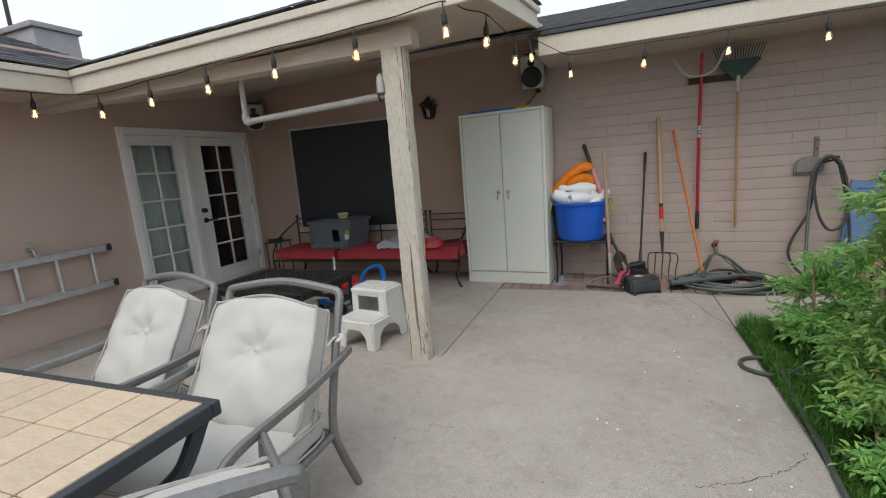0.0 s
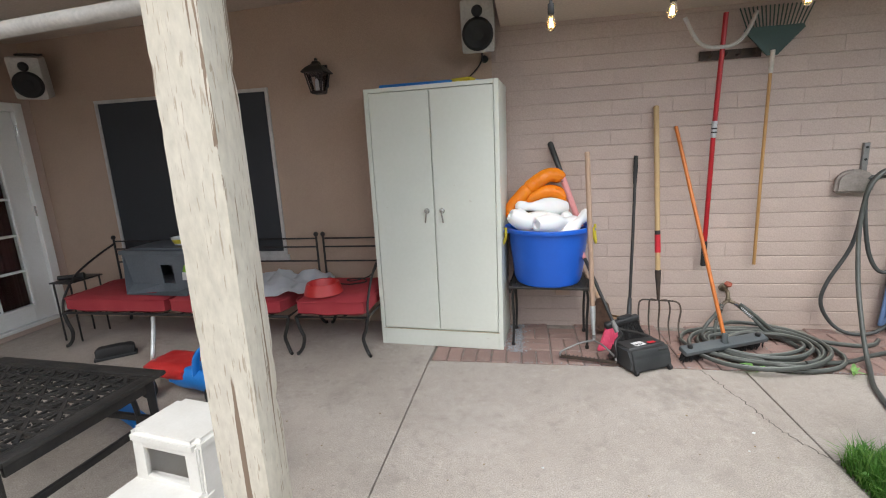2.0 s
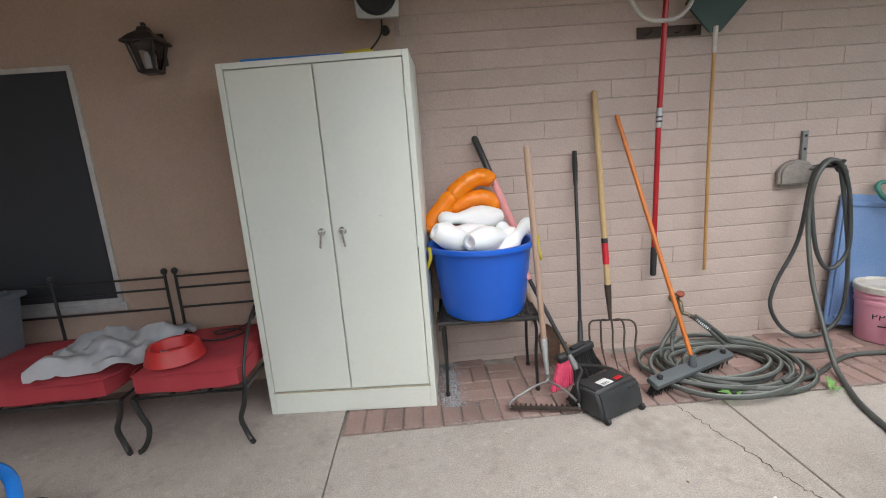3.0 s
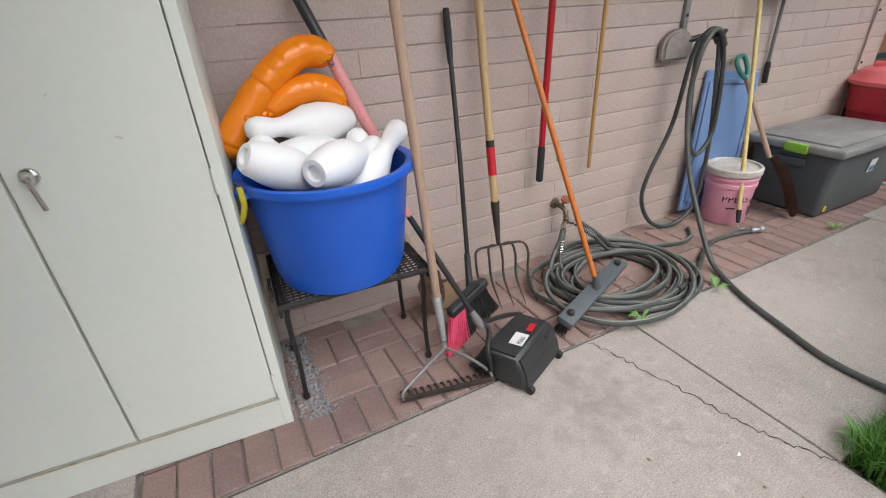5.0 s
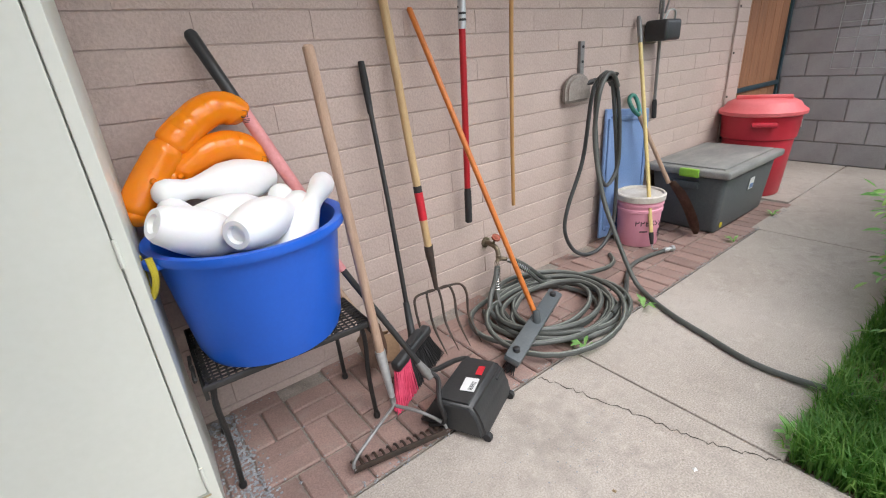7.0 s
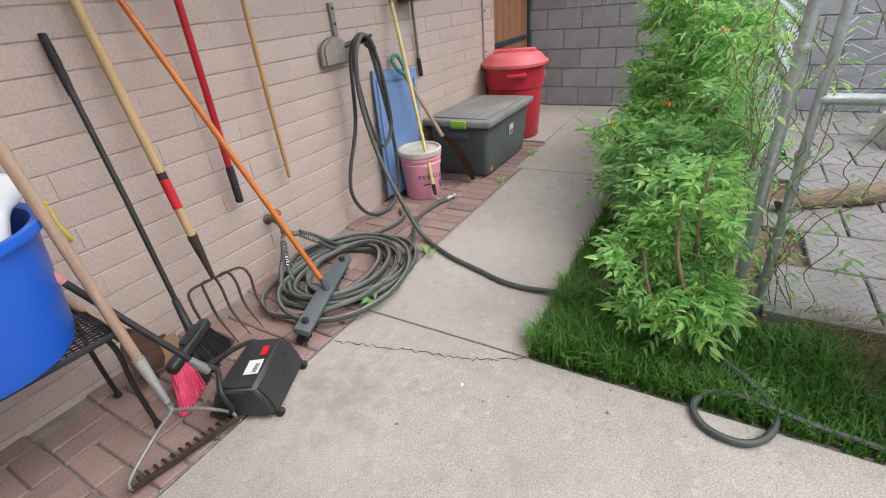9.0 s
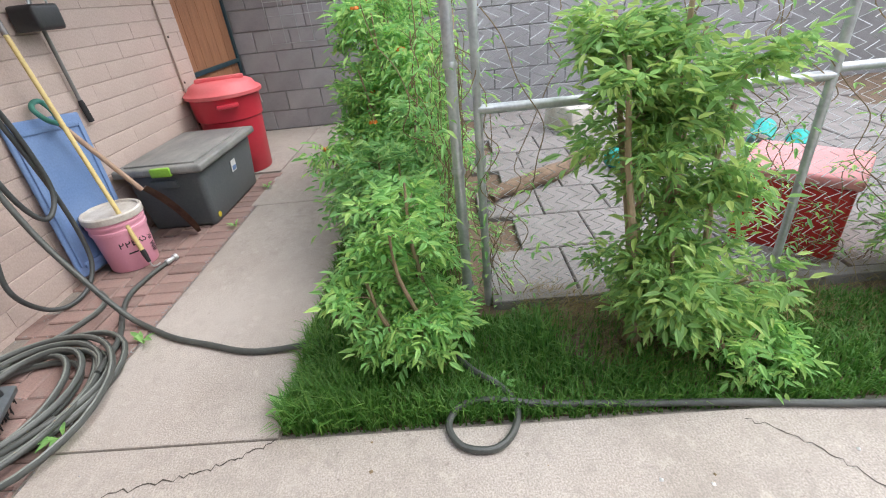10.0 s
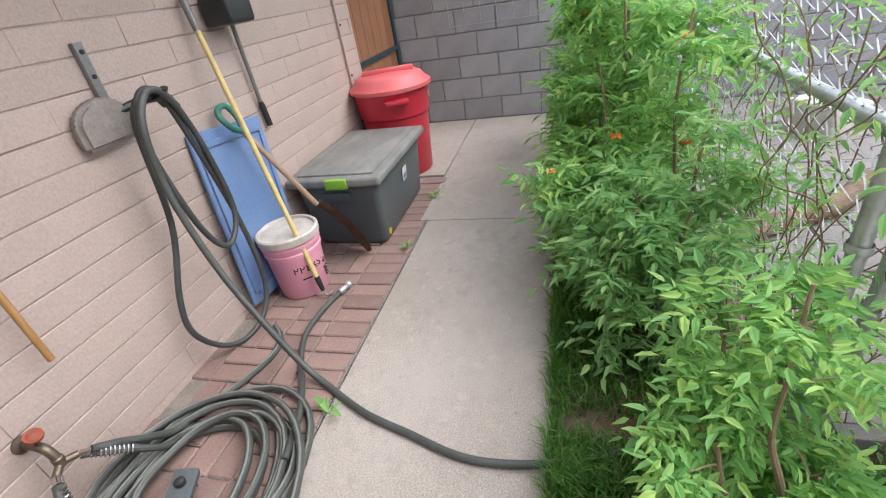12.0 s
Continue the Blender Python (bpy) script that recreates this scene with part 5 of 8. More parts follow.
# ---------- dining set on the open patio ----------
def dining_chair(m, first=None):
    if first:
        return copy_thing(first, m)
    c = thing("patio_dining_chair", m, "grey metal patio armchair with buttoned cream cushions", "chair", "patio chairs round the table")
    # the chair faces -y, its origin on the ground at its middle
    for sx in (-1, 1):
        bm = B()
        tube(bm, smooth_path([(sx * 0.275, 0.38, 0.0), (sx * 0.28, 0.28, 0.22), (sx * 0.282, 0.245, 0.37), (sx * 0.285, 0.325, 0.66), (sx * 0.285, 0.385, 0.825)], 6), 0.017, 8)
        part("back_leg", bm, M_frame_grey, c)
        bm = B()
        tube(bm, smooth_path([(sx * 0.275, -0.30, 0.0), (sx * 0.28, -0.305, 0.28), (sx * 0.30, -0.315, 0.50), (sx * 0.305, -0.29, 0.555), (sx * 0.305, -0.20, 0.575), (sx * 0.305, 0.05, 0.58), (sx * 0.30, 0.25, 0.592), (sx * 0.295, 0.40, 0.612)], 6), 0.02, 8, flat=0.65)
        part("arm", bm, M_frame_grey, c)
        bm = B()
        tube(bm, [(sx * 0.275, -0.30, 0.32), (sx * 0.28, 0.25, 0.32)], 0.014, 8)
        part("side_rail", bm, M_frame_grey, c)
    bm = B()
    tube(bm, smooth_path([(-0.285, 0.382, 0.815), (-0.28, 0.395, 0.85), (-0.24, 0.40, 0.868), (0, 0.41, 0.895), (0.24, 0.40, 0.868), (0.28, 0.395, 0.85), (0.285, 0.382, 0.815)], 6), 0.017, 8)
    part("top_rail", bm, M_frame_grey, c)
    bm = B()
    tube(bm, [(-0.275, -0.30, 0.32), (0.275, -0.30, 0.32)], 0.014, 8)
    part("front_rail", bm, M_frame_grey, c)
    bm = B()
    tube(bm, [(-0.28, 0.25, 0.32), (0.28, 0.25, 0.32)], 0.014, 8)
    part("rear_rail", bm, M_frame_grey, c)
    bm = B()
    box(bm, (0, -0.025, 0.325), (0.53, 0.53, 0.012))
    part("seat_sling", bm, M_frame_grey, c)
    bm = B()
    pillow(bm, (0, -0.05, 0.385), (0.54, 0.55, 0.115), n=16, puff=0.66, wob=0.012)
    s = part("seat_cushion", bm, M_white_cloth, c, "cream canvas seat cushion")
    bm = B()
    for zz in (0.347, 0.422):
        tube(bm, smooth_path([(-0.26, -0.31, zz), (0, -0.322, zz), (0.26, -0.31, zz), (0.27, -0.05, zz), (0.26, 0.21, zz), (0, 0.22, zz), (-0.26, 0.21, zz), (-0.27, -0.05, zz)], 5, True), 0.005, 6, closed=True)
    part("piping", bm, M_piping, s, "grey piping")
    # back cushion, slumped back against the frame, with a crown and a tuft
    M2 = pose(0, 0.20, 0.605, 60, 0, 0)
    bm = B()
    vs = pillow(bm, (0, 0, 0), (0.53, 0.48, 0.125), n=26, puff=0.58, tuft=((0.0, 0.25),), wob=0.016, seed=2.0)
    for v in vs:
        if v.co.y > 0.16:
            v.co.y += 0.04 * (1 - (v.co.x / 0.28) ** 2) * (v.co.y - 0.16) / 0.09
    bmesh.ops.transform(bm, matrix=M2, verts=vs)
    k = part("back_cushion", bm, M_white_cloth, c, "cream canvas back cushion with a button")
    bm = B()
    for zz in (0.042, -0.042):
        tube(bm, [M2 @ p for p in smooth_path([(-0.252, -0.23, zz), (0, -0.24, zz), (0.252, -0.23, zz), (0.263, 0, zz), (0.254, 0.216, zz), (0.21, 0.242, zz), (0, 0.277, zz), (-0.21, 0.242, zz), (-0.254, 0.216, zz), (-0.263, 0, zz)], 6, True)], 0.0055, 6, closed=True)
    part("piping", bm, M_piping, k, "grey piping")
    bm = B()
    lathe(bm, [(0, 0.008), (0.010, 0.007), (0.017, 0.0)], 14, M2 @ pose(0, 0.0625, 0.026))
    part("button", bm, M_white_cloth, k)
    for sx in (-1, 1):
        bm = B()
        tube(bm, smooth_path([M2 @ Vector((sx * 0.27, 0.10, -0.04)), Vector((sx * 0.29, 0.33, 0.70)), Vector((sx * 0.312, 0.33, 0.70)), Vector((sx * 0.315, 0.29, 0.69))], 4), 0.008, 6, flat=0.4)
        part("tie", bm, M_white_cloth, k)
    return c


chair = dining_chair(pose(-0.385, 0.805, 0, 0, 0, 1))
dining_chair(pose(-1.15, 0.885, 0, 0, 0, -8), chair)
dining_chair(pose(-0.03, 0.25, 0, 0, 0, -128), chair)


def dining_table():
    x0, x1, y0, y1, z = -1.74, -0.127, -0.47, 0.592, 0.72
    t = thing("tiled_patio_table", pose(0, 0, 0), "patio dining table with tan stone tiles in a dark metal frame", "table")
    bm = B()
    for a, s in ((span(x0, x1, y0, y0 + 0.03, z - 0.045, z)), (span(x0, x1, y1 - 0.03, y1, z - 0.045, z)), (span(x0, x0 + 0.03, y0 + 0.03, y1 - 0.03, z - 0.045, z)), (span(x1 - 0.03, x1, y0 + 0.03, y1 - 0.03, z - 0.045, z))):
        box(bm, a, s, bev=0.006)
    part("rim", bm, M_table_edge, t, smooth=False)
    bm = B()
    box(bm, *span(x0 + 0.02, x1 - 0.02, y0 + 0.02, y1 - 0.02, z - 0.03, z - 0.006))
    part("grout_bed", bm, M_grout, t, smooth=False)
    # rows of stone strips of four widths, dark seams along them and fine joints across
    ny = 5
    td = (y1 - y0 - 0.06) / ny
    strip_mesh = {}
    x, k = x1 - 0.03, 0
    while x > x0 + 0.04:
        w = min((0.085, 0.163, 0.157, 0.175, 0.098, 0.163, 0.157, 0.175, 0.098, 0.163, 0.157, 0.175)[k % 12], x - x0 - 0.03)
        if w not in strip_mesh:
            bm = B()
            box(bm, (0, 0, 0), (w - 0.007, td - 0.0028, 0.012), bev=0.002, seg=1)
            tm = bpy.data.meshes.new("tile")
            bm.to_mesh(tm)
            bm.free()
            tm.materials.append(M_tile)
            strip_mesh[w] = tm
        for j in range(ny):
            o = new("tile", strip_mesh[w])
            o.parent = t
            o.location = (x - w / 2, y0 + 0.03 + (j + 0.5) * td, z - 0.005)
        x -= w
        k += 1
    for x in (x0 + 0.12, x1 - 0.12):
        for y, sy in ((y0 + 0.1, 1), (y1 - 0.1, -1)):
            bm = B()
            tube(bm, smooth_path([(x + (0.08 if x > -1 else -0.08), y - sy * 0.06, z - 0.045), (x + (0.05 if x > -1 else -0.05), y, 0.55), (x - (0.05 if x > -1 else -0.05), y + sy * 0.05, 0.42), (x, y, 0.2), (x + (0.04 if x > -1 else -0.04), y - sy * 0.03, 0.0)], 6), 0.024, 8)
            part("leg", bm, M_table_edge, t)


dining_table()


# ---------- string of lamps along the eaves ----------
def string_lights():
    s = thing("string_lights", pose(0, 0, 0), "string of lit amber filament bulbs along the eaves", "string lights")
    # each lamp: where its socket hangs
    spots = [(-3.245, 2.02, 2.073), (-2.951, 2.32, 2.058), (-2.342, 2.30, 2.077), (-1.709, 2.25, 2.087), (-1.116, 2.24, 2.107), (-0.51, 2.24, 2.125), (0.06, 2.24, 2.160), (0.20, 2.62, 2.168), (0.262, 3.19, 2.147), (0.275, 3.73, 2.265),
             (0.568, 4.02, 2.136), (1.166, 4.03, 2.139), (1.76, 4.03, 2.144), (2.383, 4.03, 2.148), (3.0, 4.03, 2.15), (3.62, 4.03, 2.15)]
    wire = []
    for i, (x, y, z) in enumerate(spots):
        wire.append(Vector((x, y, z + 0.045)))
        if i + 1 < len(spots):
            x2, y2, z2 = spots[i + 1]
            wire.append(Vector(((x + x2) / 2, (y + y2) / 2, (z + z2) / 2 + 0.037)))
    bm = B()
    tube(bm, smooth_path([Vector((EAVE_X - 0.05, 0.2, FBL - 0.01)), Vector((EAVE_X - 0.06, 1.0, FBL - 0.02))] + wire, 6), 0.0035, 6)
    part("wire", bm, M_rubber, s)
    # one lamp of the string, shared by all
    b1, b2, b3 = B(), B(), B()
    lathe(b1, [(0, 0.046), (0.0035, 0.046), (0.0035, 0.004), (0.006, 0), (0.008, -0.02), (0.016, -0.026), (0.017, -0.07), (0.014, -0.078), (0, -0.078)], 14)
    lathe(b2, [(0.012, -0.076), (0.015, -0.088), (0.023, -0.108), (0.026, -0.124), (0.022, -0.142), (0.012, -0.153), (0, -0.156)], 18)
    for a in range(6):
        c, q = 0.009 * math.cos(a * math.pi / 3), 0.009 * math.sin(a * math.pi / 3)
        tube(b3, [(c * 0.6, q * 0.6, -0.092), (c * 1.3, q * 1.3, -0.138)], 0.0024, 6)
    meshes = []
    for nm, bb, mm in (("socket", b1, M_rubber), ("bulb", b2, M_bulbglass), ("filament", b3, M_filament)):
        me = bpy.data.meshes.new(nm)
        bb.to_mesh(me)
        bb.free()
        me.materials.append(mm)
        for p in me.polygons:
            p.use_smooth = True
        meshes.append(me)
    for i, (x, y, z) in enumerate(spots):
        o = new("socket", meshes[0])
        o.parent, o.location = s, (x, y, z)
        o.rotation_euler = (radians(4 * math.sin(i * 2.1)), radians(5 * math.cos(i * 1.7)), 0)
        g = new("bulb", meshes[1])
        g.parent = o
        f = new("filament", meshes[2])
        f.parent = o


string_lights()

# ---------- things on the roofs ----------
ch = thing("chimney", pose(-6.3, 3.98, 2.88) @ Matrix.Diagonal((0.75, 0.9, 1, 1)), "low grey chimney block on the side wing roof", "chimney")
bm = B()
box(bm, (0, 0, -1.24), (0.9, 0.60, 3.63), bev=0.02)
part("shaft", bm, M_cmu, ch)
bm = B()
box(bm, (0, 0, 0.61), (1.0, 0.68, 0.07), bev=0.015)
part("cap", bm, M_cmu, ch)
bm = B()
tube(bm, [(-0.35, -0.2, 0.6), (-0.35, -0.2, 1.9)], 0.03, 10)
part("flue", bm, M_darkiron, ch)
ve = thing("roof_vent", pose(-6.84, 3.24, 3.44) @ Matrix.Scale(0.55, 4), "louvred grey metal roof vent", "vent")
for i in range(5):
    bm = B()
    lathe(bm, [(0.30, 0.0), (0.36, -0.03), (0.36, -0.02), (0.30, 0.03)], 24, pose(0, 0, 0.1 + i * 0.07))
    part("louvre", bm, M_galv, ve)
bm = B()
lathe(bm, [(0.27, -6.27), (0.27, 0.4), (0.2, 0.46), (0, 0.5)], 24)
part("drum", bm, M_frame_grey, ve)

# ---------- tool wall ----------
def V(*p):
    return Vector(p)


def pole(bm, a, b, r, seg=10, r2=None):
    tube(bm, [a, Vector(a).lerp(Vector(b), 0.5), b], [r, r, r2 or r], seg)


def side_table():
    t = thing("metal_side_table", pose(0.60, 4.665, 0, 0, 0, -3), "small black metal table with a mesh top and splayed rod legs", "table")
    z = 0.448
    bm = B()
    tube(bm, smooth_path([(-0.27, -0.2, z), (0.27, -0.2, z), (0.27, 0.2, z), (-0.27, 0.2, z)], 1, True), 0.012, 8, closed=True)
    box(bm, (-0.27, 0, z - 0.02), (0.012, 0.4, 0.04))
    box(bm, (0.27, 0, z - 0.02), (0.012, 0.4, 0.04))
    part("rim", bm, M_black, t)
    bm = B()
    for i in range(26):
        box(bm, (-0.26 + i * 0.0208, 0, z), (0.006, 0.4, 0.004))
    for j in range(20):
        box(bm, (0, -0.19 + j * 0.02, z + 0.002), (0.54, 0.006, 0.004))
    part("mesh_top", bm, M_black, t, smooth=False)
    for sx in (-1, 1):
        for sy in (-1, 1):
            bm = B()
            tube(bm, smooth_path([(sx * 0.24, sy * 0.17, z), (sx * 0.255, sy * 0.16, 0.36), (sx * 0.25, sy * 0.15, 0.2), (sx * 0.255, sy * 0.155, 0.01)], 5), 0.009, 8)
            lathe(bm, [(0, 0), (0.012, 0), (0.014, 0.012), (0.01, 0.025)], 10, pose(sx * 0.255, sy * 0.155, 0.0))
            part("leg", bm, M_black, t)
        bm = B()
        tube(bm, smooth_path([(sx * 0.285, -0.08, z - 0.03), (sx * 0.29, -0.04, z - 0.06), (sx * 0.285, 0.0, z - 0.03), (sx * 0.29, 0.04, z - 0.06), (sx * 0.285, 0.08, z - 0.03)], 5), 0.006, 6)
        part("scroll", bm, M_black, t)


side_table()


def blue_tub():
    t = thing("blue_tub", pose(0.586, 4.64, 0.455), "bright blue round plastic tub with yellow rope handles", "tub")
    bm = B()
    lathe(bm, [(0, 0.0), (0.20, 0.0), (0.222, 0.012), (0.235, 0.05), (0.272, 0.36), (0.275, 0.372), (0.296, 0.376), (0.30, 0.386), (0.298, 0.402), (0.285, 0.405), (0.270, 0.398), (0.262, 0.35), (0.226, 0.05), (0.20, 0.014), (0, 0.012)], 64)
    part("shell", bm, M_blue, t)
    for k, a in enumerate((197, -15)):
        c, s = math.cos(radians(a)), math.sin(radians(a))
        bm = B()
        box(bm, (0.296 * c, 0.296 * s, 0.378), (0.045, 0.08, 0.02), (0, 0, a), bev=0.008)
        part("lug", bm, M_blue, t)
        bm = B()
        q = V(-s, c, 0)
        o = V(0.312 * c, 0.312 * s, 0)
        tube(bm, smooth_path([o - q * 0.035 + V(0, 0, 0.40), o - q * 0.037 + V(0, 0, 0.35), o + V(c * 0.012, s * 0.012, 0.29), o + q * 0.037 + V(0, 0, 0.35), o + q * 0.035 + V(0, 0, 0.41)], 6), 0.009, 8)
        part("rope_handle", bm, M_yellowrope, t, "yellow rope handle")


blue_tub()


def bowling_pin(m, first=None):
    if first:
        return copy_thing(first, m)
    p = thing("toy_bowling_pin", m, "white plastic toy bowling pin in the tub", "bowling pin", "bowling pins in the tub")
    bm = B()
    lathe(bm, [(0, 0.012), (0.022, 0.012), (0.026, 0.0), (0.040, 0.0), (0.05, 0.015), (0.064, 0.07), (0.070, 0.12), (0.064, 0.175), (0.045, 0.225), (0.032, 0.262), (0.030, 0.285), (0.037, 0.315), (0.041, 0.338), (0.036, 0.362), (0.02, 0.378), (0, 0.382)], 32)
    part("body", bm, M_pin, p)
    return p


def pin_pose(butt, head):
    butt, head = Vector(butt), Vector(head)
    return Matrix.Translation(butt) @ (head - butt).to_track_quat("Z", "Y").to_matrix().to_4x4()


pin = bowling_pin(pin_pose((0.50, 4.42, 0.894), (0.776, 4.66, 0.879)))
for a, b in (((0.33, 4.50, 0.955), (0.64, 4.60, 0.77)), ((0.727, 4.78, 0.958), (0.42, 4.69, 0.985)), ((0.60, 4.53, 0.70), (0.883, 4.63, 0.97)), ((0.665, 4.76, 0.58), (0.722, 4.66, 0.955)),
             ((0.66, 4.74, 0.74), (0.335, 4.63, 0.985)), ((0.44, 4.60, 0.905), (0.80, 4.76, 0.84)), ((0.45, 4.72, 0.78), (0.74, 4.80, 0.80)), ((0.68, 4.46, 0.74), (0.5, 4.76, 0.74))):
    bowling_pin(pin_pose(a, b), pin)


def orange_rings():
    """Two bent inflatable orange tubes standing in the tub, pinched at their seams."""
    def puffy(path, r, seam, label):
        t = thing("inflatable_tube", pose(0, 0, 0), label, "pool toy", "orange inflatables in the tub")
        P = smooth_path(path, 12)
        n = len(P)
        rs = []
        for i in range(n):
            e = min(i, n - 1 - i)
            k = math.sqrt(min(1.0, (e + 0.4) / 7.0))
            for q in seam:
                k *= 1 - 0.16 * math.exp(-((i - q * n) / 1.1) ** 2)
            rs.append(r * k)
        bm = B()
        tube(bm, P, rs, 28)
        for v in bm.verts:
            j = min(range(n), key=lambda i: (P[i] - v.co).length)
            side = (v.co - P[j]).normalized()
            u = j / n
            # short creases along the upper front of the bends
            if u > 0.5:
                v.co -= side * 0.0055 * max(0.0, math.sin(j * 0.8 + 3.0 * noise.noise((j * 0.21, r * 40, 0.5)))) ** 4 * max(0.0, side.dot(V(0.1, -0.75, 0.65))) ** 5
            v.co += 0.002 * noise.noise_vector(v.co * 18)
        vt = part("vinyl_tube", bm, M_orange, t)
        q = P[-8]
        o = q + V(0.012, -r * 0.97, 0.0)
        bm = B()
        tube(bm, [o + V(-0.010, 0, -0.010), o + V(-0.002, 0.001, 0.012), o + V(0.012, 0.002, 0.008), o + V(0.010, 0.001, -0.010), o + V(-0.010, 0, -0.010)], 0.0013, 5)
        for k in range(3):
            box(bm, (o.x + 0.004, o.y + 0.002, o.z - 0.017 - 0.005 * k), (0.024 - 0.005 * k, 0.002, 0.002))
        part("printed_mark", bm, M_ink, vt, "small dark printed mark")
        bm = B()
        lathe(bm, [(0.004, 0), (0.010, 0.0), (0.010, 0.008), (0.005, 0.014), (0, 0.014)], 12, Matrix.Translation(P[n // 4] + V(0.0, -r * 0.98, 0.0)) @ pose(0, 0, 0, 90))
        part("valve", bm, M_orange, vt)
    puffy([(0.292, 4.755, 0.90), (0.335, 4.77, 0.965), (0.395, 4.79, 1.035), (0.455, 4.80, 1.10), (0.525, 4.81, 1.155), (0.60, 4.82, 1.192), (0.66, 4.83, 1.185), (0.69, 4.835, 1.145)], 0.052, (0.42, 0.07), "shiny orange inflatable tube bent over the tub rim")
    puffy([(0.36, 4.80, 0.90), (0.42, 4.80, 0.985), (0.49, 4.80, 1.04), (0.57, 4.80, 1.072), (0.635, 4.80, 1.075), (0.69, 4.805, 1.04), (0.705, 4.81, 0.985)], 0.048, (0.25,), "second shiny orange inflatable tube curled in the tub")


orange_rings()


def toy_bat():
    t = thing("toy_bat", pose(0, 0, 0), "pink toy bat with a black foam grip leaning in the tub", "bat")
    a, b = V(0.815, 4.70, 0.83), V(0.612, 4.905, 1.425)
    m = a.lerp(b, 0.60)
    bm = B()
    pole(bm, a, m, 0.022)
    part("barrel", bm, M_pinkish, t, "faded pink barrel")
    bm = B()
    tube(bm, [m, b - (b - a).normalized() * 0.012, b], [0.019, 0.021, 0.014], 12)
    part("grip", bm, M_blackplastic, t, "black foam grip")


toy_bat()


def bow_rake():
    t = thing("bow_rake", pose(0, 0, 0), "bow rake with a weathered wood handle, tines up on the bricks", "rake")
    top, low = V(0.825, 4.50, 1.345), V(0.868, 4.425, 0.32)
    neck = V(0.875, 4.40, 0.145)
    bm = B()
    tube(bm, [top + V(0, 0, 0.006), top, top.lerp(low, 0.3), low], [0.010, 0.0165, 0.017, 0.016], 12)
    part("handle", bm, M_grey_wood, t)
    bm = B()
    tube(bm, [low + (top - low).normalized() * 0.02, low, neck], [0.019, 0.019, 0.011], 12)
    part("ferrule", bm, M_galv, t, "grey steel ferrule")
    L, R = V(0.650, 4.297, 0.03), V(0.988, 4.225, 0.03)
    for e in (L, R):
        o = e - neck
        bm = B()
        tube(bm, smooth_path([neck + V(0, 0, 0.01), neck + V(0, -0.005, -0.035), neck.lerp(e, 0.45) + V(0, -0.01, 0.01), neck.lerp(e, 0.88) + V(o.x * 0.08, 0, 0.015), e], 6), 0.0065, 8)
        part("bow", bm, M_frame_grey, t)
    bm = B()
    d = (R - L)
    box(bm, (L + R) / 2, (d.length + 0.012, 0.008, 0.022), (0, 0, math.degrees(math.atan2(d.y, d.x))), bev=0.002)
    part("head_bar", bm, M_darkiron, t)
    for i in range(14):
        p = L.lerp(R, i / 13)
        bm = B()
        tube(bm, smooth_path([p, p + V(0.004, 0.018, 0.002), p + V(0.008, 0.045, -0.006), p + V(0.010, 0.062, -0.024)], 3), [0.005] * 9 + [0.003], 6)
        part("tine", bm, M_darkiron, t)


bow_rake()


def broom():
    t = thing("angle_broom", pose(0, 0, 0), "angled broom with a black handle and pink and black bristles", "broom")
    top, low = V(1.218, 4.925, 1.29), V(1.157, 4.68, 0.17)
    bm = B()
    tube(bm, [top, top.lerp(low, 0.5) + V(0, -0.01, 0), low], 0.0105, 10)
    part("handle", bm, M_black, t)
    bm = B()
    tube(bm, [top + (top - low).normalized() * 0.01, top.lerp(low, 0.06), top.lerp(low, 0.17)], [0.013, 0.016, 0.012], 10)
    part("grip", bm, M_rubber, t)
    bm = B()
    tube(bm, [low.lerp(top, 0.12), low, low + V(-0.005, -0.02, -0.03)], [0.014, 0.018, 0.024], 10)
    part("socket", bm, M_blackplastic, t)
    A, C = V(0.975, 4.525, 0.15), V(1.195, 4.615, 0.185)
    d = C - A
    yaw, pit = math.degrees(math.atan2(d.y, d.x)), math.degrees(math.asin(-d.z / d.length))
    bm = B()
    box(bm, (A + C) / 2 + V(0, 0, 0.008), (d.length + 0.02, 0.045, 0.045), (0, pit, yaw), bev=0.016, seg=3)
    box(bm, (A + C) / 2 + V(0.02, 0.01, 0.035), (d.length * 0.45, 0.035, 0.03), (0, pit, yaw), bev=0.012)
    part("head", bm, M_blackplastic, t)
    rnd = random.Random(5)
    for lo, hi, mm, nm in ((0.0, 0.36, M_hotpink, "pink_bristles"), (0.36, 1.0, M_rubber, "black_bristles")):
        bm = B()
        for i in range(240):
            u = rnd.uniform(lo, hi)
            p = A.lerp(C, u) + V(rnd.uniform(-0.006, 0.006), rnd.uniform(-0.013, 0.013), -0.012)
            e = V(0.914, 4.452, 0.004).lerp(V(1.268, 4.628, 0.012), u)
            tube(bm, [p, e + V(rnd.uniform(-0.012, 0.012), rnd.uniform(-0.018, 0.018), rnd.uniform(0, 0.014))], 0.0026, 4, caps=False)
        part(nm, bm, mm, t)


broom()


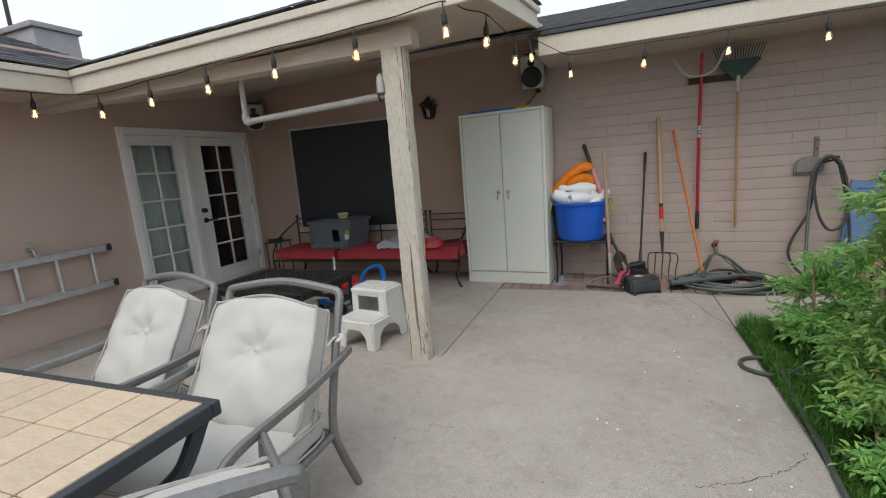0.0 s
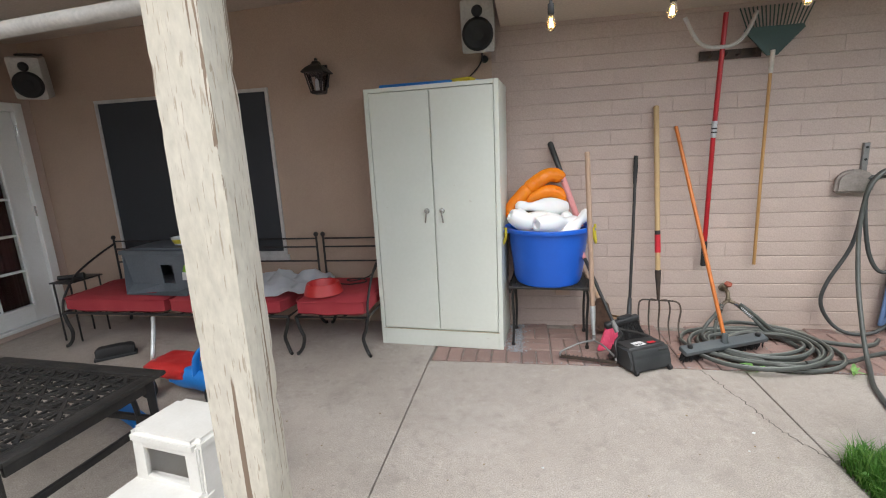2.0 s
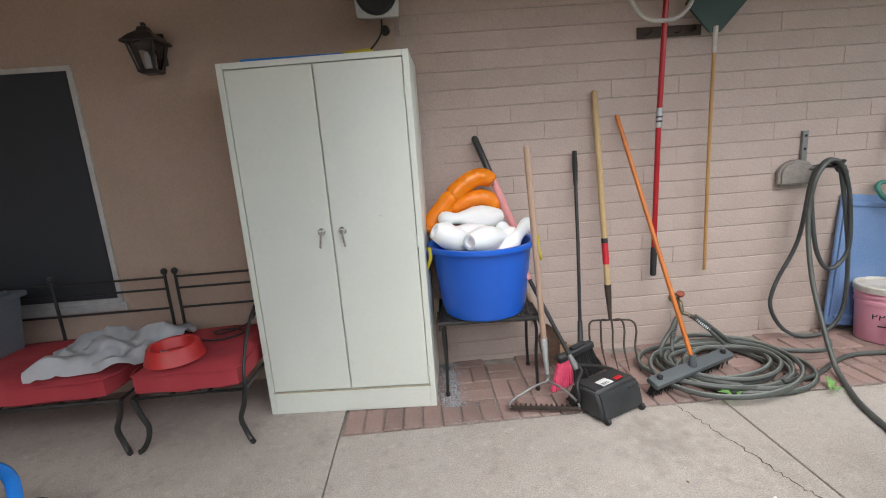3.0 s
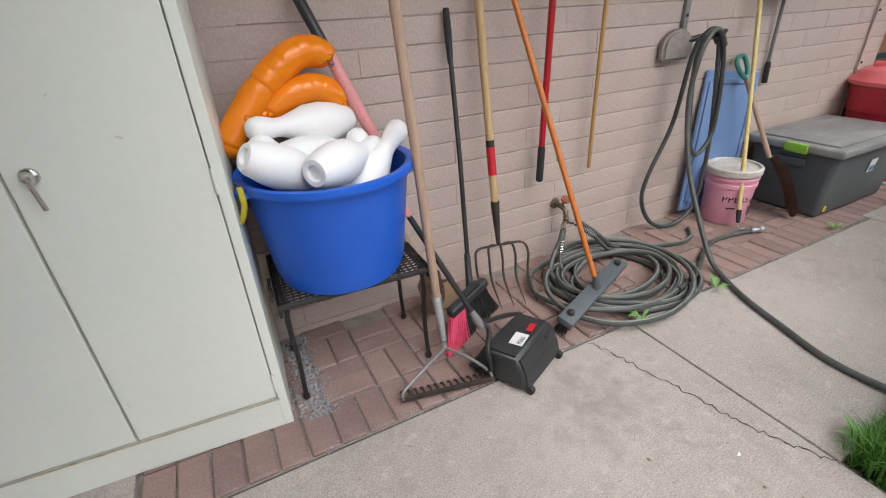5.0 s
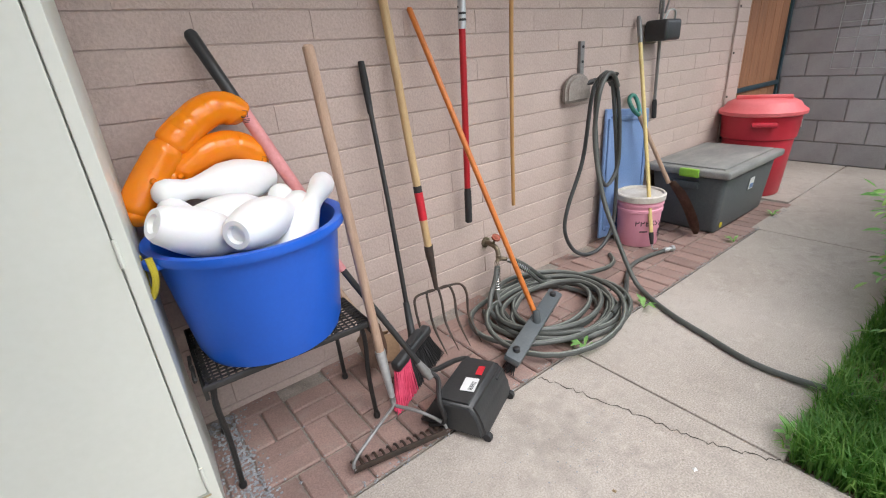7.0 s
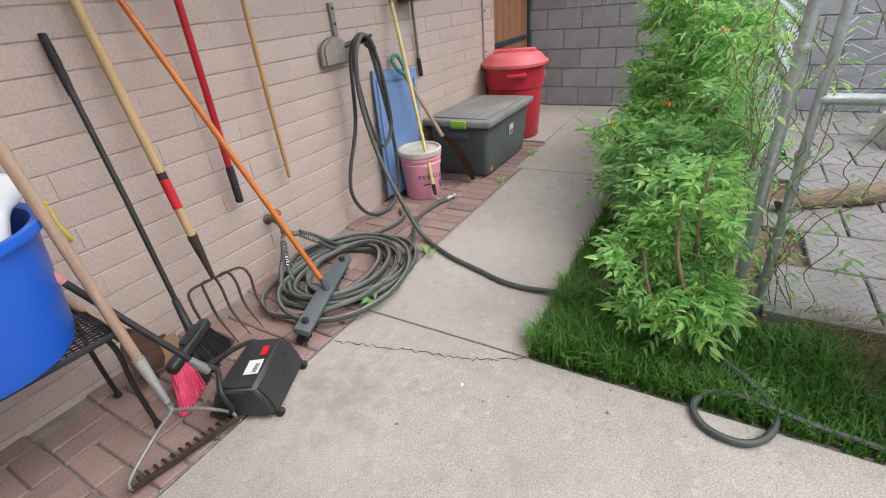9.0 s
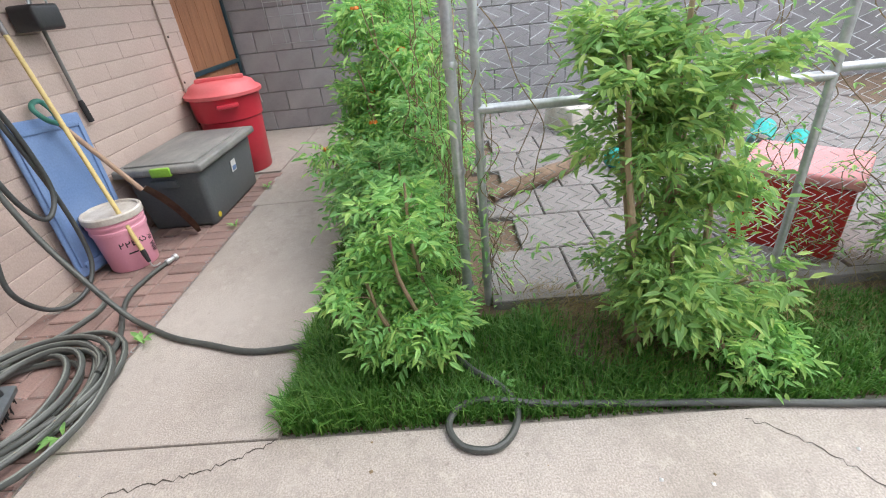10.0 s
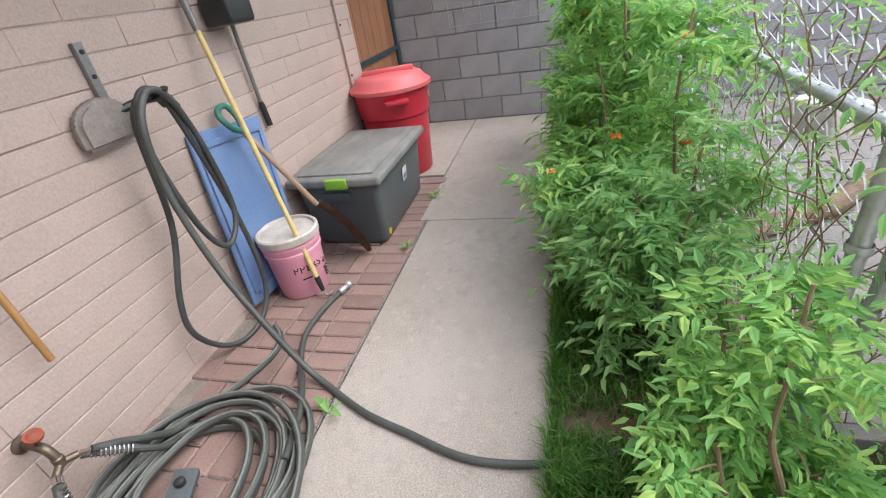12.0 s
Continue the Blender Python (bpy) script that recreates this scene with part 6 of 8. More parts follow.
def garden_fork():
    t = thing("garden_fork", pose(0, 0, 0), "long-handled five-tine garden fork leaning on the wall", "fork")
    top, low = V(1.337, 4.92, 1.63), V(1.368, 4.79, 0.47)
    sh = V(1.374, 4.765, 0.267)
    bm = B()
    tube(bm, [top + V(0, 0, 0.008), top, top.lerp(low, 0.35), low], [0.012, 0.0185, 0.018, 0.0175], 12)
    part("handle", bm, M_handle_wood, t, "pale varnished wood handle")
    bm = B()
    a, b = top.lerp(low, 0.765), top.lerp(low, 0.875)
    tube(bm, [a, b], 0.0195, 14)
    lb = part("label_sleeve", bm, M_redlabel, t, "red printed label sleeve")
    bm = B()
    tube(bm, [a + (top - low).normalized() * 0.03, a], 0.0192, 14)
    part("black_band", bm, M_rubber, lb)
    bm = B()
    tube(bm, [low + V(0, 0, 0.02), low, low.lerp(sh, 0.6), sh], [0.021, 0.021, 0.014, 0.010], 12)
    part("ferrule", bm, M_darkiron, t)
    d = V(1.0, -0.18, 0).normalized()
    for i, u in enumerate((-1, -0.5, 0, 0.5, 1)):
        e = sh + d * (u * 0.125) + V(-0.02, -0.17, -0.255)
        e.z = 0.012
        pts = [sh + d * (u * 0.02), sh + d * (u * 0.115) + V(0, -0.012, 0.012 - 0.012 * abs(u)), sh + d * (u * 0.138) + V(0, -0.035, -0.05), (sh + d * (u * 0.134)).lerp(e, 0.6) + V(0, 0.03, 0), e]
        bm = B()
        tube(bm, smooth_path(pts, 6), [0.0062] * 20 + [0.0052, 0.0045, 0.0036, 0.0028, 0.002], 8)
        part("tine", bm, M_darkiron, t)


garden_fork()


def push_broom():
    t = thing("push_broom", pose(0, 0, 0), "push broom with an orange pole resting on the hose coil", "broom")
    top, low = V(1.475, 4.925, 1.487), V(1.685, 4.415, 0.14)
    bm = B()
    tube(bm, [top + V(0, 0, 0.006), top, top.lerp(low, 0.5), low], [0.008, 0.0125, 0.0128, 0.0125], 12)
    part("pole", bm, M_orange_pole, t)
    A, C = V(1.40, 4.30, 0.085), V(1.975, 4.535, 0.10)
    d = C - A
    yaw, pit = math.degrees(math.atan2(d.y, d.x)), math.degrees(math.asin(-d.z / d.length))
    mid = (A + C) / 2
    bm = B()
    box(bm, mid, (d.length, 0.075, 0.035), (18, pit, yaw), bev=0.012)
    h = part("head", bm, M_tote, t, "dusty dark grey plastic head")
    bm = B()
    tube(bm, [low + V(0, 0, 0.03), low + V(0, -0.01, -0.02), mid + V(0, 0, 0.015)], [0.017, 0.02, 0.028], 10)
    part("socket", bm, M_tote, t)
    for u in (0.09, 0.91):
        bm = B()
        lathe(bm, [(0.016, 0), (0.016, 0.018), (0.01, 0.022), (0, 0.022)], 12, Matrix.Translation(A.lerp(C, u) + V(0, -0.004, 0.016)))
        part("knob", bm, M_blackplastic, h)
    rnd = random.Random(8)
    bm = B()
    for i in range(420):
        p = A.lerp(C, rnd.uniform(0.01, 0.99)) + V(rnd.uniform(-0.01, 0.01), rnd.uniform(-0.012, 0.03), -0.014)
        q = p + V(rnd.uniform(-0.018, 0.006), rnd.uniform(0.0, 0.035), -rnd.uniform(0.055, 0.078))
        q.z = max(q.z, 0.004)
        tube(bm, [p, q], 0.0028, 4, caps=False)
    part("bristles", bm, M_rubber, t)


push_broom()


def lobby_dustpan():
    t = thing("lobby_dustpan", pose(0, 0, 0), "upright black lobby dustpan with a long handle", "dustpan")
    # bin lying with its mouth towards the wall
    M3 = Matrix.Translation((1.145, 4.275, 0.0)) @ pose(0, 0, 0, 0, 0, 25)
    w, d, h = 0.145, 0.125, 0.155
    bm = B()
    prof = [(-d, 0.012), (-d + 0.02, 0.10), (-d + 0.055, h), (d - 0.05, h * 0.93), (d, 0.04), (d + 0.03, 0.006)]
    A = [bm.verts.new((-w, y, z)) for y, z in prof]
    C = [bm.verts.new((w, y, z)) for y, z in prof]
    for i in range(3):
        bm.faces.new((A[i], A[i + 1], C[i + 1], C[i]))
    bm.faces.new((A[0], C[0], C[5], A[5]))
    bm.faces.new((A[0], A[5], A[4], A[3], A[2], A[1]))
    bm.faces.new((C[0], C[1], C[2], C[3], C[4], C[5]))
    bmesh.ops.recalc_face_normals(bm, faces=bm.faces)
    bmesh.ops.bevel(bm, geom=[e for e in bm.edges if not e.is_boundary], offset=0.016, segments=3, affect="EDGES")
    bmesh.ops.solidify(bm, geom=list(bm.faces), thickness=0.004)
    bmesh.ops.transform(bm, matrix=M3, verts=bm.verts)
    bn = part("pan", bm, M_blackplastic, t)
    for c, s, mm, nm, lb in (((-0.035, -0.02, h + 0.001), (0.075, 0.055, 0.002), M_paper, "paper_label", "white barcode label"), ((0.055, -0.025, h + 0.001), (0.052, 0.026, 0.002), M_redlabel, "red_badge", "red badge")):
        bm = B()
        box(bm, c, s, (-3, 0, 6))
        bmesh.ops.transform(bm, matrix=M3, verts=bm.verts)
        part(nm, bm, mm, bn, lb, smooth=False)
    bm = B()
    for i in range(9):
        box(bm, (-0.062 + i * 0.0055, -0.032, h + 0.0028), (0.0028 if i % 2 else 0.0015, 0.018, 0.001), (-3, 0, 6))
    bmesh.ops.transform(bm, matrix=M3, verts=bm.verts)
    part("printed_bars", bm, M_ink, bn, smooth=False)
    bm = B()
    box(bm, (0.095, -0.085, h * 0.80), (0.07, 0.012, 0.022), (35, 0, 0), bev=0.005)
    bmesh.ops.transform(bm, matrix=M3, verts=bm.verts)
    part("grip_recess", bm, M_rubber, bn)
    for x in (-0.12, 0.12):
        bm = B()
        lathe(bm, [(0, -0.01), (0.016, -0.01), (0.018, 0), (0.016, 0.01), (0, 0.01)], 14, M3 @ pose(x, -0.122, 0.018, 0, 90, 0))
        part("wheel", bm, M_rubber, bn)
    lo = M3 @ V(-0.095, 0.13, 0.215)
    hi = V(0.80, 4.55, 0.70)
    bm = B()
    tube(bm, [lo, hi], 0.0115, 10)
    hd = part("handle", bm, M_black, t)
    bm = B()
    tube(bm, [hi.lerp(lo, 0.12), hi, hi + (hi - lo).normalized() * 0.07], [0.014, 0.015, 0.013], 10)
    part("grip", bm, M_pinkish, hd, "faded pink grip")
    bm = B()
    tube(bm, [lo + (hi - lo).normalized() * 0.05, lo, lo - (hi - lo).normalized() * 0.03], [0.0125, 0.018, 0.016], 10)
    part("yoke_socket", bm, M_frame_grey, t, "grey plastic yoke socket")
    for pts in ([lo, lo + V(0.03, -0.03, -0.03), M3 @ V(-w - 0.006, 0.05, 0.15), M3 @ V(-w - 0.012, 0.03, 0.07), M3 @ V(-w - 0.004, 0.10, 0.02)], [lo, lo + V(0.05, 0.0, -0.015), M3 @ V(w * 0.45, 0.09, 0.165), M3 @ V(w + 0.006, 0.07, 0.12), M3 @ V(w + 0.004, 0.06, 0.06)]):
        bm = B()
        tube(bm, smooth_path(pts, 6), 0.010, 8)
        part("yoke", bm, M_black, t)


lobby_dustpan()


def short_shovel():
    t = thing("rusty_spade", pose(0, 0, 0), "old rusty spade leaning on the wall behind the tub", "spade")
    a, b, tip = V(0.80, 4.70, 0.62), V(0.945, 4.72, 0.30), V(0.99, 4.715, 0.06)
    bm = B()
    pole(bm, a, b, 0.016)
    part("handle", bm, M_grey_wood, t)
    bm = B()
    pole(bm, a + (a - b).normalized() * 0.12, a, 0.019)
    part("grip", bm, M_pinkish, t, "faded pink grip")
    bm = B()
    ax = (tip - b).normalized()
    si = V(1, 0.25, 0.25)
    si = (si - ax * si.dot(ax)).normalized()
    up = ax.cross(si)
    g = []
    for i in range(9):
        u = i / 8
        w = 0.016 + 0.05 * min(1, u * 4) * math.sqrt(max(0.03, 1 - max(0, (u - 0.6) / 0.4) ** 2))
        g.append([bm.verts.new(b + ax * (u * (tip - b).length) + si * (v * w) + up * (0.02 * v * v)) for v in (-1, -0.5, 0, 0.5, 1)])
    for A, C in zip(g, g[1:]):
        for j in range(4):
            bm.faces.new((A[j], C[j], C[j + 1], A[j + 1]))
    bmesh.ops.solidify(bm, geom=list(bm.faces), thickness=0.003)
    part("blade", bm, M_rustblade, t, "rusty brown blade")
    c = thing("cardboard_piece", pose(1.06, 4.80, 0.0, 0, 0, -10), "bent piece of brown cardboard behind the broom", "cardboard")
    bm = B()
    box(bm, (0.0, 0.0, 0.06), (0.17, 0.004, 0.125), (-38, 6, 0), bev=0.001, seg=1)
    box(bm, (-0.02, 0.055, 0.108), (0.15, 0.004, 0.05), (35, 6, 0), bev=0.001, seg=1)
    part("sheet", bm, M_cardboard, c, smooth=False)


short_shovel()


# ---- hung on the wall ----
def rack(x, z, w, label):
    t = thing("wall_rack", pose(x, WALL_Y - 0.001, z), label, "rack", "tool racks on the wall")
    bm = B()
    box(bm, (0, -0.006, 0), (w, 0.012, 0.06), bev=0.003)
    part("back_plate", bm, M_darkiron, t)
    for u in (-0.35, -0.1, 0.1, 0.35):
        bm = B()
        tube(bm, smooth_path([(u * w, -0.01, -0.01), (u * w, -0.06, -0.012), (u * w, -0.075, 0.012)], 4), 0.005, 8)
        part("prong", bm, M_darkiron, t)


rack(1.79, 1.94, 0.38, "narrow rusty steel tool rack")
rack(3.42, 1.95, 0.30, "narrow dark steel tool rack")


def red_tool():
    t = thing("red_pole_pruner", pose(0, 0, 0), "red pole tool with a white forked head hung on the wall", "garden tool")
    bm = B()
    pole(bm, (1.695, 4.80, 2.17), (1.69, 4.84, 1.50), 0.0155, 12)
    pole(bm, (1.689, 4.845, 1.40), (1.695, 4.875, 0.66), 0.0155, 12)
    part("pole", bm, M_red_pole, t)
    bm = B()
    pole(bm, (1.69, 4.84, 1.51), (1.689, 4.845, 1.40), 0.018, 12)
    jn = part("clamp", bm, M_galv, t, "steel clamp with dark printed rings")
    for z in (1.43, 1.455, 1.48):
        bm = B()
        tube(bm, [(1.69, 4.842, z), (1.69, 4.842, z + 0.009)], 0.0184, 12)
        part("ring", bm, M_ink, jn)
    bm = B()
    tube(bm, [(1.695, 4.874, 0.68), (1.695, 4.874, 0.66), (1.697, 4.88, 0.50), (1.697, 4.88, 0.495)], [0.0155, 0.0185, 0.0185, 0.014], 12)
    part("grip", bm, M_rubber, t, "black rubber grip")
    bm = B()
    tube(bm, smooth_path([(1.45, 4.79, 2.16), (1.52, 4.79, 2.03), (1.59, 4.79, 1.975), (1.68, 4.79, 1.965), (1.76, 4.79, 1.98), (1.82, 4.79, 2.04), (1.87, 4.79, 2.16)], 5), 0.012, 10)
    part("forked_head", bm, M_speaker, t, "white painted forked head")


red_tool()


def leaf_rake():
    t = thing("leaf_rake", pose(0, 0, 0), "green fan leaf rake hung head-up on the wall", "rake")
    bm = B()
    tube(bm, smooth_path([(2.0, 4.84, 1.80), (2.01, 4.86, 1.4), (2.025, 4.88, 0.9), (2.033, 4.885, 0.503)], 4), 0.0105, 10)
    part("handle", bm, M_tan_pole, t)
    bm = B()
    pole(bm, (2.0, 4.835, 1.93), (2.0, 4.84, 1.79), 0.014)
    part("socket", bm, M_dirtywhite, t, "pale ferrule")
    bm = B()
    prism(bm, [(-0.03, 0), (0.03, 0), (0.175, 0.155), (0.165, 0.175), (-0.165, 0.175), (-0.175, 0.155)], 0.012, pose(2.0, 4.85, 1.90, 90, 0, 0))
    hd = part("head", bm, M_leafrake, t, smooth=False)
    for i in range(18):
        u = i / 17 * 2 - 1
        bm = B()
        box(bm, (2.0 + u * 0.185, 4.84, 2.13), (0.007, 0.004, 0.14), (0, u * 22, 0))
        part("tine", bm, M_leafrake, hd, smooth=False)


leaf_rake()


def hose_hanger():
    t = thing("hose_hanger", pose(2.665, WALL_Y, 1.0), "wall bracket with a weathered grey disc for the hose", "hanger")
    bm = B()
    box(bm, (0.0, -0.012, 0.20), (0.035, 0.022, 0.24), bev=0.003)
    part("bar", bm, M_frame_grey, t)
    for z in (0.13, 0.21, 0.29):
        bm = B()
        lathe(bm, [(0.008, 0), (0.008, 0.004), (0, 0.005)], 10, pose(0, -0.023, z, 90))
        part("screw", bm, M_rubber, t)
    bm = B()
    prism(bm, [(-0.115, -0.045)] + [(0.115 * math.cos(a), 0.03 + 0.085 * math.sin(a)) for a in [math.pi - i * math.pi / 14 for i in range(15)]] + [(0.115, -0.045)], 0.05, pose(-0.055, -0.004, 0.035, 90, 0, 0))
    bmesh.ops.bevel(bm, geom=list(bm.edges), offset=0.016, segments=3, affect="EDGES")
    part("disc", bm, M_disc, t, "weathered grey half-round plate", smooth=False)
    bm = B()
    tube(bm, smooth_path([(0.07, -0.02, 0.09), (0.09, -0.10, 0.10), (0.10, -0.16, 0.105), (0.10, -0.19, 0.135)], 5), 0.018, 10, flat=0.6)
    tube(bm, [(-0.02, -0.03, 0.08), (0.09, -0.06, 0.10)], 0.016, 8)
    part("hook", bm, M_blackplastic, t)


hose_hanger()


def hanging_hose():
    t = thing("hanging_hose", pose(0, 0, 0), "dark garden hose looped over the wall hook, trailing to the grass", "hose")
    # loops hung on the hook
    bm = B()
    tube(bm, smooth_path([(2.79, 4.81, 1.07), (2.74, 4.82, 1.13), (2.68, 4.83, 1.10), (2.646, 4.84, 1.005), (2.616, 4.86, 0.652), (2.50, 4.87, 0.374), (2.479, 4.87, 0.216), (2.562, 4.86, 0.067), (2.664, 4.82, 0.016), (2.807, 4.80, 0.05), (2.904, 4.80, 0.198), (2.896, 4.80, 0.558), (2.813, 4.80, 0.989), (2.765, 4.80, 1.12), (2.70, 4.80, 1.14), (2.64, 4.79, 1.08), (2.605, 4.78, 0.943), (2.667, 4.78, 0.605), (2.766, 4.78, 0.471), (2.875, 4.78, 0.589), (2.85, 4.78, 0.9), (2.79, 4.78, 1.10)], 8), 0.0125, 10)
    part("upper_loop", bm, M_hosedark, t)
    bm = B()
    tube(bm, smooth_path([(2.80, 4.77, 1.06), (2.745, 4.77, 1.13), (2.67, 4.765, 1.13), (2.60, 4.76, 1.02), (2.577, 4.755, 0.79), (2.546, 4.66, 0.478), (2.50, 4.50, 0.22), (2.47, 4.38, 0.06), (2.43, 4.28, 0.015), (2.32, 4.08, 0.014), (2.25, 3.88, 0.014), (2.19, 3.70, 0.014), (2.18, 3.55, 0.016), (2.20, 3.36, 0.03), (2.26, 3.2, 0.03)], 8), 0.0135, 10)
    part("trailing_end", bm, M_hose, t)


hanging_hose()


def hose_coil():
    t = thing("coiled_hose", pose(0, 0, 0), "grey-green garden hose coiled on the bricks, joined to the tap", "hose")
    rnd = random.Random(12)
    c = V(1.94, 4.525, 0)
    pts = []
    turns, per = 9, 12
    for i in range(turns * per):
        k = i / per
        a = 2 * math.pi * k + 2.4
        r = 0.275 + 0.06 * math.sin(k * 2.3) + 0.025 * math.sin(k * 5.1 + a) + (0.03 if int(k) % 3 == 0 else 0.0)
        z = 0.016 + 0.0125 * (k % 4) + 0.008 * math.sin(a * 2 + k) * (k > 2)
        pts.append(c + V(r * 1.12 * math.cos(a) + 0.045 * math.sin(k * 1.7), r * 0.93 * math.sin(a) + 0.04 * math.cos(k * 2.9), max(z, 0.014)))
    # long loose turn out to the nozzle
    pts += [V(2.18, 4.80, 0.03), V(2.33, 4.70, 0.018), V(2.55, 4.62, 0.014), V(2.68, 4.64, 0.014), V(2.76, 4.72, 0.014)]
    bm = B()
    tube(bm, smooth_path(pts, 3), 0.0135, 9)
    cl = part("coil", bm, M_hose, t)
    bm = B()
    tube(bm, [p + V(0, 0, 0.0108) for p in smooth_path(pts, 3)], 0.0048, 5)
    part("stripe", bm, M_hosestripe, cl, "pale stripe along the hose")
    bm = B()
    tube(bm, smooth_path([(2.08, 4.26, 0.05), (2.28, 4.32, 0.028), (2.42, 4.39, 0.014), (2.56, 4.47, 0.014), (2.72, 4.53, 0.014), (2.90, 4.525, 0.014), (3.04, 4.495, 0.016)], 7), 0.0135, 9)
    part("free_end", bm, M_hose, t)
    bm = B()
    lathe(bm, [(0.013, 0), (0.017, 0.004), (0.018, 0.03), (0.014, 0.034), (0.013, 0.055), (0.02, 0.06), (0.02, 0.08), (0.012, 0.084), (0, 0.084)], 14, Matrix.Translation((3.03, 4.497, 0.019)) @ pose(0, 0, 0, 90, 0, 72))
    part("end_fitting", bm, M_galv, t, "grey metal end fitting")
    # feed from the tap
    bm = B()
    tube(bm, smooth_path([(1.81, 4.80, 0.225), (1.77, 4.775, 0.17), (1.70, 4.74, 0.10), (1.65, 4.68, 0.05), (1.64, 4.54, 0.045), (1.70, 4.37, 0.05), (1.85, 4.26, 0.055)], 7), 0.0135, 9)
    part("feed", bm, M_hose, t)
    bm = B()
    tube(bm, smooth_path([(1.925, 4.79, 0.235), (1.985, 4.77, 0.19), (2.05, 4.75, 0.13), (2.12, 4.74, 0.07), (2.18, 4.73, 0.05)], 6), 0.0135, 9)
    part("feed", bm, M_hose, t)


hose_coil()


def garden_tap():
    t = thing("garden_tap", pose(1.868, WALL_Y, 0.312), "garden tap with a rusty red handle and a two-way splitter", "tap")
    bm = B()
    tube(bm, smooth_path([(0, 0, 0), (0, -0.05, 0), (0, -0.09, -0.012), (0, -0.105, -0.05)], 5), 0.014, 12)
    lathe(bm, [(0.03, 0), (0.03, 0.006), (0.014, 0.01)], 14, pose(0, -0.001, 0, 90))
    part("spout", bm, M_brass, t)
    bm = B()
    tube(bm, [(0, -0.06, 0.0), (0, -0.085, 0.045)], 0.008, 8)
    part("stem", bm, M_brass, t)
    bm = B()
    lathe(bm, [(0, 0.012), (0.010, 0.012), (0.018, 0.006), (0.025, 0.008), (0.025, -0.004), (0.015, -0.006), (0, -0.004)], 10, pose(0, -0.088, 0.048, 30))
    part("valve_wheel", bm, M_redvalve, t, "rusty red valve wheel")
    bm = B()
    lathe(bm, [(0.017, 0), (0.017, 0.03), (0.013, 0.034)], 12, pose(0, -0.105, -0.08))
    tube(bm, [(0, -0.105, -0.07), (-0.04, -0.125, -0.085)], 0.012, 10)
    tube(bm, [(0, -0.105, -0.07), (0.04, -0.125, -0.08)], 0.012, 10)
    part("splitter", bm, M_brass, t, "dull brass splitter")
    for sx in (-1, 1):
        bm = B()
        tube(bm, [(sx * 0.04, -0.13, -0.084), (sx * 0.058, -0.155, -0.09)], 0.015, 10)
        part("coupling", bm, M_chrome, t, "bright metal hose coupling")
    for A, C, tail in ((V(-0.055, -0.152, -0.09), V(-0.10, -0.19, -0.20), [(-0.05, -0.15, -0.088), (-0.10, -0.19, -0.20), (-0.125, -0.24, -0.27), (-0.16, -0.34, -0.293)]),
                       (V(0.055, -0.152, -0.09), V(0.12, -0.21, -0.155), [(0.05, -0.15, -0.088), (0.12, -0.21, -0.155), (0.20, -0.24, -0.24), (0.32, -0.22, -0.285)])):
        d = (C - A).normalized()
        u = d.cross(V(0, 0, 1)).normalized()
        w = d.cross(u)
        bm = B()
        tube(bm, smooth_path(tail, 6), 0.012, 8)
        ht = part("hose_tail", bm, M_hose, t)
        bm = B()
        tube(bm, [A.lerp(C, i / 72) + u * (0.0155 * math.cos(i * 0.785)) + w * (0.0155 * math.sin(i * 0.785)) for i in range(73)], 0.0032, 5)
        part("spring_guard", bm, M_chrome, ht, "bright coiled spring guard")
    e = thing("outlet_box", pose(0.715, WALL_Y - 0.018, 0.29), "small tan electrical cover on the block wall", "outlet")
    bm = B()
    box(bm, (0, 0, 0), (0.11, 0.035, 0.075), bev=0.006)
    part("cover", bm, M_stucco, e)
    e2 = thing("pipe_stub", pose(0.94, WALL_Y, 0.24), "short brass pipe stub in the block wall", "pipe")
    bm = B()
    tube(bm, [(0, 0, 0), (0, -0.04, 0)], 0.012, 10)
    part("stub", bm, M_brass, e2)


garden_tap()


def blue_lid():
    t = thing("blue_plastic_panel", pose(3.11, 4.875, 0.03, -4, 6, 0), "faded blue plastic panel standing against the wall", "panel")
    bm = B()
    box(bm, (0, 0, 0.43), (0.52, 0.022, 0.86), bev=0.035, seg=3)
    part("panel", bm, M_paleblue, t)
    bm = B()
    for a, s in (((-0.225, -0.015, 0.43), (0.03, 0.014, 0.74)), ((0.225, -0.015, 0.43), (0.03, 0.014, 0.74)), ((0, -0.015, 0.80), (0.42, 0.014, 0.03)), ((0, -0.015, 0.06), (0.42, 0.014, 0.03))):
        box(bm, a, s, bev=0.005)
    part("raised_rim", bm, M_paleblue, t)


blue_lid()


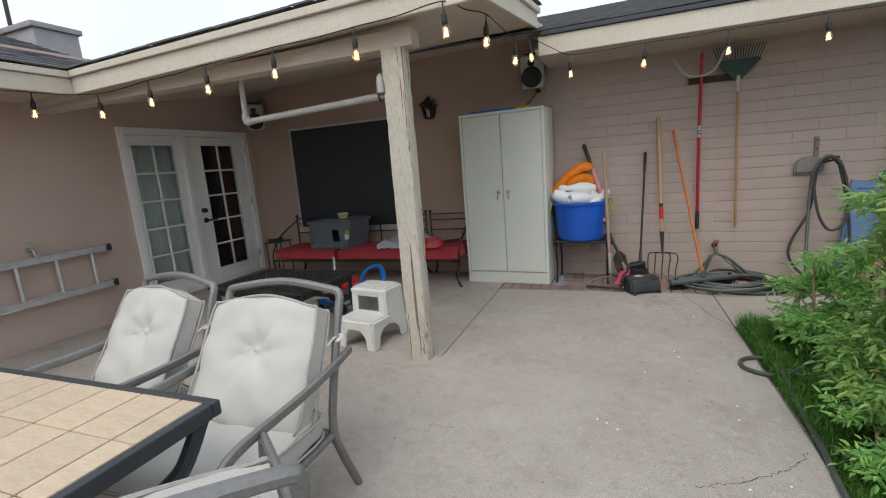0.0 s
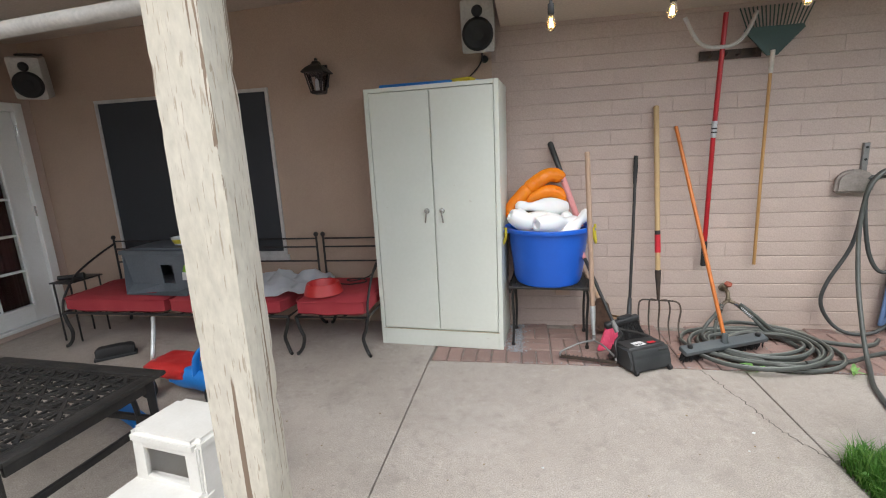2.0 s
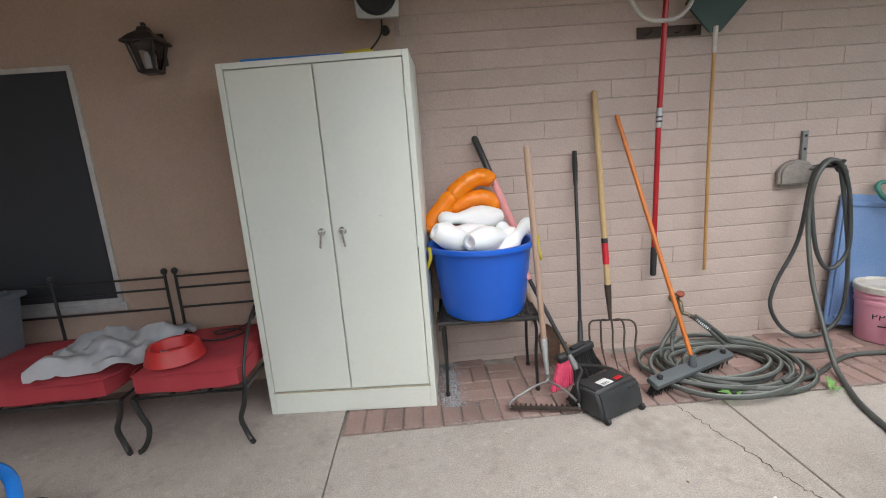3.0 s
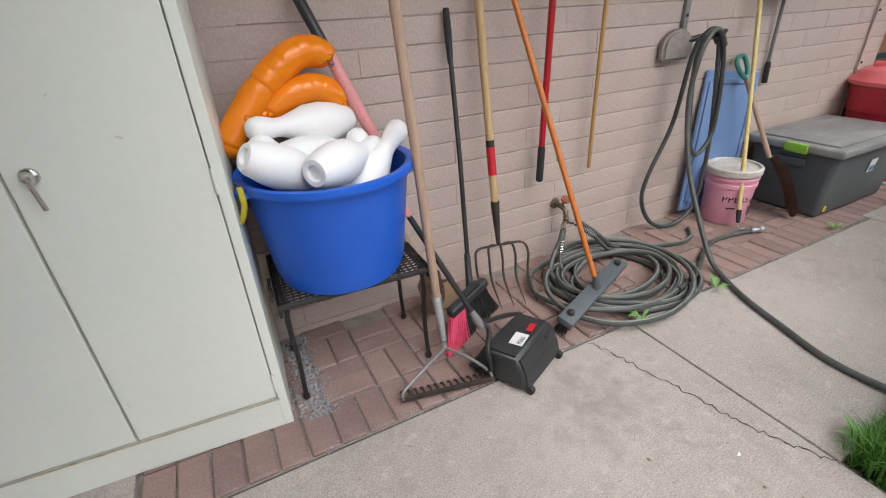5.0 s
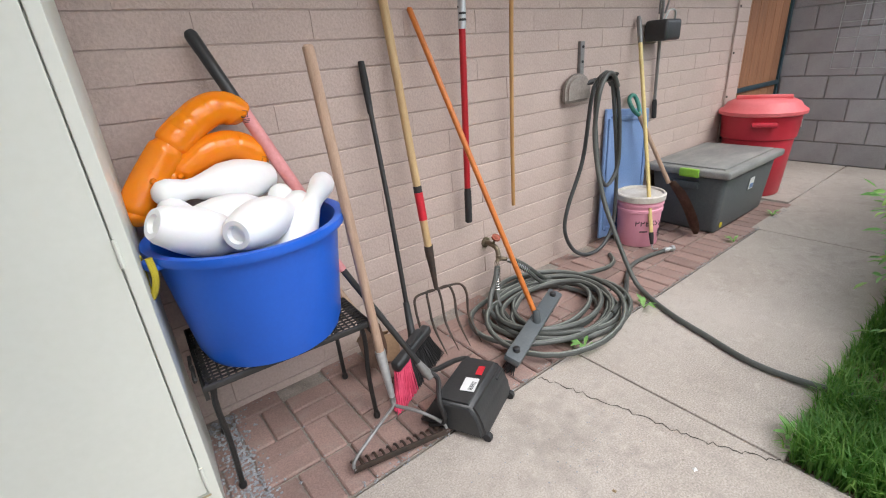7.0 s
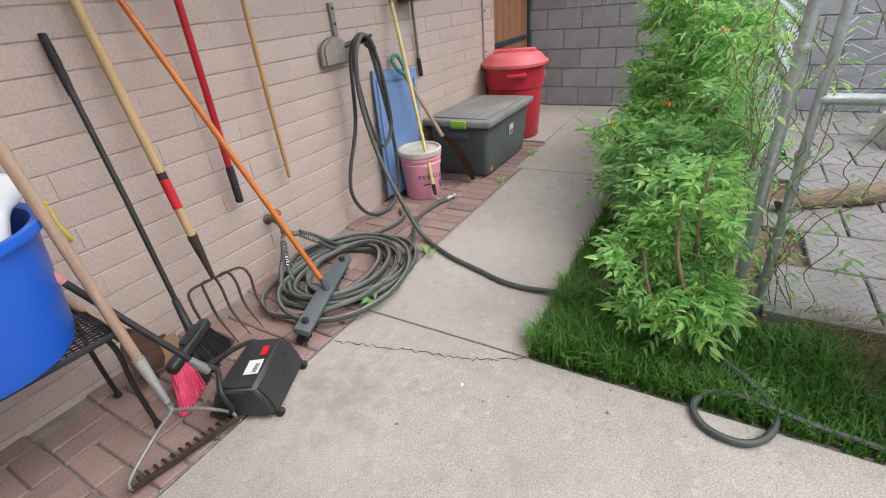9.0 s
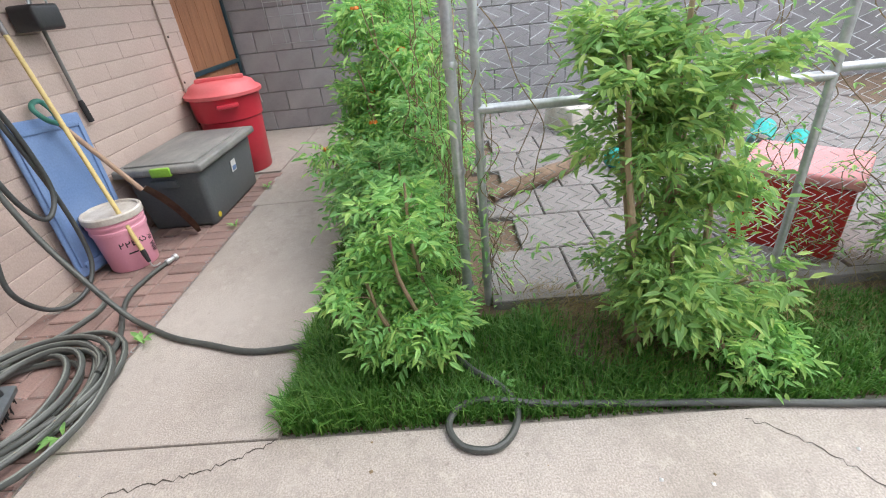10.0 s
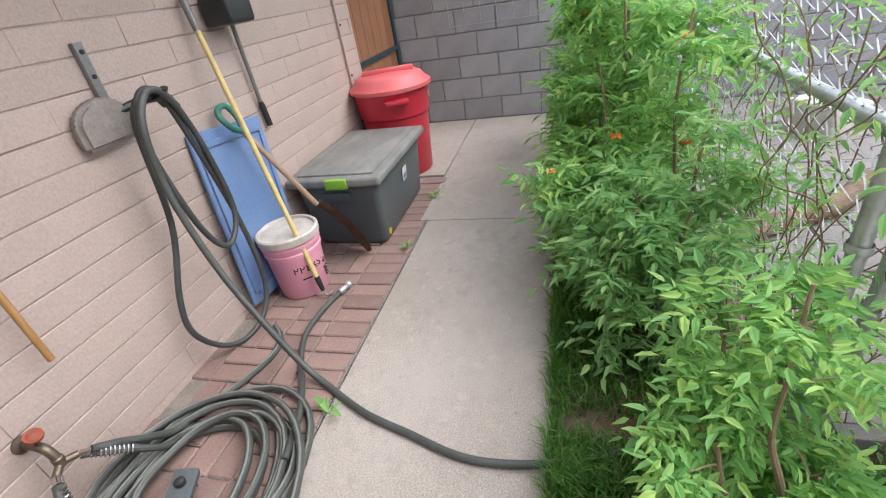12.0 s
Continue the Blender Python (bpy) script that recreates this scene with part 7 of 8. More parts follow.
def pink_pail():
    t = thing("pink_pail", pose(3.115, 4.74, 0.0), "pink five-gallon pail with a dusty white lid", "pail")
    bm = B()
    lathe(bm, [(0, 0), (0.126, 0), (0.13, 0.006), (0.142, 0.24), (0.149, 0.243), (0.149, 0.262), (0.144, 0.266), (0.145, 0.285), (0.152, 0.288), (0.152, 0.302), (0.146, 0.306), (0.148, 0.335), (0, 0.335)], 48)
    part("body", bm, M_pink, t)
    bm = B()
    lathe(bm, [(0.150, 0.315), (0.158, 0.318), (0.160, 0.352), (0.152, 0.36), (0.142, 0.358), (0.138, 0.345), (0, 0.343)], 48)
    part("lid", bm, M_dirtywhite, t, "dusty white lid")
    # the part of the printed word that can be read, wrapped round the side
    word = "PPERS"
    for i, chh in enumerate(word):
        ang = radians(207 + i * 13.5)
        cu = bpy.data.curves.new("letter", "FONT")
        cu.body, cu.size, cu.extrude, cu.align_x = chh, 0.058, 0.0012, "CENTER"
        tmp = bpy.data.objects.new("letter_tmp", cu)
        me = bpy.data.meshes.new_from_object(tmp)
        bpy.data.objects.remove(tmp)
        me.name = "printed_letter"
        me.materials.clear()
        me.materials.append(M_ink)
        o = new("printed_letter", me)
        o.parent = t
        rr = 0.1395
        o.matrix_basis = Matrix.Translation((rr * math.cos(ang), rr * math.sin(ang), 0.155)) @ pose(0, 0, 0, 0, 0, math.degrees(ang) + 90) @ pose(0, 0, 0, 87)
    for k, (a0, z0, w2, h2) in enumerate(((281, 0.17, 0.04, 0.05), (281, 0.09, 0.045, 0.05), (225, 0.115, 0.05, 0.008))):
        ang = radians(a0)
        bm = B()
        if h2 > 0.02:
            for j in range(6):
                box(bm, (0, 0, -h2 / 2 + j * h2 / 5), (w2 * (0.6 + 0.4 * (j % 2)), 0.0016, h2 / 9))
        else:
            box(bm, (0, 0, 0), (w2, 0.0016, h2))
        bmesh.ops.transform(bm, matrix=Matrix.Translation((0.137 * math.cos(ang), 0.137 * math.sin(ang), z0)) @ pose(0, 0, 0, 0, 0, a0 + 90) @ pose(0, 0, 0, -3), verts=bm.verts)
        part("printed_panel", bm, M_ink, t, smooth=False)
    p = thing("yellow_pole_tool", pose(0, 0, 0), "cream-yellow pole with dark tips leaning on the wall by the pail", "pole")
    top, low = V(3.222, 4.925, 1.44), V(3.01, 4.58, 0.10)
    bm = B()
    pole(bm, top.lerp(low, 0.11), low, 0.0125)
    part("pole", bm, M_yellow_pole, p)
    bm = B()
    tube(bm, [top, top.lerp(low, 0.02), top.lerp(low, 0.115)], [0.011, 0.0165, 0.015], 10)
    part("grip", bm, M_frame_grey, p, "dark grey grip")
    bm = B()
    tube(bm, [low + (top - low).normalized() * 0.03, low, low + (low - top).normalized() * 0.05], [0.0145, 0.0145, 0.01], 10)
    part("tip", bm, M_rubber, p)
    bm = B()
    e = low + (low - top).normalized() * 0.05
    tube(bm, smooth_path([e, e + V(0.0, -0.01, -0.03), V(e.x + 0.03, e.y - 0.02, 0.012), V(e.x + 0.055, e.y - 0.015, 0.008)], 4), 0.005, 6)
    part("hook_end", bm, M_galv, p)


pink_pail()


def spade():
    t = thing("d_handle_shovel", pose(0, 0, 0), "shovel with a green D-grip and rusty blade leaning on the wall", "shovel")
    top, low, tip = V(3.20, 4.86, 0.86), V(3.34, 4.67, 0.38), V(3.44, 4.50, 0.012)
    bm = B()
    pole(bm, top, low, 0.015)
    part("shaft", bm, M_grey_wood, t)
    bm = B()
    d = (top - low).normalized()
    s = V(1, 0.2, 0.2).normalized()
    tube(bm, smooth_path([top - d * 0.02, top + d * 0.03 - s * 0.045, top + d * 0.10 - s * 0.05, top + d * 0.12, top + d * 0.10 + s * 0.05, top + d * 0.03 + s * 0.045, top - d * 0.02], 5), 0.014, 10)
    part("d_grip", bm, M_greengrip, t, "green plastic D-grip")
    bm = B()
    n = 10
    ax = (tip - low).normalized()
    si = V(0.55, 0.72, -0.1)
    si = (si - ax * si.dot(ax)).normalized()
    up = ax.cross(si)
    g = []
    for i in range(n + 1):
        u = i / n
        w = 0.022 + 0.062 * min(1, u * 5) * (1 if u < 0.75 else math.sqrt(max(0.02, 1 - ((u - 0.75) / 0.25) ** 2)))
        row = []
        for j in range(9):
            v = j / 8 * 2 - 1
            row.append(bm.verts.new(low + ax * (u * (tip - low).length) + si * (v * w) + up * (0.035 * (v * v) * (1 - u * 0.5) + 0.02 * math.sin(u * 3.1))))
        g.append(row)
    for i in range(n):
        for j in range(8):
            bm.faces.new((g[i][j], g[i + 1][j], g[i + 1][j + 1], g[i][j + 1]))
    bmesh.ops.solidify(bm, geom=list(bm.faces), thickness=0.003)
    part("blade", bm, M_rustblade, t, "rusty dark blade")


spade()


def scooper():
    t = thing("waste_scooper", pose(0, 0, 0), "black long-handled pet waste scooper hung on the wall", "scooper")
    bm = B()
    tube(bm, [(3.44, 4.90, 1.93), (3.475, 4.91, 1.38), (3.515, 4.925, 0.90)], 0.011, 10)
    part("handle", bm, M_frame_grey, t)
    bm = B()
    tube(bm, [(3.515, 4.925, 0.91), (3.517, 4.925, 0.89), (3.53, 4.925, 0.78)], [0.012, 0.0165, 0.0165], 10)
    part("grip", bm, M_rubber, t)
    for sx in (-1, 1):
        bm = B()
        tube(bm, smooth_path([(3.42 + sx * 0.035, 4.88, 1.45), (3.42 + sx * 0.05, 4.87, 1.56), (3.425, 4.89, 1.73), (3.43, 4.895, 1.92)], 5), 0.007, 8)
        part("arm", bm, M_frame_grey, t)
    bm = B()
    vs = box(bm, (3.41, 4.86, 1.35), (0.19, 0.15, 0.125), (0, 0, 0), bev=0.022, seg=3)
    part("scoop_bin", bm, M_blackplastic, t)
    bm = B()
    tube(bm, smooth_path([(3.345, 4.82, 1.41), (3.375, 4.81, 1.46), (3.445, 4.81, 1.46), (3.475, 4.82, 1.41)], 5), 0.006, 8)
    part("bail", bm, M_galv, t)


scooper()


def tote():
    t = thing("storage_tote", pose(3.945, 4.63, 0.0, 0, 0, 0) @ Matrix.Diagonal((1.2, 1.1, 1.14, 1)), "charcoal storage tote with a dusty lid and lime latch", "storage box")
    def taper(bm, lo, hi, h, z0=0.0, bev=0.02):
        vs = box(bm, (0, 0, z0 + h / 2), (lo[0], lo[1], h), bev=bev, seg=3)
        for v in bm.verts:
            k = (v.co.z - z0) / h
            v.co.x *= 1 + (hi[0] / lo[0] - 1) * k
            v.co.y *= 1 + (hi[1] / lo[1] - 1) * k
    bm = B()
    taper(bm, (0.66, 0.40), (0.73, 0.465), 0.365, 0.0, 0.03)
    bd = part("body", bm, M_tote, t)
    for x in (-0.36, 0.36):
        bm = B()
        box(bm, (x, 0, 0.30), (0.03, 0.16, 0.05), bev=0.01)
        part("end_grip", bm, M_tote, t)
    bm = B()
    box(bm, (0, 0, 0.385), (0.80, 0.53, 0.045), bev=0.015, seg=3)
    box(bm, (0, 0, 0.41), (0.70, 0.43, 0.015), bev=0.006)
    part("lid", bm, M_totelid, t)
    bm = B()
    box(bm, (-0.395, -0.03, 0.382), (0.03, 0.12, 0.05), bev=0.008)
    part("latch", bm, M_lime, t, "lime green latch")
    bm = B()
    box(bm, (0.03, -0.228, 0.25), (0.065, 0.003, 0.075), (4.5, 0, 0), bev=0.001)
    lb = part("label", bm, M_paper, t, "white and blue label", smooth=False)
    bm = B()
    box(bm, (0.03, -0.2295, 0.235), (0.045, 0.003, 0.028), (4.5, 0, 0))
    part("label_print", bm, M_paleblue, lb, smooth=False)
    bm = B()
    lathe(bm, [(0.018, 0), (0.018, 0.002), (0, 0.002)], 18, pose(-0.275, -0.2065, 0.05, 90))
    part("round_sticker", bm, M_yellowrope, t, "small round yellow sticker")


tote()


def red_can():
    t = thing("red_bin", pose(4.80, 4.67, 0.0) @ Matrix.Scale(1.1, 4), "round red plastic refuse bin with its lid on", "bin")
    bm = B()
    lathe(bm, [(0, 0), (0.20, 0), (0.208, 0.01), (0.235, 0.40), (0.238, 0.43), (0.25, 0.44), (0.262, 0.60), (0.268, 0.612), (0.262, 0.62), (0, 0.62)], 48)
    part("body", bm, M_red, t)
    bm = B()
    lathe(bm, [(0.272, 0.605), (0.288, 0.612), (0.29, 0.635), (0.278, 0.645), (0.255, 0.66), (0.235, 0.69), (0.20, 0.708), (0.10, 0.715), (0, 0.716)], 48)
    ld = part("lid", bm, M_redlid, t, "sun-faded red lid")
    bm = B()
    box(bm, (0, 0, 0.722), (0.06, 0.36, 0.034), (0, 0, 20), bev=0.014)
    part("lid_handle", bm, M_redlid, ld)
    for a in (205, 25):
        bm = B()
        c, s = math.cos(radians(a)), math.sin(radians(a))
        box(bm, (0.275 * c, 0.275 * s, 0.555), (0.06, 0.16, 0.03), (0, 0, a), bev=0.01)
        part("side_handle", bm, M_red, t)
    bm = B()
    box(bm, (0.262 * math.cos(radians(-62)), 0.262 * math.sin(radians(-62)), 0.53), (0.003, 0.05, 0.06), (0, -4, -62))
    part("sticker", bm, M_paper, t, "small white sticker", smooth=False)


red_can()


# ---------- gate and block wall ----------
def gate():
    t = tagged(new("door_gate"), "reddish wooden board gate in a dark steel frame", "gate", kind="structure")
    x0, x1, y = 5.01, 6.08, 5.03
    for i in range(6):
        bm = B()
        w = (x1 - x0) / 6
        box(bm, (x0 + (i + 0.5) * w, y, 0.98), (w - 0.006, 0.02, 1.84), bev=0.003, seg=1)
        part("board", bm, M_gatewood, t, smooth=False)
    for a, s in ((span(x1 - 0.0, x1 + 0.045, y - 0.03, y + 0.02, 0.0, 1.95)), (span(x0, x1, y - 0.035, y - 0.012, 0.79, 0.83)), (span(x0, x1, y - 0.035, y - 0.012, 1.74, 1.78)), (span(x0, x1, y - 0.035, y - 0.012, 0.1, 0.14))):
        bm = B()
        box(bm, a, s, bev=0.004)
        part("steel_bar", bm, M_tealsteel, t, smooth=False)
    solid("wall_gate_end", [span(4.97, 6.5, 6.1, 6.2, -0.1, 2.4), span(4.97, 5.01, 5.15, 6.1, -0.1, 2.4)], M_stucco, "tan wall beyond the gate", "wall")


gate()

# control joint and edge on the block wall
jt = thing("wall_conduit", pose(4.70, WALL_Y - 0.014, 0), "thin painted conduit strip down the block wall", "conduit")
bm = B()
box(bm, (0, 0, 1.12), (0.016, 0.012, 2.2), bev=0.003)
part("strip", bm, M_mortar, jt)
for z in (0.45, 0.8, 1.15, 1.5):
    bm = B()
    lathe(bm, [(0.009, 0), (0.009, 0.006), (0, 0.008)], 10, pose(0.03, 0.0, z, 90))
    part("clip_screw", bm, M_darkiron, jt)

trel = thing("wire_trellis", pose(BLOCK_X - 0.016, 3.98, 0.92), "white wire grid panel fixed on the grey block wall", "trellis")
for i in range(9):
    bm = B()
    tube(bm, [(0, -0.62 + i * 0.155, 0), (0, -0.62 + i * 0.155, 0.95)], 0.003, 5)
    part("wire", bm, M_galv, trel)
for j in range(8):
    bm = B()
    tube(bm, [(-0.006, -0.62, j * 0.135), (-0.006, 0.62, j * 0.135)], 0.003, 5)
    part("wire", bm, M_galv, trel)

# ---------- block wall pieces, lawn, shrubs, fence, dog run ----------
POST = (2.40, 2.66)
H_CMU = 0.2125
solid("wall_east", [span(BLOCK_X + 0.012, BLOCK_X + 0.2, -6.0, 6.4, -0.1, 9 * H_CMU)], M_cmu_joint, "grey concrete block boundary wall", "wall")
solid("wall_south", [span(-4.1, BLOCK_X + 0.2, -6.2, -6.0, -0.1, 2.0)], M_cmu, "grey block wall closing the yard behind", "wall")

# lawn soil, slightly below the slab, with grass blades
solid("lawn", [span(SLAB_X, BLOCK_X, -6.0, WALK_Y - 0.002, -0.12, -0.018)], M_soil, "bare brown soil under the lawn and shrubs", "soil")


def grass(name, spots, label, seed):
    rnd = random.Random(seed)
    vs, fs = [], []
    for (x0, x1, y0, y1, n, hmin, hmax) in spots:
        for _ in range(n):
            x, y = rnd.uniform(x0, x1), rnd.uniform(y0, y1)
            if (x - 2.2) ** 2 + (y - 2.15) ** 2 < 0.07 and rnd.random() < 0.8:
                continue
            k = 0.7 + 0.75 * noise.noise((x * 2.9, y * 2.9, 0.3))
            h = rnd.uniform(hmin, hmax) * max(k, 0.35)
            a = rnd.uniform(0, 2 * math.pi)
            w = rnd.uniform(0.0018, 0.0036)
            lean = rnd.uniform(0.1, 0.85) * h
            dx, dy = math.cos(a), math.sin(a)
            sx, sy = -dy * w, dx * w
            i = len(vs)
            z0 = -0.02
            vs += [(x - sx, y - sy, z0), (x + sx, y + sy, z0), (x + dx * lean * 0.35 + sx * 0.8, y + dy * lean * 0.35 + sy * 0.8, z0 + h * 0.62), (x + dx * lean * 0.35 - sx * 0.8, y + dy * lean * 0.35 - sy * 0.8, z0 + h * 0.62), (x + dx * lean, y + dy * lean, z0 + h * (1.0 - 0.25 * lean / max(h, 0.01)))]
            fs += [(i, i + 1, i + 2, i + 3), (i + 3, i + 2, i + 4)]
    return tagged(raw(name, vs, fs, M_grassblade), label, "grass", kind="stuff")


grass("lawn_grass", [(1.77, 2.30, 2.35, 3.405, 10000, 0.07, 0.17), (1.77, 2.27, 0.6, 2.35, 13500, 0.05, 0.13), (2.40, 6.1, 2.72, 3.40, 16000, 0.06, 0.15), (1.77, 2.45, -3.0, 0.6, 9000, 0.05, 0.12), (1.755, 1.80, 1.2, 3.40, 1600, 0.05, 0.11), (1.8, 6.1, 3.385, 3.425, 3200, 0.05, 0.12)],
      "lush green uncut grass along the walkway", 21)

# a few broad weeds in cracks and by the coil
def weed(x, y, s, seed):
    rnd = random.Random(seed)
    t = thing("weed", pose(x, y, 0), "small green weed growing from a joint", "weed", "weeds in the joints")
    for i in range(rnd.randint(5, 8)):
        a, l = rnd.uniform(0, 6.28), s * rnd.uniform(0.6, 1.1)
        dx, dy = math.cos(a), math.sin(a)
        bm = B()
        P = [V(0, 0, 0), V(dx * l * 0.4, dy * l * 0.4, l * 0.5), V(dx * l, dy * l, l * 0.55)]
        n = V(-dy, dx, 0)
        ring = [(P[0], 0.1), (P[0].lerp(P[1], 0.6), 0.6), (P[1], 1), (P[1].lerp(P[2], 0.5), 0.8), (P[2], 0.05)]
        L = [(bm.verts.new(p - n * w * l * 0.15), bm.verts.new(p + V(0, 0, -l * 0.03)), bm.verts.new(p + n * w * l * 0.15)) for p, w in ring]
        for A, C in zip(L, L[1:]):
            bm.faces.new((A[0], A[1], C[1], C[0]))
            bm.faces.new((A[1], A[2], C[2], C[1]))
        part("leaf", bm, M_leaf, t)


for x, y, s, sd in ((1.80, 4.22, 0.09, 1), (2.31, 4.22, 0.08, 2), (1.82, 3.30, 0.09, 3), (1.98, 2.86, 0.07, 4), (1.90, 2.62, 0.06, 5), (3.50, 4.26, 0.06, 6), (1.20, 4.72, 0.05, 7), (1.86, 3.43, 0.07, 8), (4.20, 4.27, 0.06, 9)):
    weed(x, y, s, sd)


def leaf_geo(vs, fs, base, d, n, length, pairs, rnd):
    """One feathered leaf: an arching stalk with pairs of pointed leaflets and one at the tip, each folded and drooping."""
    s = d.cross(n).normalized()
    droop = rnd.uniform(0.10, 0.42)
    for k in range(pairs + 1):
        u = 0.25 + 0.75 * k / max(pairs, 1)
        p = base + d * (length * u) + V(0, 0, -droop * length * u * u)
        ll = length * (0.40 - 0.12 * abs(u - 0.6)) * rnd.uniform(0.8, 1.2) * (1.15 if k == pairs else 1.0)
        dirs = ((s + d * 0.55).normalized(), (-s + d * 0.55).normalized()) if k < pairs else (d,)
        for q in dirs:
            q = (q + n * rnd.uniform(-0.55, 0.3) + V(0, 0, -0.18)).normalized()
            w = q.cross(n).normalized() * ll
            up = n * ll
            i = len(vs)
            fold = rnd.uniform(0.02, 0.09)
            pts = (p, p + q * ll * 0.30 + w * 0.17 + up * fold, p + q * ll * 0.66 + w * 0.13 + up * (fold - 0.03), p + q * ll - up * rnd.uniform(0.06, 0.24), p + q * ll * 0.66 - w * 0.13 + up * (fold - 0.03), p + q * ll * 0.30 - w * 0.17 + up * fold)
            vs += [tuple(v) for v in pts]
            fs += [(i, i + 1, i + 2, i + 3), (i, i + 3, i + 4, i + 5)]


def shrub(name, x, y, stems, label, seed, leaf_len=0.13, dark=0.4, flowers=0):
    """stems: (foot dx, dy, top dx, dy, height, spread, leaves, and from where up it has leaves)"""
    rnd = random.Random(seed)
    t = thing(name, pose(x, y, -0.02), label, "shrub")
    vsA, fsA, vsB, fsB, vsY, fsY = [], [], [], [], [], []
    fl = []
    for fx, fy, tx, ty, h, spread, count, *bare in stems:
        P = smooth_path([V(fx, fy, 0), V(fx * 0.7 + tx * 0.3 + rnd.uniform(-0.05, 0.05), fy * 0.7 + ty * 0.3 + rnd.uniform(-0.05, 0.05), h * 0.35), V(tx * 0.8 + rnd.uniform(-0.04, 0.04), ty * 0.8, h * 0.7), V(tx, ty, h)], 6)
        bm = B()
        tube(bm, P, [(0.019 if bare and h > 1 else 0.013) * (1 - 0.72 * i / len(P)) for i in range(len(P))], 7)
        part("stem", bm, M_palebark if bare and h > 0.7 else M_bark, t)
        # side shoots carrying the leaves
        shoots = max(8, count // 14)
        for k in range(shoots):
            u = rnd.uniform(bare[0] if bare else 0.12, 1.0)
            b = P[int(u * (len(P) - 1))]
            a = rnd.uniform(0, 6.283)
            ln = spread * rnd.uniform(0.35, 1.0) * (1.15 - 0.5 * u)
            e = b + V(math.cos(a) * ln, math.sin(a) * ln, ln * rnd.uniform(-0.1, 1.0))
            e.z = max(e.z, 0.05)
            m = b.lerp(e, 0.5) + V(0, 0, 0.06 * ln)
            S = smooth_path([b, m, e], 4)
            i0 = len(vsB)
            for j, p in enumerate(S):
                r = 0.0035 * (1 - 0.6 * j / len(S))
                vsB += [tuple(p + V(r, 0, 0)), tuple(p + V(-r * 0.5, r * 0.87, 0)), tuple(p + V(-r * 0.5, -r * 0.87, 0))]
                if j:
                    q = i0 + 3 * j
                    for c in range(3):
                        fsB.append((q - 3 + c, q - 3 + (c + 1) % 3, q + (c + 1) % 3, q + c))
            for j in range(count // shoots):
                w = rnd.uniform(0.25, 1.0) ** 0.7
                p = S[int(w * (len(S) - 1))] + V(rnd.uniform(-1, 1), rnd.uniform(-1, 1), rnd.uniform(-1, 1)) * 0.02
                az = a + rnd.uniform(-1.5, 1.5)
                d = V(math.cos(az), math.sin(az), rnd.uniform(-0.45, 1.0)).normalized()
                n = (V(0, 0, 1) - d * d.z).normalized()
                n = (n + V(rnd.uniform(-0.75, 0.75), rnd.uniform(-0.75, 0.75), 0)).normalized()
                tip = w > 0.86 and rnd.random() < 0.45
                leaf_geo(vsY if tip else vsA, fsY if tip else fsA, p, d, n, leaf_len * (rnd.uniform(0.5, 0.85) if tip else rnd.uniform(0.7, 1.3)), rnd.choice((2, 3, 3, 4)), rnd)
            if flowers and rnd.random() < flowers:
                fl.append(e)
    raw("crown", vsA, fsA, M_leafyoung if dark < 0.15 else M_leaf if dark < 0.5 else M_leafdark, t)
    tagged(raw("new_growth", vsY, fsY, M_leafyoung, t), kind="stuff")
    tagged(raw("twig_mass", vsB, fsB, M_vine, t), kind="stuff")
    for e in fl:
        bm = B()
        for k in range(5):
            a = k * 1.256
            q = V(math.cos(a), math.sin(a), 0.4) * 0.018
            lathe(bm, [(0.002, 0), (0.006, 0.012), (0.010, 0.024), (0.0, 0.026)], 6, Matrix.Translation(e) @ q.to_track_quat("Z", "Y").to_matrix().to_4x4())
        part("flower", bm, M_flower, t, "small orange trumpet flower")
    return t


shrub("flowering_shrub", 2.12, 2.92, [(0.0, 0.0, -0.08, 0.04, 0.62, 0.14, 170), (0.05, -0.03, 0.05, -0.02, 0.74, 0.13, 160), (-0.05, 0.06, -0.10, 0.14, 0.44, 0.15, 160), (0.06, 0.06, 0.08, 0.10, 0.58, 0.13, 140), (0.0, -0.05, -0.06, -0.09, 0.30, 0.14, 130), (0.07, 0.0, 0.10, -0.01, 0.34, 0.13, 100)],
      "bright green feathery-leaved shrub beside the fence post", 31, 0.105, 0.2)
shrub("low_shrub", 2.92, 3.06, [(0.0, 0.0, 0.02, 0.05, 0.58, 0.24, 190), (-0.10, 0.06, -0.16, 0.14, 0.50, 0.22, 170), (0.12, 0.05, 0.18, 0.16, 0.55, 0.22, 170), (0.05, -0.12, 0.1, -0.18, 0.85, 0.24, 200), (-0.15, -0.05, -0.2, -0.08, 0.62, 0.22, 160)],
      "low dark green shrub with toothed leaflets along the walkway", 32, 0.13, 0.8)
shrub("flowering_shrub", 3.52, 3.02, [(0.0, 0.0, 0.05, 0.10, 1.22, 0.26, 290), (-0.15, 0.10, -0.10, 0.20, 0.95, 0.26, 250), (0.2, -0.05, 0.35, 0.06, 1.35, 0.27, 300), (0.1, 0.15, 0.22, 0.26, 0.80, 0.26, 230), (-0.1, -0.12, -0.15, -0.12, 1.12, 0.26, 230), (-0.05, 0.16, -0.34, 0.44, 0.62, 0.16, 110, 0.5), (0.0, 0.18, 0.06, 0.30, 0.55, 0.26, 240)],
      "deep green shrub with orange flowers reaching over the walkway", 38, 0.13, 0.3, 0.10)
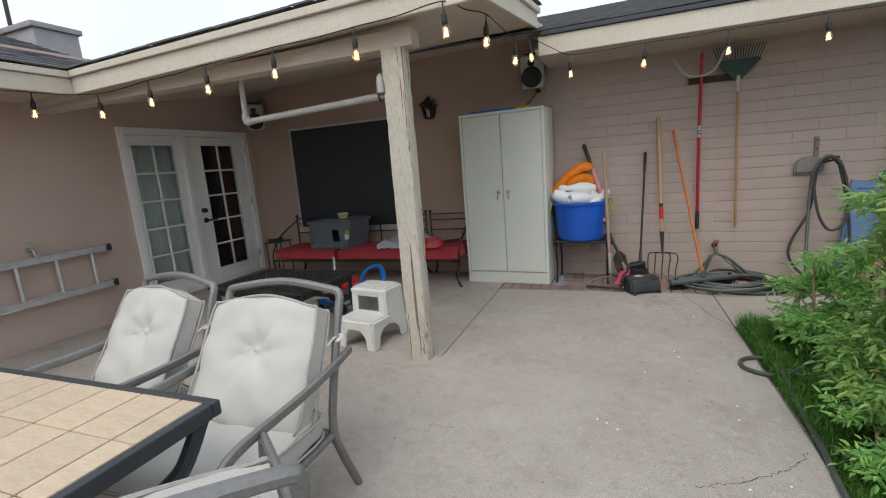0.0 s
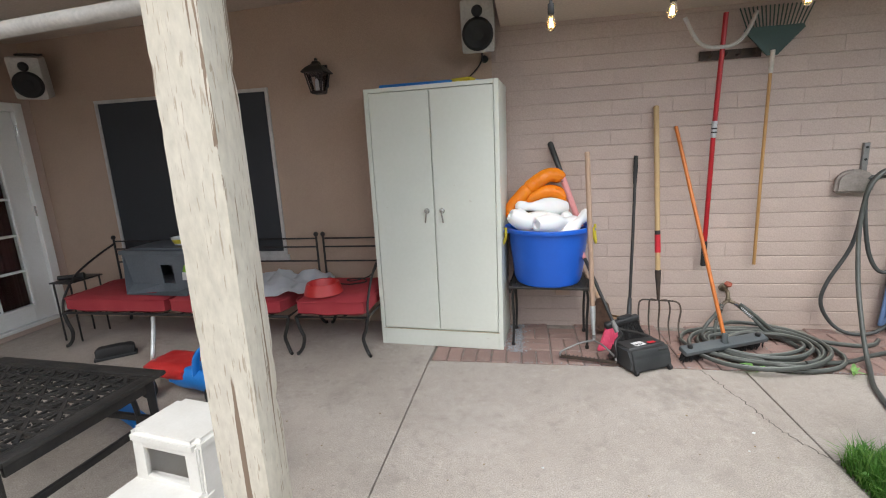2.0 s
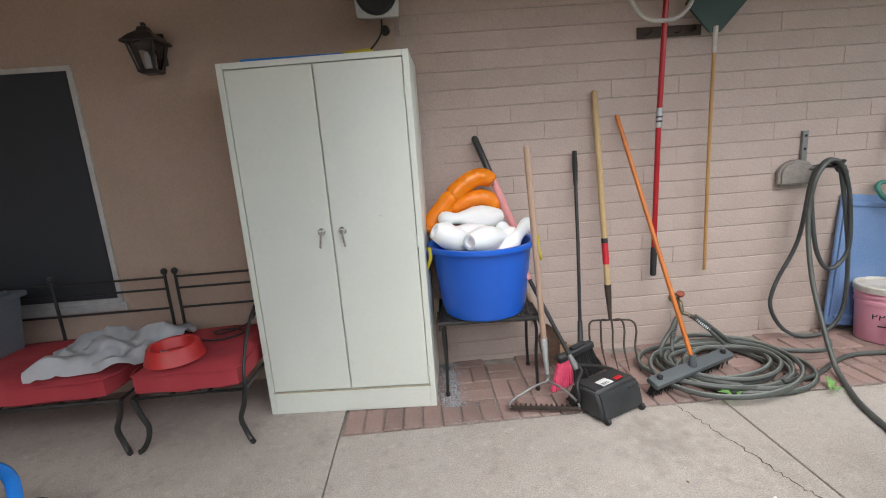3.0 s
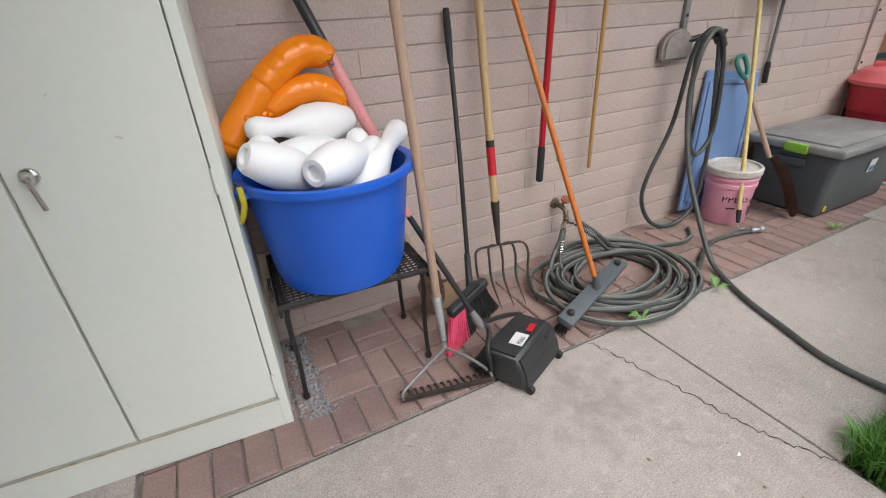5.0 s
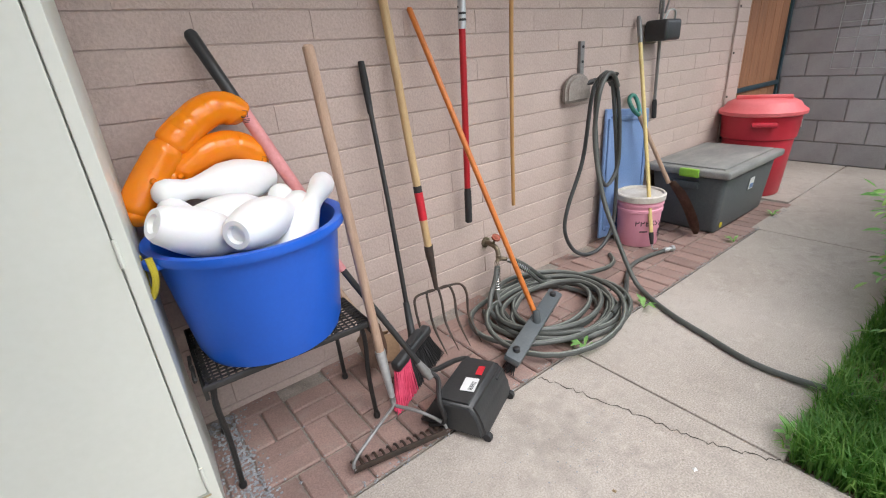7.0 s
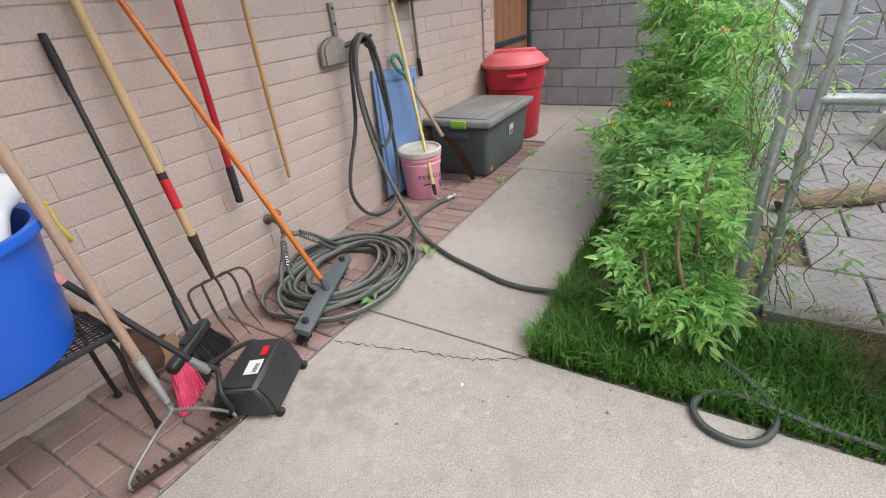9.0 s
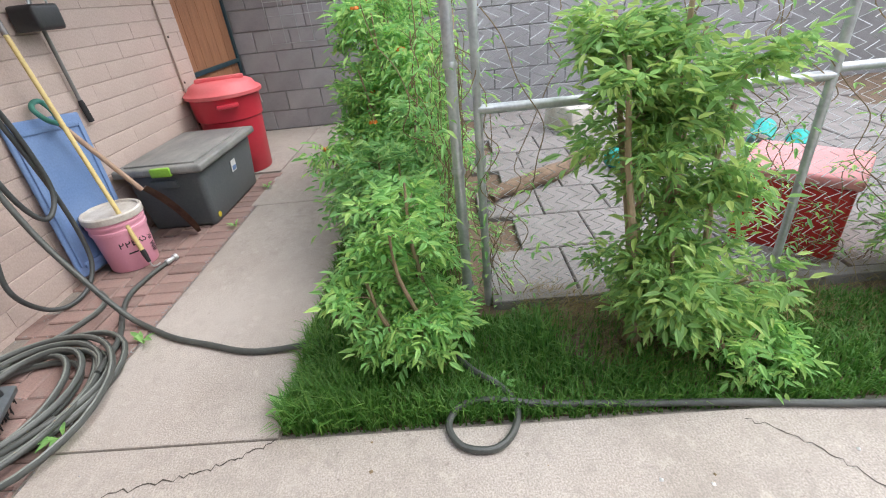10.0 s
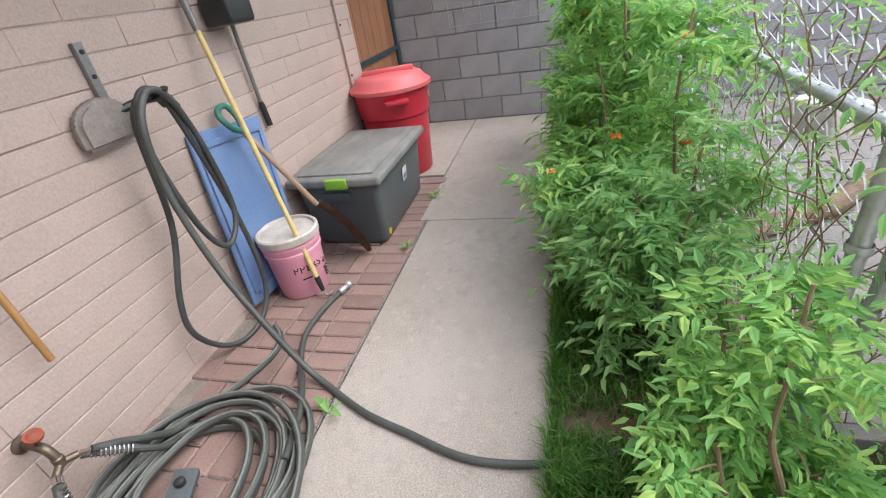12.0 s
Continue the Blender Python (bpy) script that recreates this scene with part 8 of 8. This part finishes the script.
shrub("flowering_shrub", 4.15, 3.02, [(0.0, 0.0, 0.0, 0.14, 1.40, 0.30, 300), (-0.2, 0.1, -0.25, 0.22, 1.15, 0.28, 270), (0.25, 0.0, 0.40, 0.12, 1.30, 0.30, 290), (0.0, 0.2, 0.05, 0.28, 0.72, 0.26, 220), (-0.05, -0.15, -0.1, -0.1, 1.48, 0.26, 220)],
      "tall leafy shrub with orange flowers along the walkway", 33, 0.13, 0.2, 0.06)
shrub("flowering_shrub", 4.95, 3.0, [(0.0, 0.0, 0.0, 0.14, 1.50, 0.36, 360), (-0.25, 0.05, -0.35, 0.2, 1.3, 0.34, 330), (0.3, 0.0, 0.45, 0.12, 1.2, 0.34, 300), (0.0, 0.2, 0.0, 0.28, 0.7, 0.3, 240)],
      "leafy green shrub by the grey block wall", 34, 0.13, 0.8, 0.04)
shrub("young_tree_shrub", 2.08, 2.03, [(0.0, 0.0, 0.05, -0.05, 1.15, 0.20, 210, 0.3), (0.05, 0.06, 0.08, 0.10, 1.05, 0.19, 190, 0.3), (-0.03, -0.08, 0.02, -0.18, 1.05, 0.18, 180, 0.25), (0.02, -0.05, -0.06, -0.14, 0.42, 0.17, 75, 0.35), (0.0, -0.1, -0.10, -0.26, 0.36, 0.17, 75, 0.3), (0.05, 0, 0.10, -0.02, 1.36, 0.22, 190, 0.6), (0.04, 0.05, 0.14, 0.18, 1.20, 0.19, 120, 0.65), (0.0, 0.02, -0.02, 0.12, 0.34, 0.15, 70, 0.35), (-0.01, 0.04, -0.06, 0.20, 1.10, 0.19, 150, 0.62), (-0.03, 0.0, -0.12, 0.02, 0.52, 0.15, 100, 0.5), (-0.02, -0.06, -0.15, -0.10, 0.40, 0.15, 90, 0.4)],
      "multi-stemmed bright green shrub with pale trunks in the lawn", 35, 0.115, 0.1)
shrub("flowering_shrub", 2.20, 0.62, [(0.0, 0.0, 0.05, -0.05, 1.1, 0.30, 320), (0.05, 0.1, 0.02, 0.18, 0.8, 0.26, 240), (-0.1, -0.2, -0.06, -0.3, 0.9, 0.28, 280)],
      "leafy green shrub at the lawn edge", 36, 0.14, 0.8)
shrub("low_creeper", 1.94, 1.72, [(0.0, 0.0, -0.06, 0.05, 0.16, 0.2, 120), (0.1, 0.1, 0.0, 0.15, 0.18, 0.18, 100)], "low green creeper spreading over the lawn edge", 37, 0.09, 0.2)

# dry straw under the shrubs
rnd = random.Random(4)
vs, fs = [], []
for cx, cy, r, n in ((2.12, 2.02, 0.26, 1500), (2.2, 3.0, 0.3, 700), (2.33, 2.35, 0.16, 1000), (2.32, 2.05, 0.14, 500), (2.33, 1.75, 0.14, 500), (2.25, 1.1, 0.35, 1300), (2.28, 1.4, 0.2, 800)):
    for _ in range(n):
        a, q = rnd.uniform(0, 6.28), r * math.sqrt(rnd.random())
        x, y = cx + q * math.cos(a), cy + q * math.sin(a)
        b, l = rnd.uniform(0, 6.28), rnd.uniform(0.03, 0.12)
        dx, dy = math.cos(b) * l, math.sin(b) * l
        z = rnd.uniform(-0.01, 0.05)
        i = len(vs)
        vs += [(x, y, z), (x + 0.002, y + 0.002, z), (x + dx, y + dy, z + rnd.uniform(-0.02, 0.05))]
        fs.append((i, i + 1, i + 2))
tagged(raw("dry_straw", vs, fs, M_straw), "dry straw and dead stems under the shrubs", "straw", kind="stuff")


# ---------- chain-link fence ----------
def chain_panel(parent, a, b, z0, z1):
    """Woven zigzag wires between two posts."""
    a, b = V(*a), V(*b)
    d = b - a
    L = d.length
    d.normalize()
    n = V(-d.y, d.x, 0)
    p = 0.052
    cols = int(L / p)
    vs, fs = [], []
    rows = int((z1 - z0) / p) * 2
    r = 0.0019
    for c in range(cols + 1):
        last = None
        for k in range(rows + 1):
            off = (p * 0.5 if k % 2 else -p * 0.5) + 0.004 * noise.noise((c * 0.9, k * 0.5, L))
            q = a + d * min(max(c * p + off, 0), L) + n * (0.006 * (1 if (k + c) % 2 else -1)) + V(0, 0, z0 + (z1 - z0) * k / rows - a.z)
            i = len(vs)
            vs += [tuple(q + n * r * 1.2), tuple(q + d * r - n * r * 0.6), tuple(q - d * r - n * r * 0.6)]
            if last is not None:
                for e in range(3):
                    fs.append((last + e, last + (e + 1) % 3, i + (e + 1) % 3, i + e))
            last = i
    return raw("wire_mesh", vs, fs, M_galv, parent)


def pipe_post(parent, x, y, z1, r=0.021, name="post"):
    bm = B()
    tube(bm, [(x, y, -0.1), (x, y, z1)], r, 14)
    lathe(bm, [(r + 0.004, -0.01), (r + 0.005, 0.01), (r * 0.7, 0.03), (0, 0.035)], 14, pose(x, y, z1))
    ob = part(name, bm, M_galv, parent)
    return ob


def band(parent, x, y, z, r=0.026):
    bm = B()
    lathe(bm, [(r, -0.012), (r + 0.003, 0.0), (r, 0.012)], 14, pose(x, y, z))
    box(bm, (x + r + 0.012, y - 0.01, z), (0.03, 0.012, 0.022), bev=0.003)
    part("clamp_band", bm, M_galv, parent)


def fences():
    px, py = POST
    f = thing("chain_link_fence", pose(0, 0, 0), "galvanised chain-link fence with pipe posts along the shrubs", "fence")
    for x in (px, px + 1.8, px + 3.65):
        pipe_post(f, x, py + 0.05, 1.82)
    for z in (0.93, 1.78):
        bm = B()
        tube(bm, [(px, py + 0.05, z), (px + 3.7, py + 0.05, z)], 0.017 if z > 1 else 0.019, 12)
        part("rail", bm, M_galv, f)
    for z in (0.12, 0.42, 0.66, 1.05, 1.4):
        band(f, px, py + 0.05, z)
    chain_panel(f, (px, py + 0.055, 0), (px + 3.7, py + 0.055, 0), 0.05, 1.80)
    g = thing("chain_link_gate", pose(0, 0, 0), "galvanised chain-link gate panel of the dog run", "gate")
    for y in (py - 0.04, py - 1.32):
        pipe_post(g, px + 0.03, y, 1.80, 0.017, "stile")
    for z in (0.88, 1.78):
        bm = B()
        tube(bm, [(px + 0.03, py - 0.04, z), (px + 0.03, py - 1.32, z)], 0.019 if 0.5 < z < 1 else 0.016, 12)
        part("rail", bm, M_galv, g)
    for z in (0.14, 0.45, 0.68):
        band(g, px + 0.03, py - 0.04, z, 0.022)
    chain_panel(g, (px + 0.035, py - 0.05, 0), (px + 0.035, py - 1.31, 0), 0.06, 1.78)
    h = thing("chain_link_fence", pose(0, 0, 0), "galvanised chain-link fence beside the gate, overgrown with vine", "fence")
    for y in (py - 3.3, py - 5.2):
        pipe_post(h, px + 0.05, y, 1.82)
    for z in (0.90, 1.78):
        bm = B()
        tube(bm, [(px + 0.05, py - 1.33, z), (px + 0.05, py - 5.2, z)], 0.018, 12)
        part("rail", bm, M_galv, h)
    chain_panel(h, (px + 0.055, py - 1.34, 0), (px + 0.055, py - 4.6, 0), 0.05, 1.80)


fences()


def vine(x, y, top, seed, along, label):
    """Dry climbing stems woven through the mesh with a few leaves."""
    rnd = random.Random(seed)
    t = thing("climbing_vine", pose(0, 0, 0), label, "vine")
    A = V(*along)
    vs, fs = [], []
    bm = B()
    for k in range(9):
        P = [V(x, y, 0) + A * rnd.uniform(-0.05, 0.25)]
        while P[-1].z < top * rnd.uniform(0.5, 1.0) and len(P) < 14:
            P.append(P[-1] + A * rnd.uniform(-0.09, 0.13) + V(rnd.uniform(-0.03, 0.03), rnd.uniform(-0.03, 0.03), rnd.uniform(0.05, 0.16)))
        if len(P) < 3:
            continue
        S = smooth_path(P, 4)
        tube(bm, S, 0.0021, 5)
        for p in S[::2]:
            if rnd.random() < 0.62:
                a = rnd.uniform(0, 6.28)
                d = V(math.cos(a), math.sin(a), rnd.uniform(-0.5, 0.4)).normalized()
                n = (V(0, 0, 1) - d * d.z).normalized()
                leaf_geo(vs, fs, p, d, n, rnd.uniform(0.05, 0.12), rnd.choice((1, 2, 2)), rnd)
    tagged(part("dry_tangle", bm, M_vine, t), kind="stuff")
    tagged(raw("foliage", vs, fs, M_leaf, t), kind="stuff")


vine(2.42, 2.74, 1.7, 3, (0.8, 0.05, 0), "dry twining vine climbing the fence corner")
vine(2.44, 2.45, 1.7, 4, (0.0, 0.9, 0), "thin vine twining through the gate mesh")
vine(2.50, 0.9, 1.8, 6, (0.0, 1.3, 0), "leafy vine overgrowing the fence mesh")
vine(2.50, 0.55, 1.8, 7, (0.0, 1.5, 0), "leafy vine overgrowing the fence mesh")
vine(3.1, 2.72, 1.6, 8, (1.2, 0.0, 0), "thin vine twining through the fence mesh")

# kerb of the dog run
solid("kerb", [span(2.375, 2.43, -3.0, 2.60, -0.1, 0.03)], M_greypaver, "low concrete kerb along the dog run", "kerb", bev=0.006)
solid("dog_run_bed", [span(2.43, BLOCK_X, -3.0, 2.62, -0.11, -0.03)], M_sand, "sandy bed under the grey paving stones", "bed")


def run_things():
    lg = thing("split_log", pose(3.80, 2.07, 0.058, 0, 0, -52), "weathered split log lying on the grey paving", "log")
    bm = B()
    P = [V(-0.55 + i * 0.11, 0.03 * math.sin(i * 0.9), 0.012 * math.sin(i * 1.7)) for i in range(11)]
    tube(bm, P, [0.035, 0.05, 0.056, 0.058, 0.055, 0.06, 0.054, 0.05, 0.05, 0.045, 0.03], 14)
    wobble(bm, 0.018, 14.0, 2.0)
    part("trunk", bm, M_log, lg)
    c = thing("white_crate", pose(5.05, 1.60, 0.0, 0, 0, 25) @ Matrix.Scale(0.85, 4), "white perforated plastic crate upside down on the paving", "crate")
    bm = B()
    vs = box(bm, (0, 0, 0.14), (0.46, 0.34, 0.28), bev=0.03, seg=3)
    for v in bm.verts:
        v.co.x *= 1.12 - 0.4 * v.co.z
        v.co.y *= 1.12 - 0.4 * v.co.z
    part("shell", bm, M_dirtywhite, c)
    for i in range(6):
        for j in range(3):
            bm = B()
            lathe(bm, [(0.014, 0), (0.014, 0.004), (0, 0.004)], 10, pose(-0.15 + i * 0.06, -0.172 + 0.0 * j, 0.08 + j * 0.06, 84))
            part("vent_hole", bm, M_ink, c)
    for x, y, l, rz, z in ((3.85, 1.50, 0.30, 20, 0.075), (4.10, 0.40, 0.42, -35, 0.085), (3.82, 0.30, 0.34, -30, 0.08)):
        tl = thing("play_tube", pose(x, y, z, 0, 90, rz), "teal plastic tube lying on the paving", "tube", "teal tubes in the dog run")
        bm = B()
        lathe(bm, [(z - 0.006, -l / 2), (z, -l / 2), (z, l / 2), (z - 0.006, l / 2), (z - 0.008, -l / 2)], 28)
        part("shell", bm, M_teal, tl)
    rb = thing("red_dog_house", pose(2.80, 1.04, 0.0, 0, 0, 47) @ Matrix.Scale(0.88, 4), "faded red plastic box with a pale pink lid behind the fence", "box")
    bm = B()
    box(bm, (0, 0, 0.21), (0.50, 0.46, 0.42), bev=0.03, seg=3)
    part("body", bm, M_redtoy, rb)
    bm = B()
    box(bm, (0, 0, 0.445), (0.54, 0.50, 0.06), bev=0.025, seg=3)
    part("lid", bm, M_pinkish, rb, "pale faded pink lid")
    gb = thing("green_toy", pose(3.75, 0.62, 0.0), "bright green plastic toy on the paving", "toy")
    bm = B()
    pillow(bm, (0, 0, 0.07), (0.24, 0.18, 0.13), n=10, puff=0.5)
    part("body", bm, M_lime, gb)


run_things()


def lawn_hose():
    t = thing("lawn_hose", pose(0, 0, 0), "grey-green hose looping off the lawn along the slab edge", "hose")
    pts = [(2.05, 2.78, 0.03), (1.96, 2.72, 0.035), (1.88, 2.63, 0.03), (1.80, 2.58, 0.016), (1.70, 2.60, 0.014), (1.635, 2.67, 0.014), (1.65, 2.77, 0.014), (1.73, 2.815, 0.016), (1.80, 2.77, 0.03), (1.815, 2.66, 0.034), (1.80, 2.5, 0.016), (1.775, 2.2, 0.014), (1.75, 1.85, 0.014), (1.715, 1.5, 0.014), (1.70, 1.1, 0.014), (1.72, 0.6, 0.014), (1.75, 0.1, 0.014), (1.74, -0.5, 0.014)]
    bm = B()
    tube(bm, smooth_path(pts, 6), 0.0125, 9)
    part("tube", bm, M_hose, t)


lawn_hose()

# grit by the cabinet foot and specks scattered on the slab
rnd = random.Random(9)
vs, fs = [], []
def speck(x, y, r, z=0.0):
    i = len(vs)
    a = rnd.uniform(0, 6.28)
    for k in range(4):
        vs.append((x + r * math.cos(a + k * 1.57) * rnd.uniform(0.6, 1.2), y + r * math.sin(a + k * 1.57) * rnd.uniform(0.6, 1.2), z + 0.001))
    vs.append((x, y, z + r * 0.8))
    fs.extend([(i, i + 1, i + 4), (i + 1, i + 2, i + 4), (i + 2, i + 3, i + 4), (i + 3, i, i + 4)])
for _ in range(700):
    speck(rnd.gauss(0.36, 0.035), rnd.uniform(4.40, 4.92), rnd.uniform(0.003, 0.009))
for _ in range(260):
    speck(rnd.uniform(0.4, 4.5), 4.93 - abs(rnd.gauss(0, 0.03)), rnd.uniform(0.002, 0.006))
for _ in range(120):
    speck(rnd.gauss(1.28, 0.16), rnd.gauss(3.93, 0.12), rnd.uniform(0.0015, 0.004))
for _ in range(420):
    i_ = rnd.randint(0, 21)
    speck(-0.115 + (i_ + 0.5) * 0.203 + rnd.gauss(0, 0.006), rnd.uniform(4.25, 4.93), rnd.uniform(0.002, 0.005))
for _ in range(500):
    speck(rnd.uniform(0.3, 4.5), PAVER_Y + rnd.gauss(0, 0.012), rnd.uniform(0.002, 0.006))
tagged(raw("loose_grit", vs, fs, M_gravel), "loose grey grit swept against the wall and cabinet", "grit", kind="stuff")
vs, fs = [], []
for _ in range(90):
    speck(rnd.uniform(-2.5, 1.7), rnd.uniform(0.8, 4.1), rnd.uniform(0.003, 0.008))
tagged(raw("dry_leaf_bits", vs, fs, M_vine), "small brown leaf bits scattered on the slab", "litter", kind="stuff")
vs, fs = [], []
for _ in range(14):
    speck(rnd.uniform(0.3, 1.7), rnd.uniform(1.2, 3.6), rnd.uniform(0.006, 0.011))
tagged(raw("pale_petals", vs, fs, M_paper), "few pale petals lying on the slab", "petals", kind="stuff")

# ---------- pieces of walls and paving, last ----------
def shared_box(name, s, material, bev=0.004, long_only=False):
    bm = B()
    if long_only:
        box(bm, (0, 0, 0), s)
        es = [e for e in bm.edges if abs(e.verts[0].co.x - e.verts[1].co.x) > s[0] * 0.5]
        bmesh.ops.bevel(bm, geom=es, offset=bev, segments=1, affect="EDGES")
    else:
        box(bm, (0, 0, 0), s, bev=bev, seg=1)
    me = bpy.data.meshes.new(name)
    bm.to_mesh(me)
    bm.free()
    me.materials.append(material)
    return me


def lay(name, me, parent, loc, rz=0.0, tilt=(0, 0)):
    o = new(name, me)
    o.parent = parent
    o.location = loc
    o.rotation_euler = (radians(tilt[0]), radians(tilt[1]), radians(rz))
    return o


# painted blocks of the tool wall
rnd = random.Random(11)
CH, BL = 0.1045, 0.408
z0 = 0.025 - CH
k = 0
xa, xb = 0.2, 4.97
near, rest = [], []
while z0 + k * CH < 2.26:
    z = z0 + (k + 0.5) * CH
    x = xa - (BL / 2 if k % 2 else 0) + 0.03
    while x < xb:
        a, b = max(x, xa), min(x + BL, xb)
        if b - a > 0.04:
            (near if 0.25 < a < 4.9 and 0.0 < z < 2.0 else rest).append((a, b, z))
        x += BL
    k += 1
near.sort(key=lambda q: abs((q[0] + q[1]) / 2 - 2.3) + 0.6 * abs(q[2] - 0.8))
spare = near[290:] + rest
bm_cache = {}
for a, b, z in near[:290]:
    soft_ends = rnd.random() < 0.7
    w = (round(b - a, 3), soft_ends)
    if w not in bm_cache:
        bm_cache[w] = shared_box("block", (w[0] - (0.0 if soft_ends else 0.0006), 0.05, CH - 0.0044), M_wall, 0.003, soft_ends)
    lay("block", bm_cache[w], wall_block, ((a + b) / 2, WALL_Y + 0.025 + rnd.uniform(-0.0012, 0.0008), z), rnd.uniform(-0.12, 0.12), (rnd.uniform(-0.9, 0.9), rnd.uniform(-0.12, 0.12)))
bm = B()
for a, b, z in spare:
    box(bm, ((a + b) / 2, WALL_Y + 0.025, z), (b - a - 0.0006, 0.05, CH - 0.0044))
tagged(part("blocks_rest", bm, M_wall, wall_block, smooth=False), kind="stuff")

# brick pavers, in basket-weave pairs with one row of stretchers along the slab
floor_bricks = solid("paving_brick_strip", [span(-0.22, 4.60, PAVER_Y, WALL_Y, -0.1, -0.012)], M_sand, "worn red brick paving strip along the wall", "paving")
br = shared_box("brick", (0.196, 0.096, 0.06), M_brick_paver, 0.006)
x = -0.215
while x < 4.55:
    lay("brick", br, floor_bricks, (x + 0.05, PAVER_Y + 0.105, -0.030 + rnd.uniform(-0.003, 0.003)), 90 + rnd.uniform(-1, 1), (rnd.uniform(-0.8, 0.8), rnd.uniform(-0.8, 0.8)))
    x += 0.1015
n = 0
for i in range(24):
    for j in range(3):
        cx, cy = -0.115 + i * 0.203, PAVER_Y + 0.31 + j * 0.2
        for s in (-1, 1):
            dx, dy, rz = (0, s * 0.0505, 0) if (i + j) % 2 else (s * 0.0505, 0, 90)
            if cy + dy + (0.05 if rz == 0 else 0.1) < WALL_Y + 0.0055 and cx + dx < 4.55:
                lay("brick", br, floor_bricks, (cx + dx, cy + dy, -0.030 + rnd.uniform(-0.003, 0.003)), rz + rnd.uniform(-1.2, 1.2), (rnd.uniform(-0.8, 0.8), rnd.uniform(-0.8, 0.8)))
# grey blocks of the boundary wall
east = bpy.data.objects["wall_east"]
cb = shared_box("block", (0.06, 0.39, H_CMU - 0.01), M_cmu, 0.005)
for k in range(9):
    for i in range(15):
        y = 5.0 - 0.2 * (k % 2) - i * 0.4
        lay("block", cb, east, (BLOCK_X + 0.03 + rnd.uniform(-0.002, 0.002), y, (k + 0.5) * H_CMU), 0, (0, 0))

# grey paving stones of the dog run
bed = bpy.data.objects["dog_run_bed"]
gp = shared_box("paving_stone", (0.40, 0.40, 0.05), M_greypaver, 0.006)
for i in range(9):
    for j in range(9):
        lay("paving_stone", gp, bed, (2.645 + i * 0.408, 2.40 - j * 0.408 - (0.204 if i % 2 else 0), -0.012 + rnd.uniform(-0.004, 0.004)), rnd.uniform(-0.8, 0.8), (rnd.uniform(-0.7, 0.7), rnd.uniform(-0.7, 0.7)))
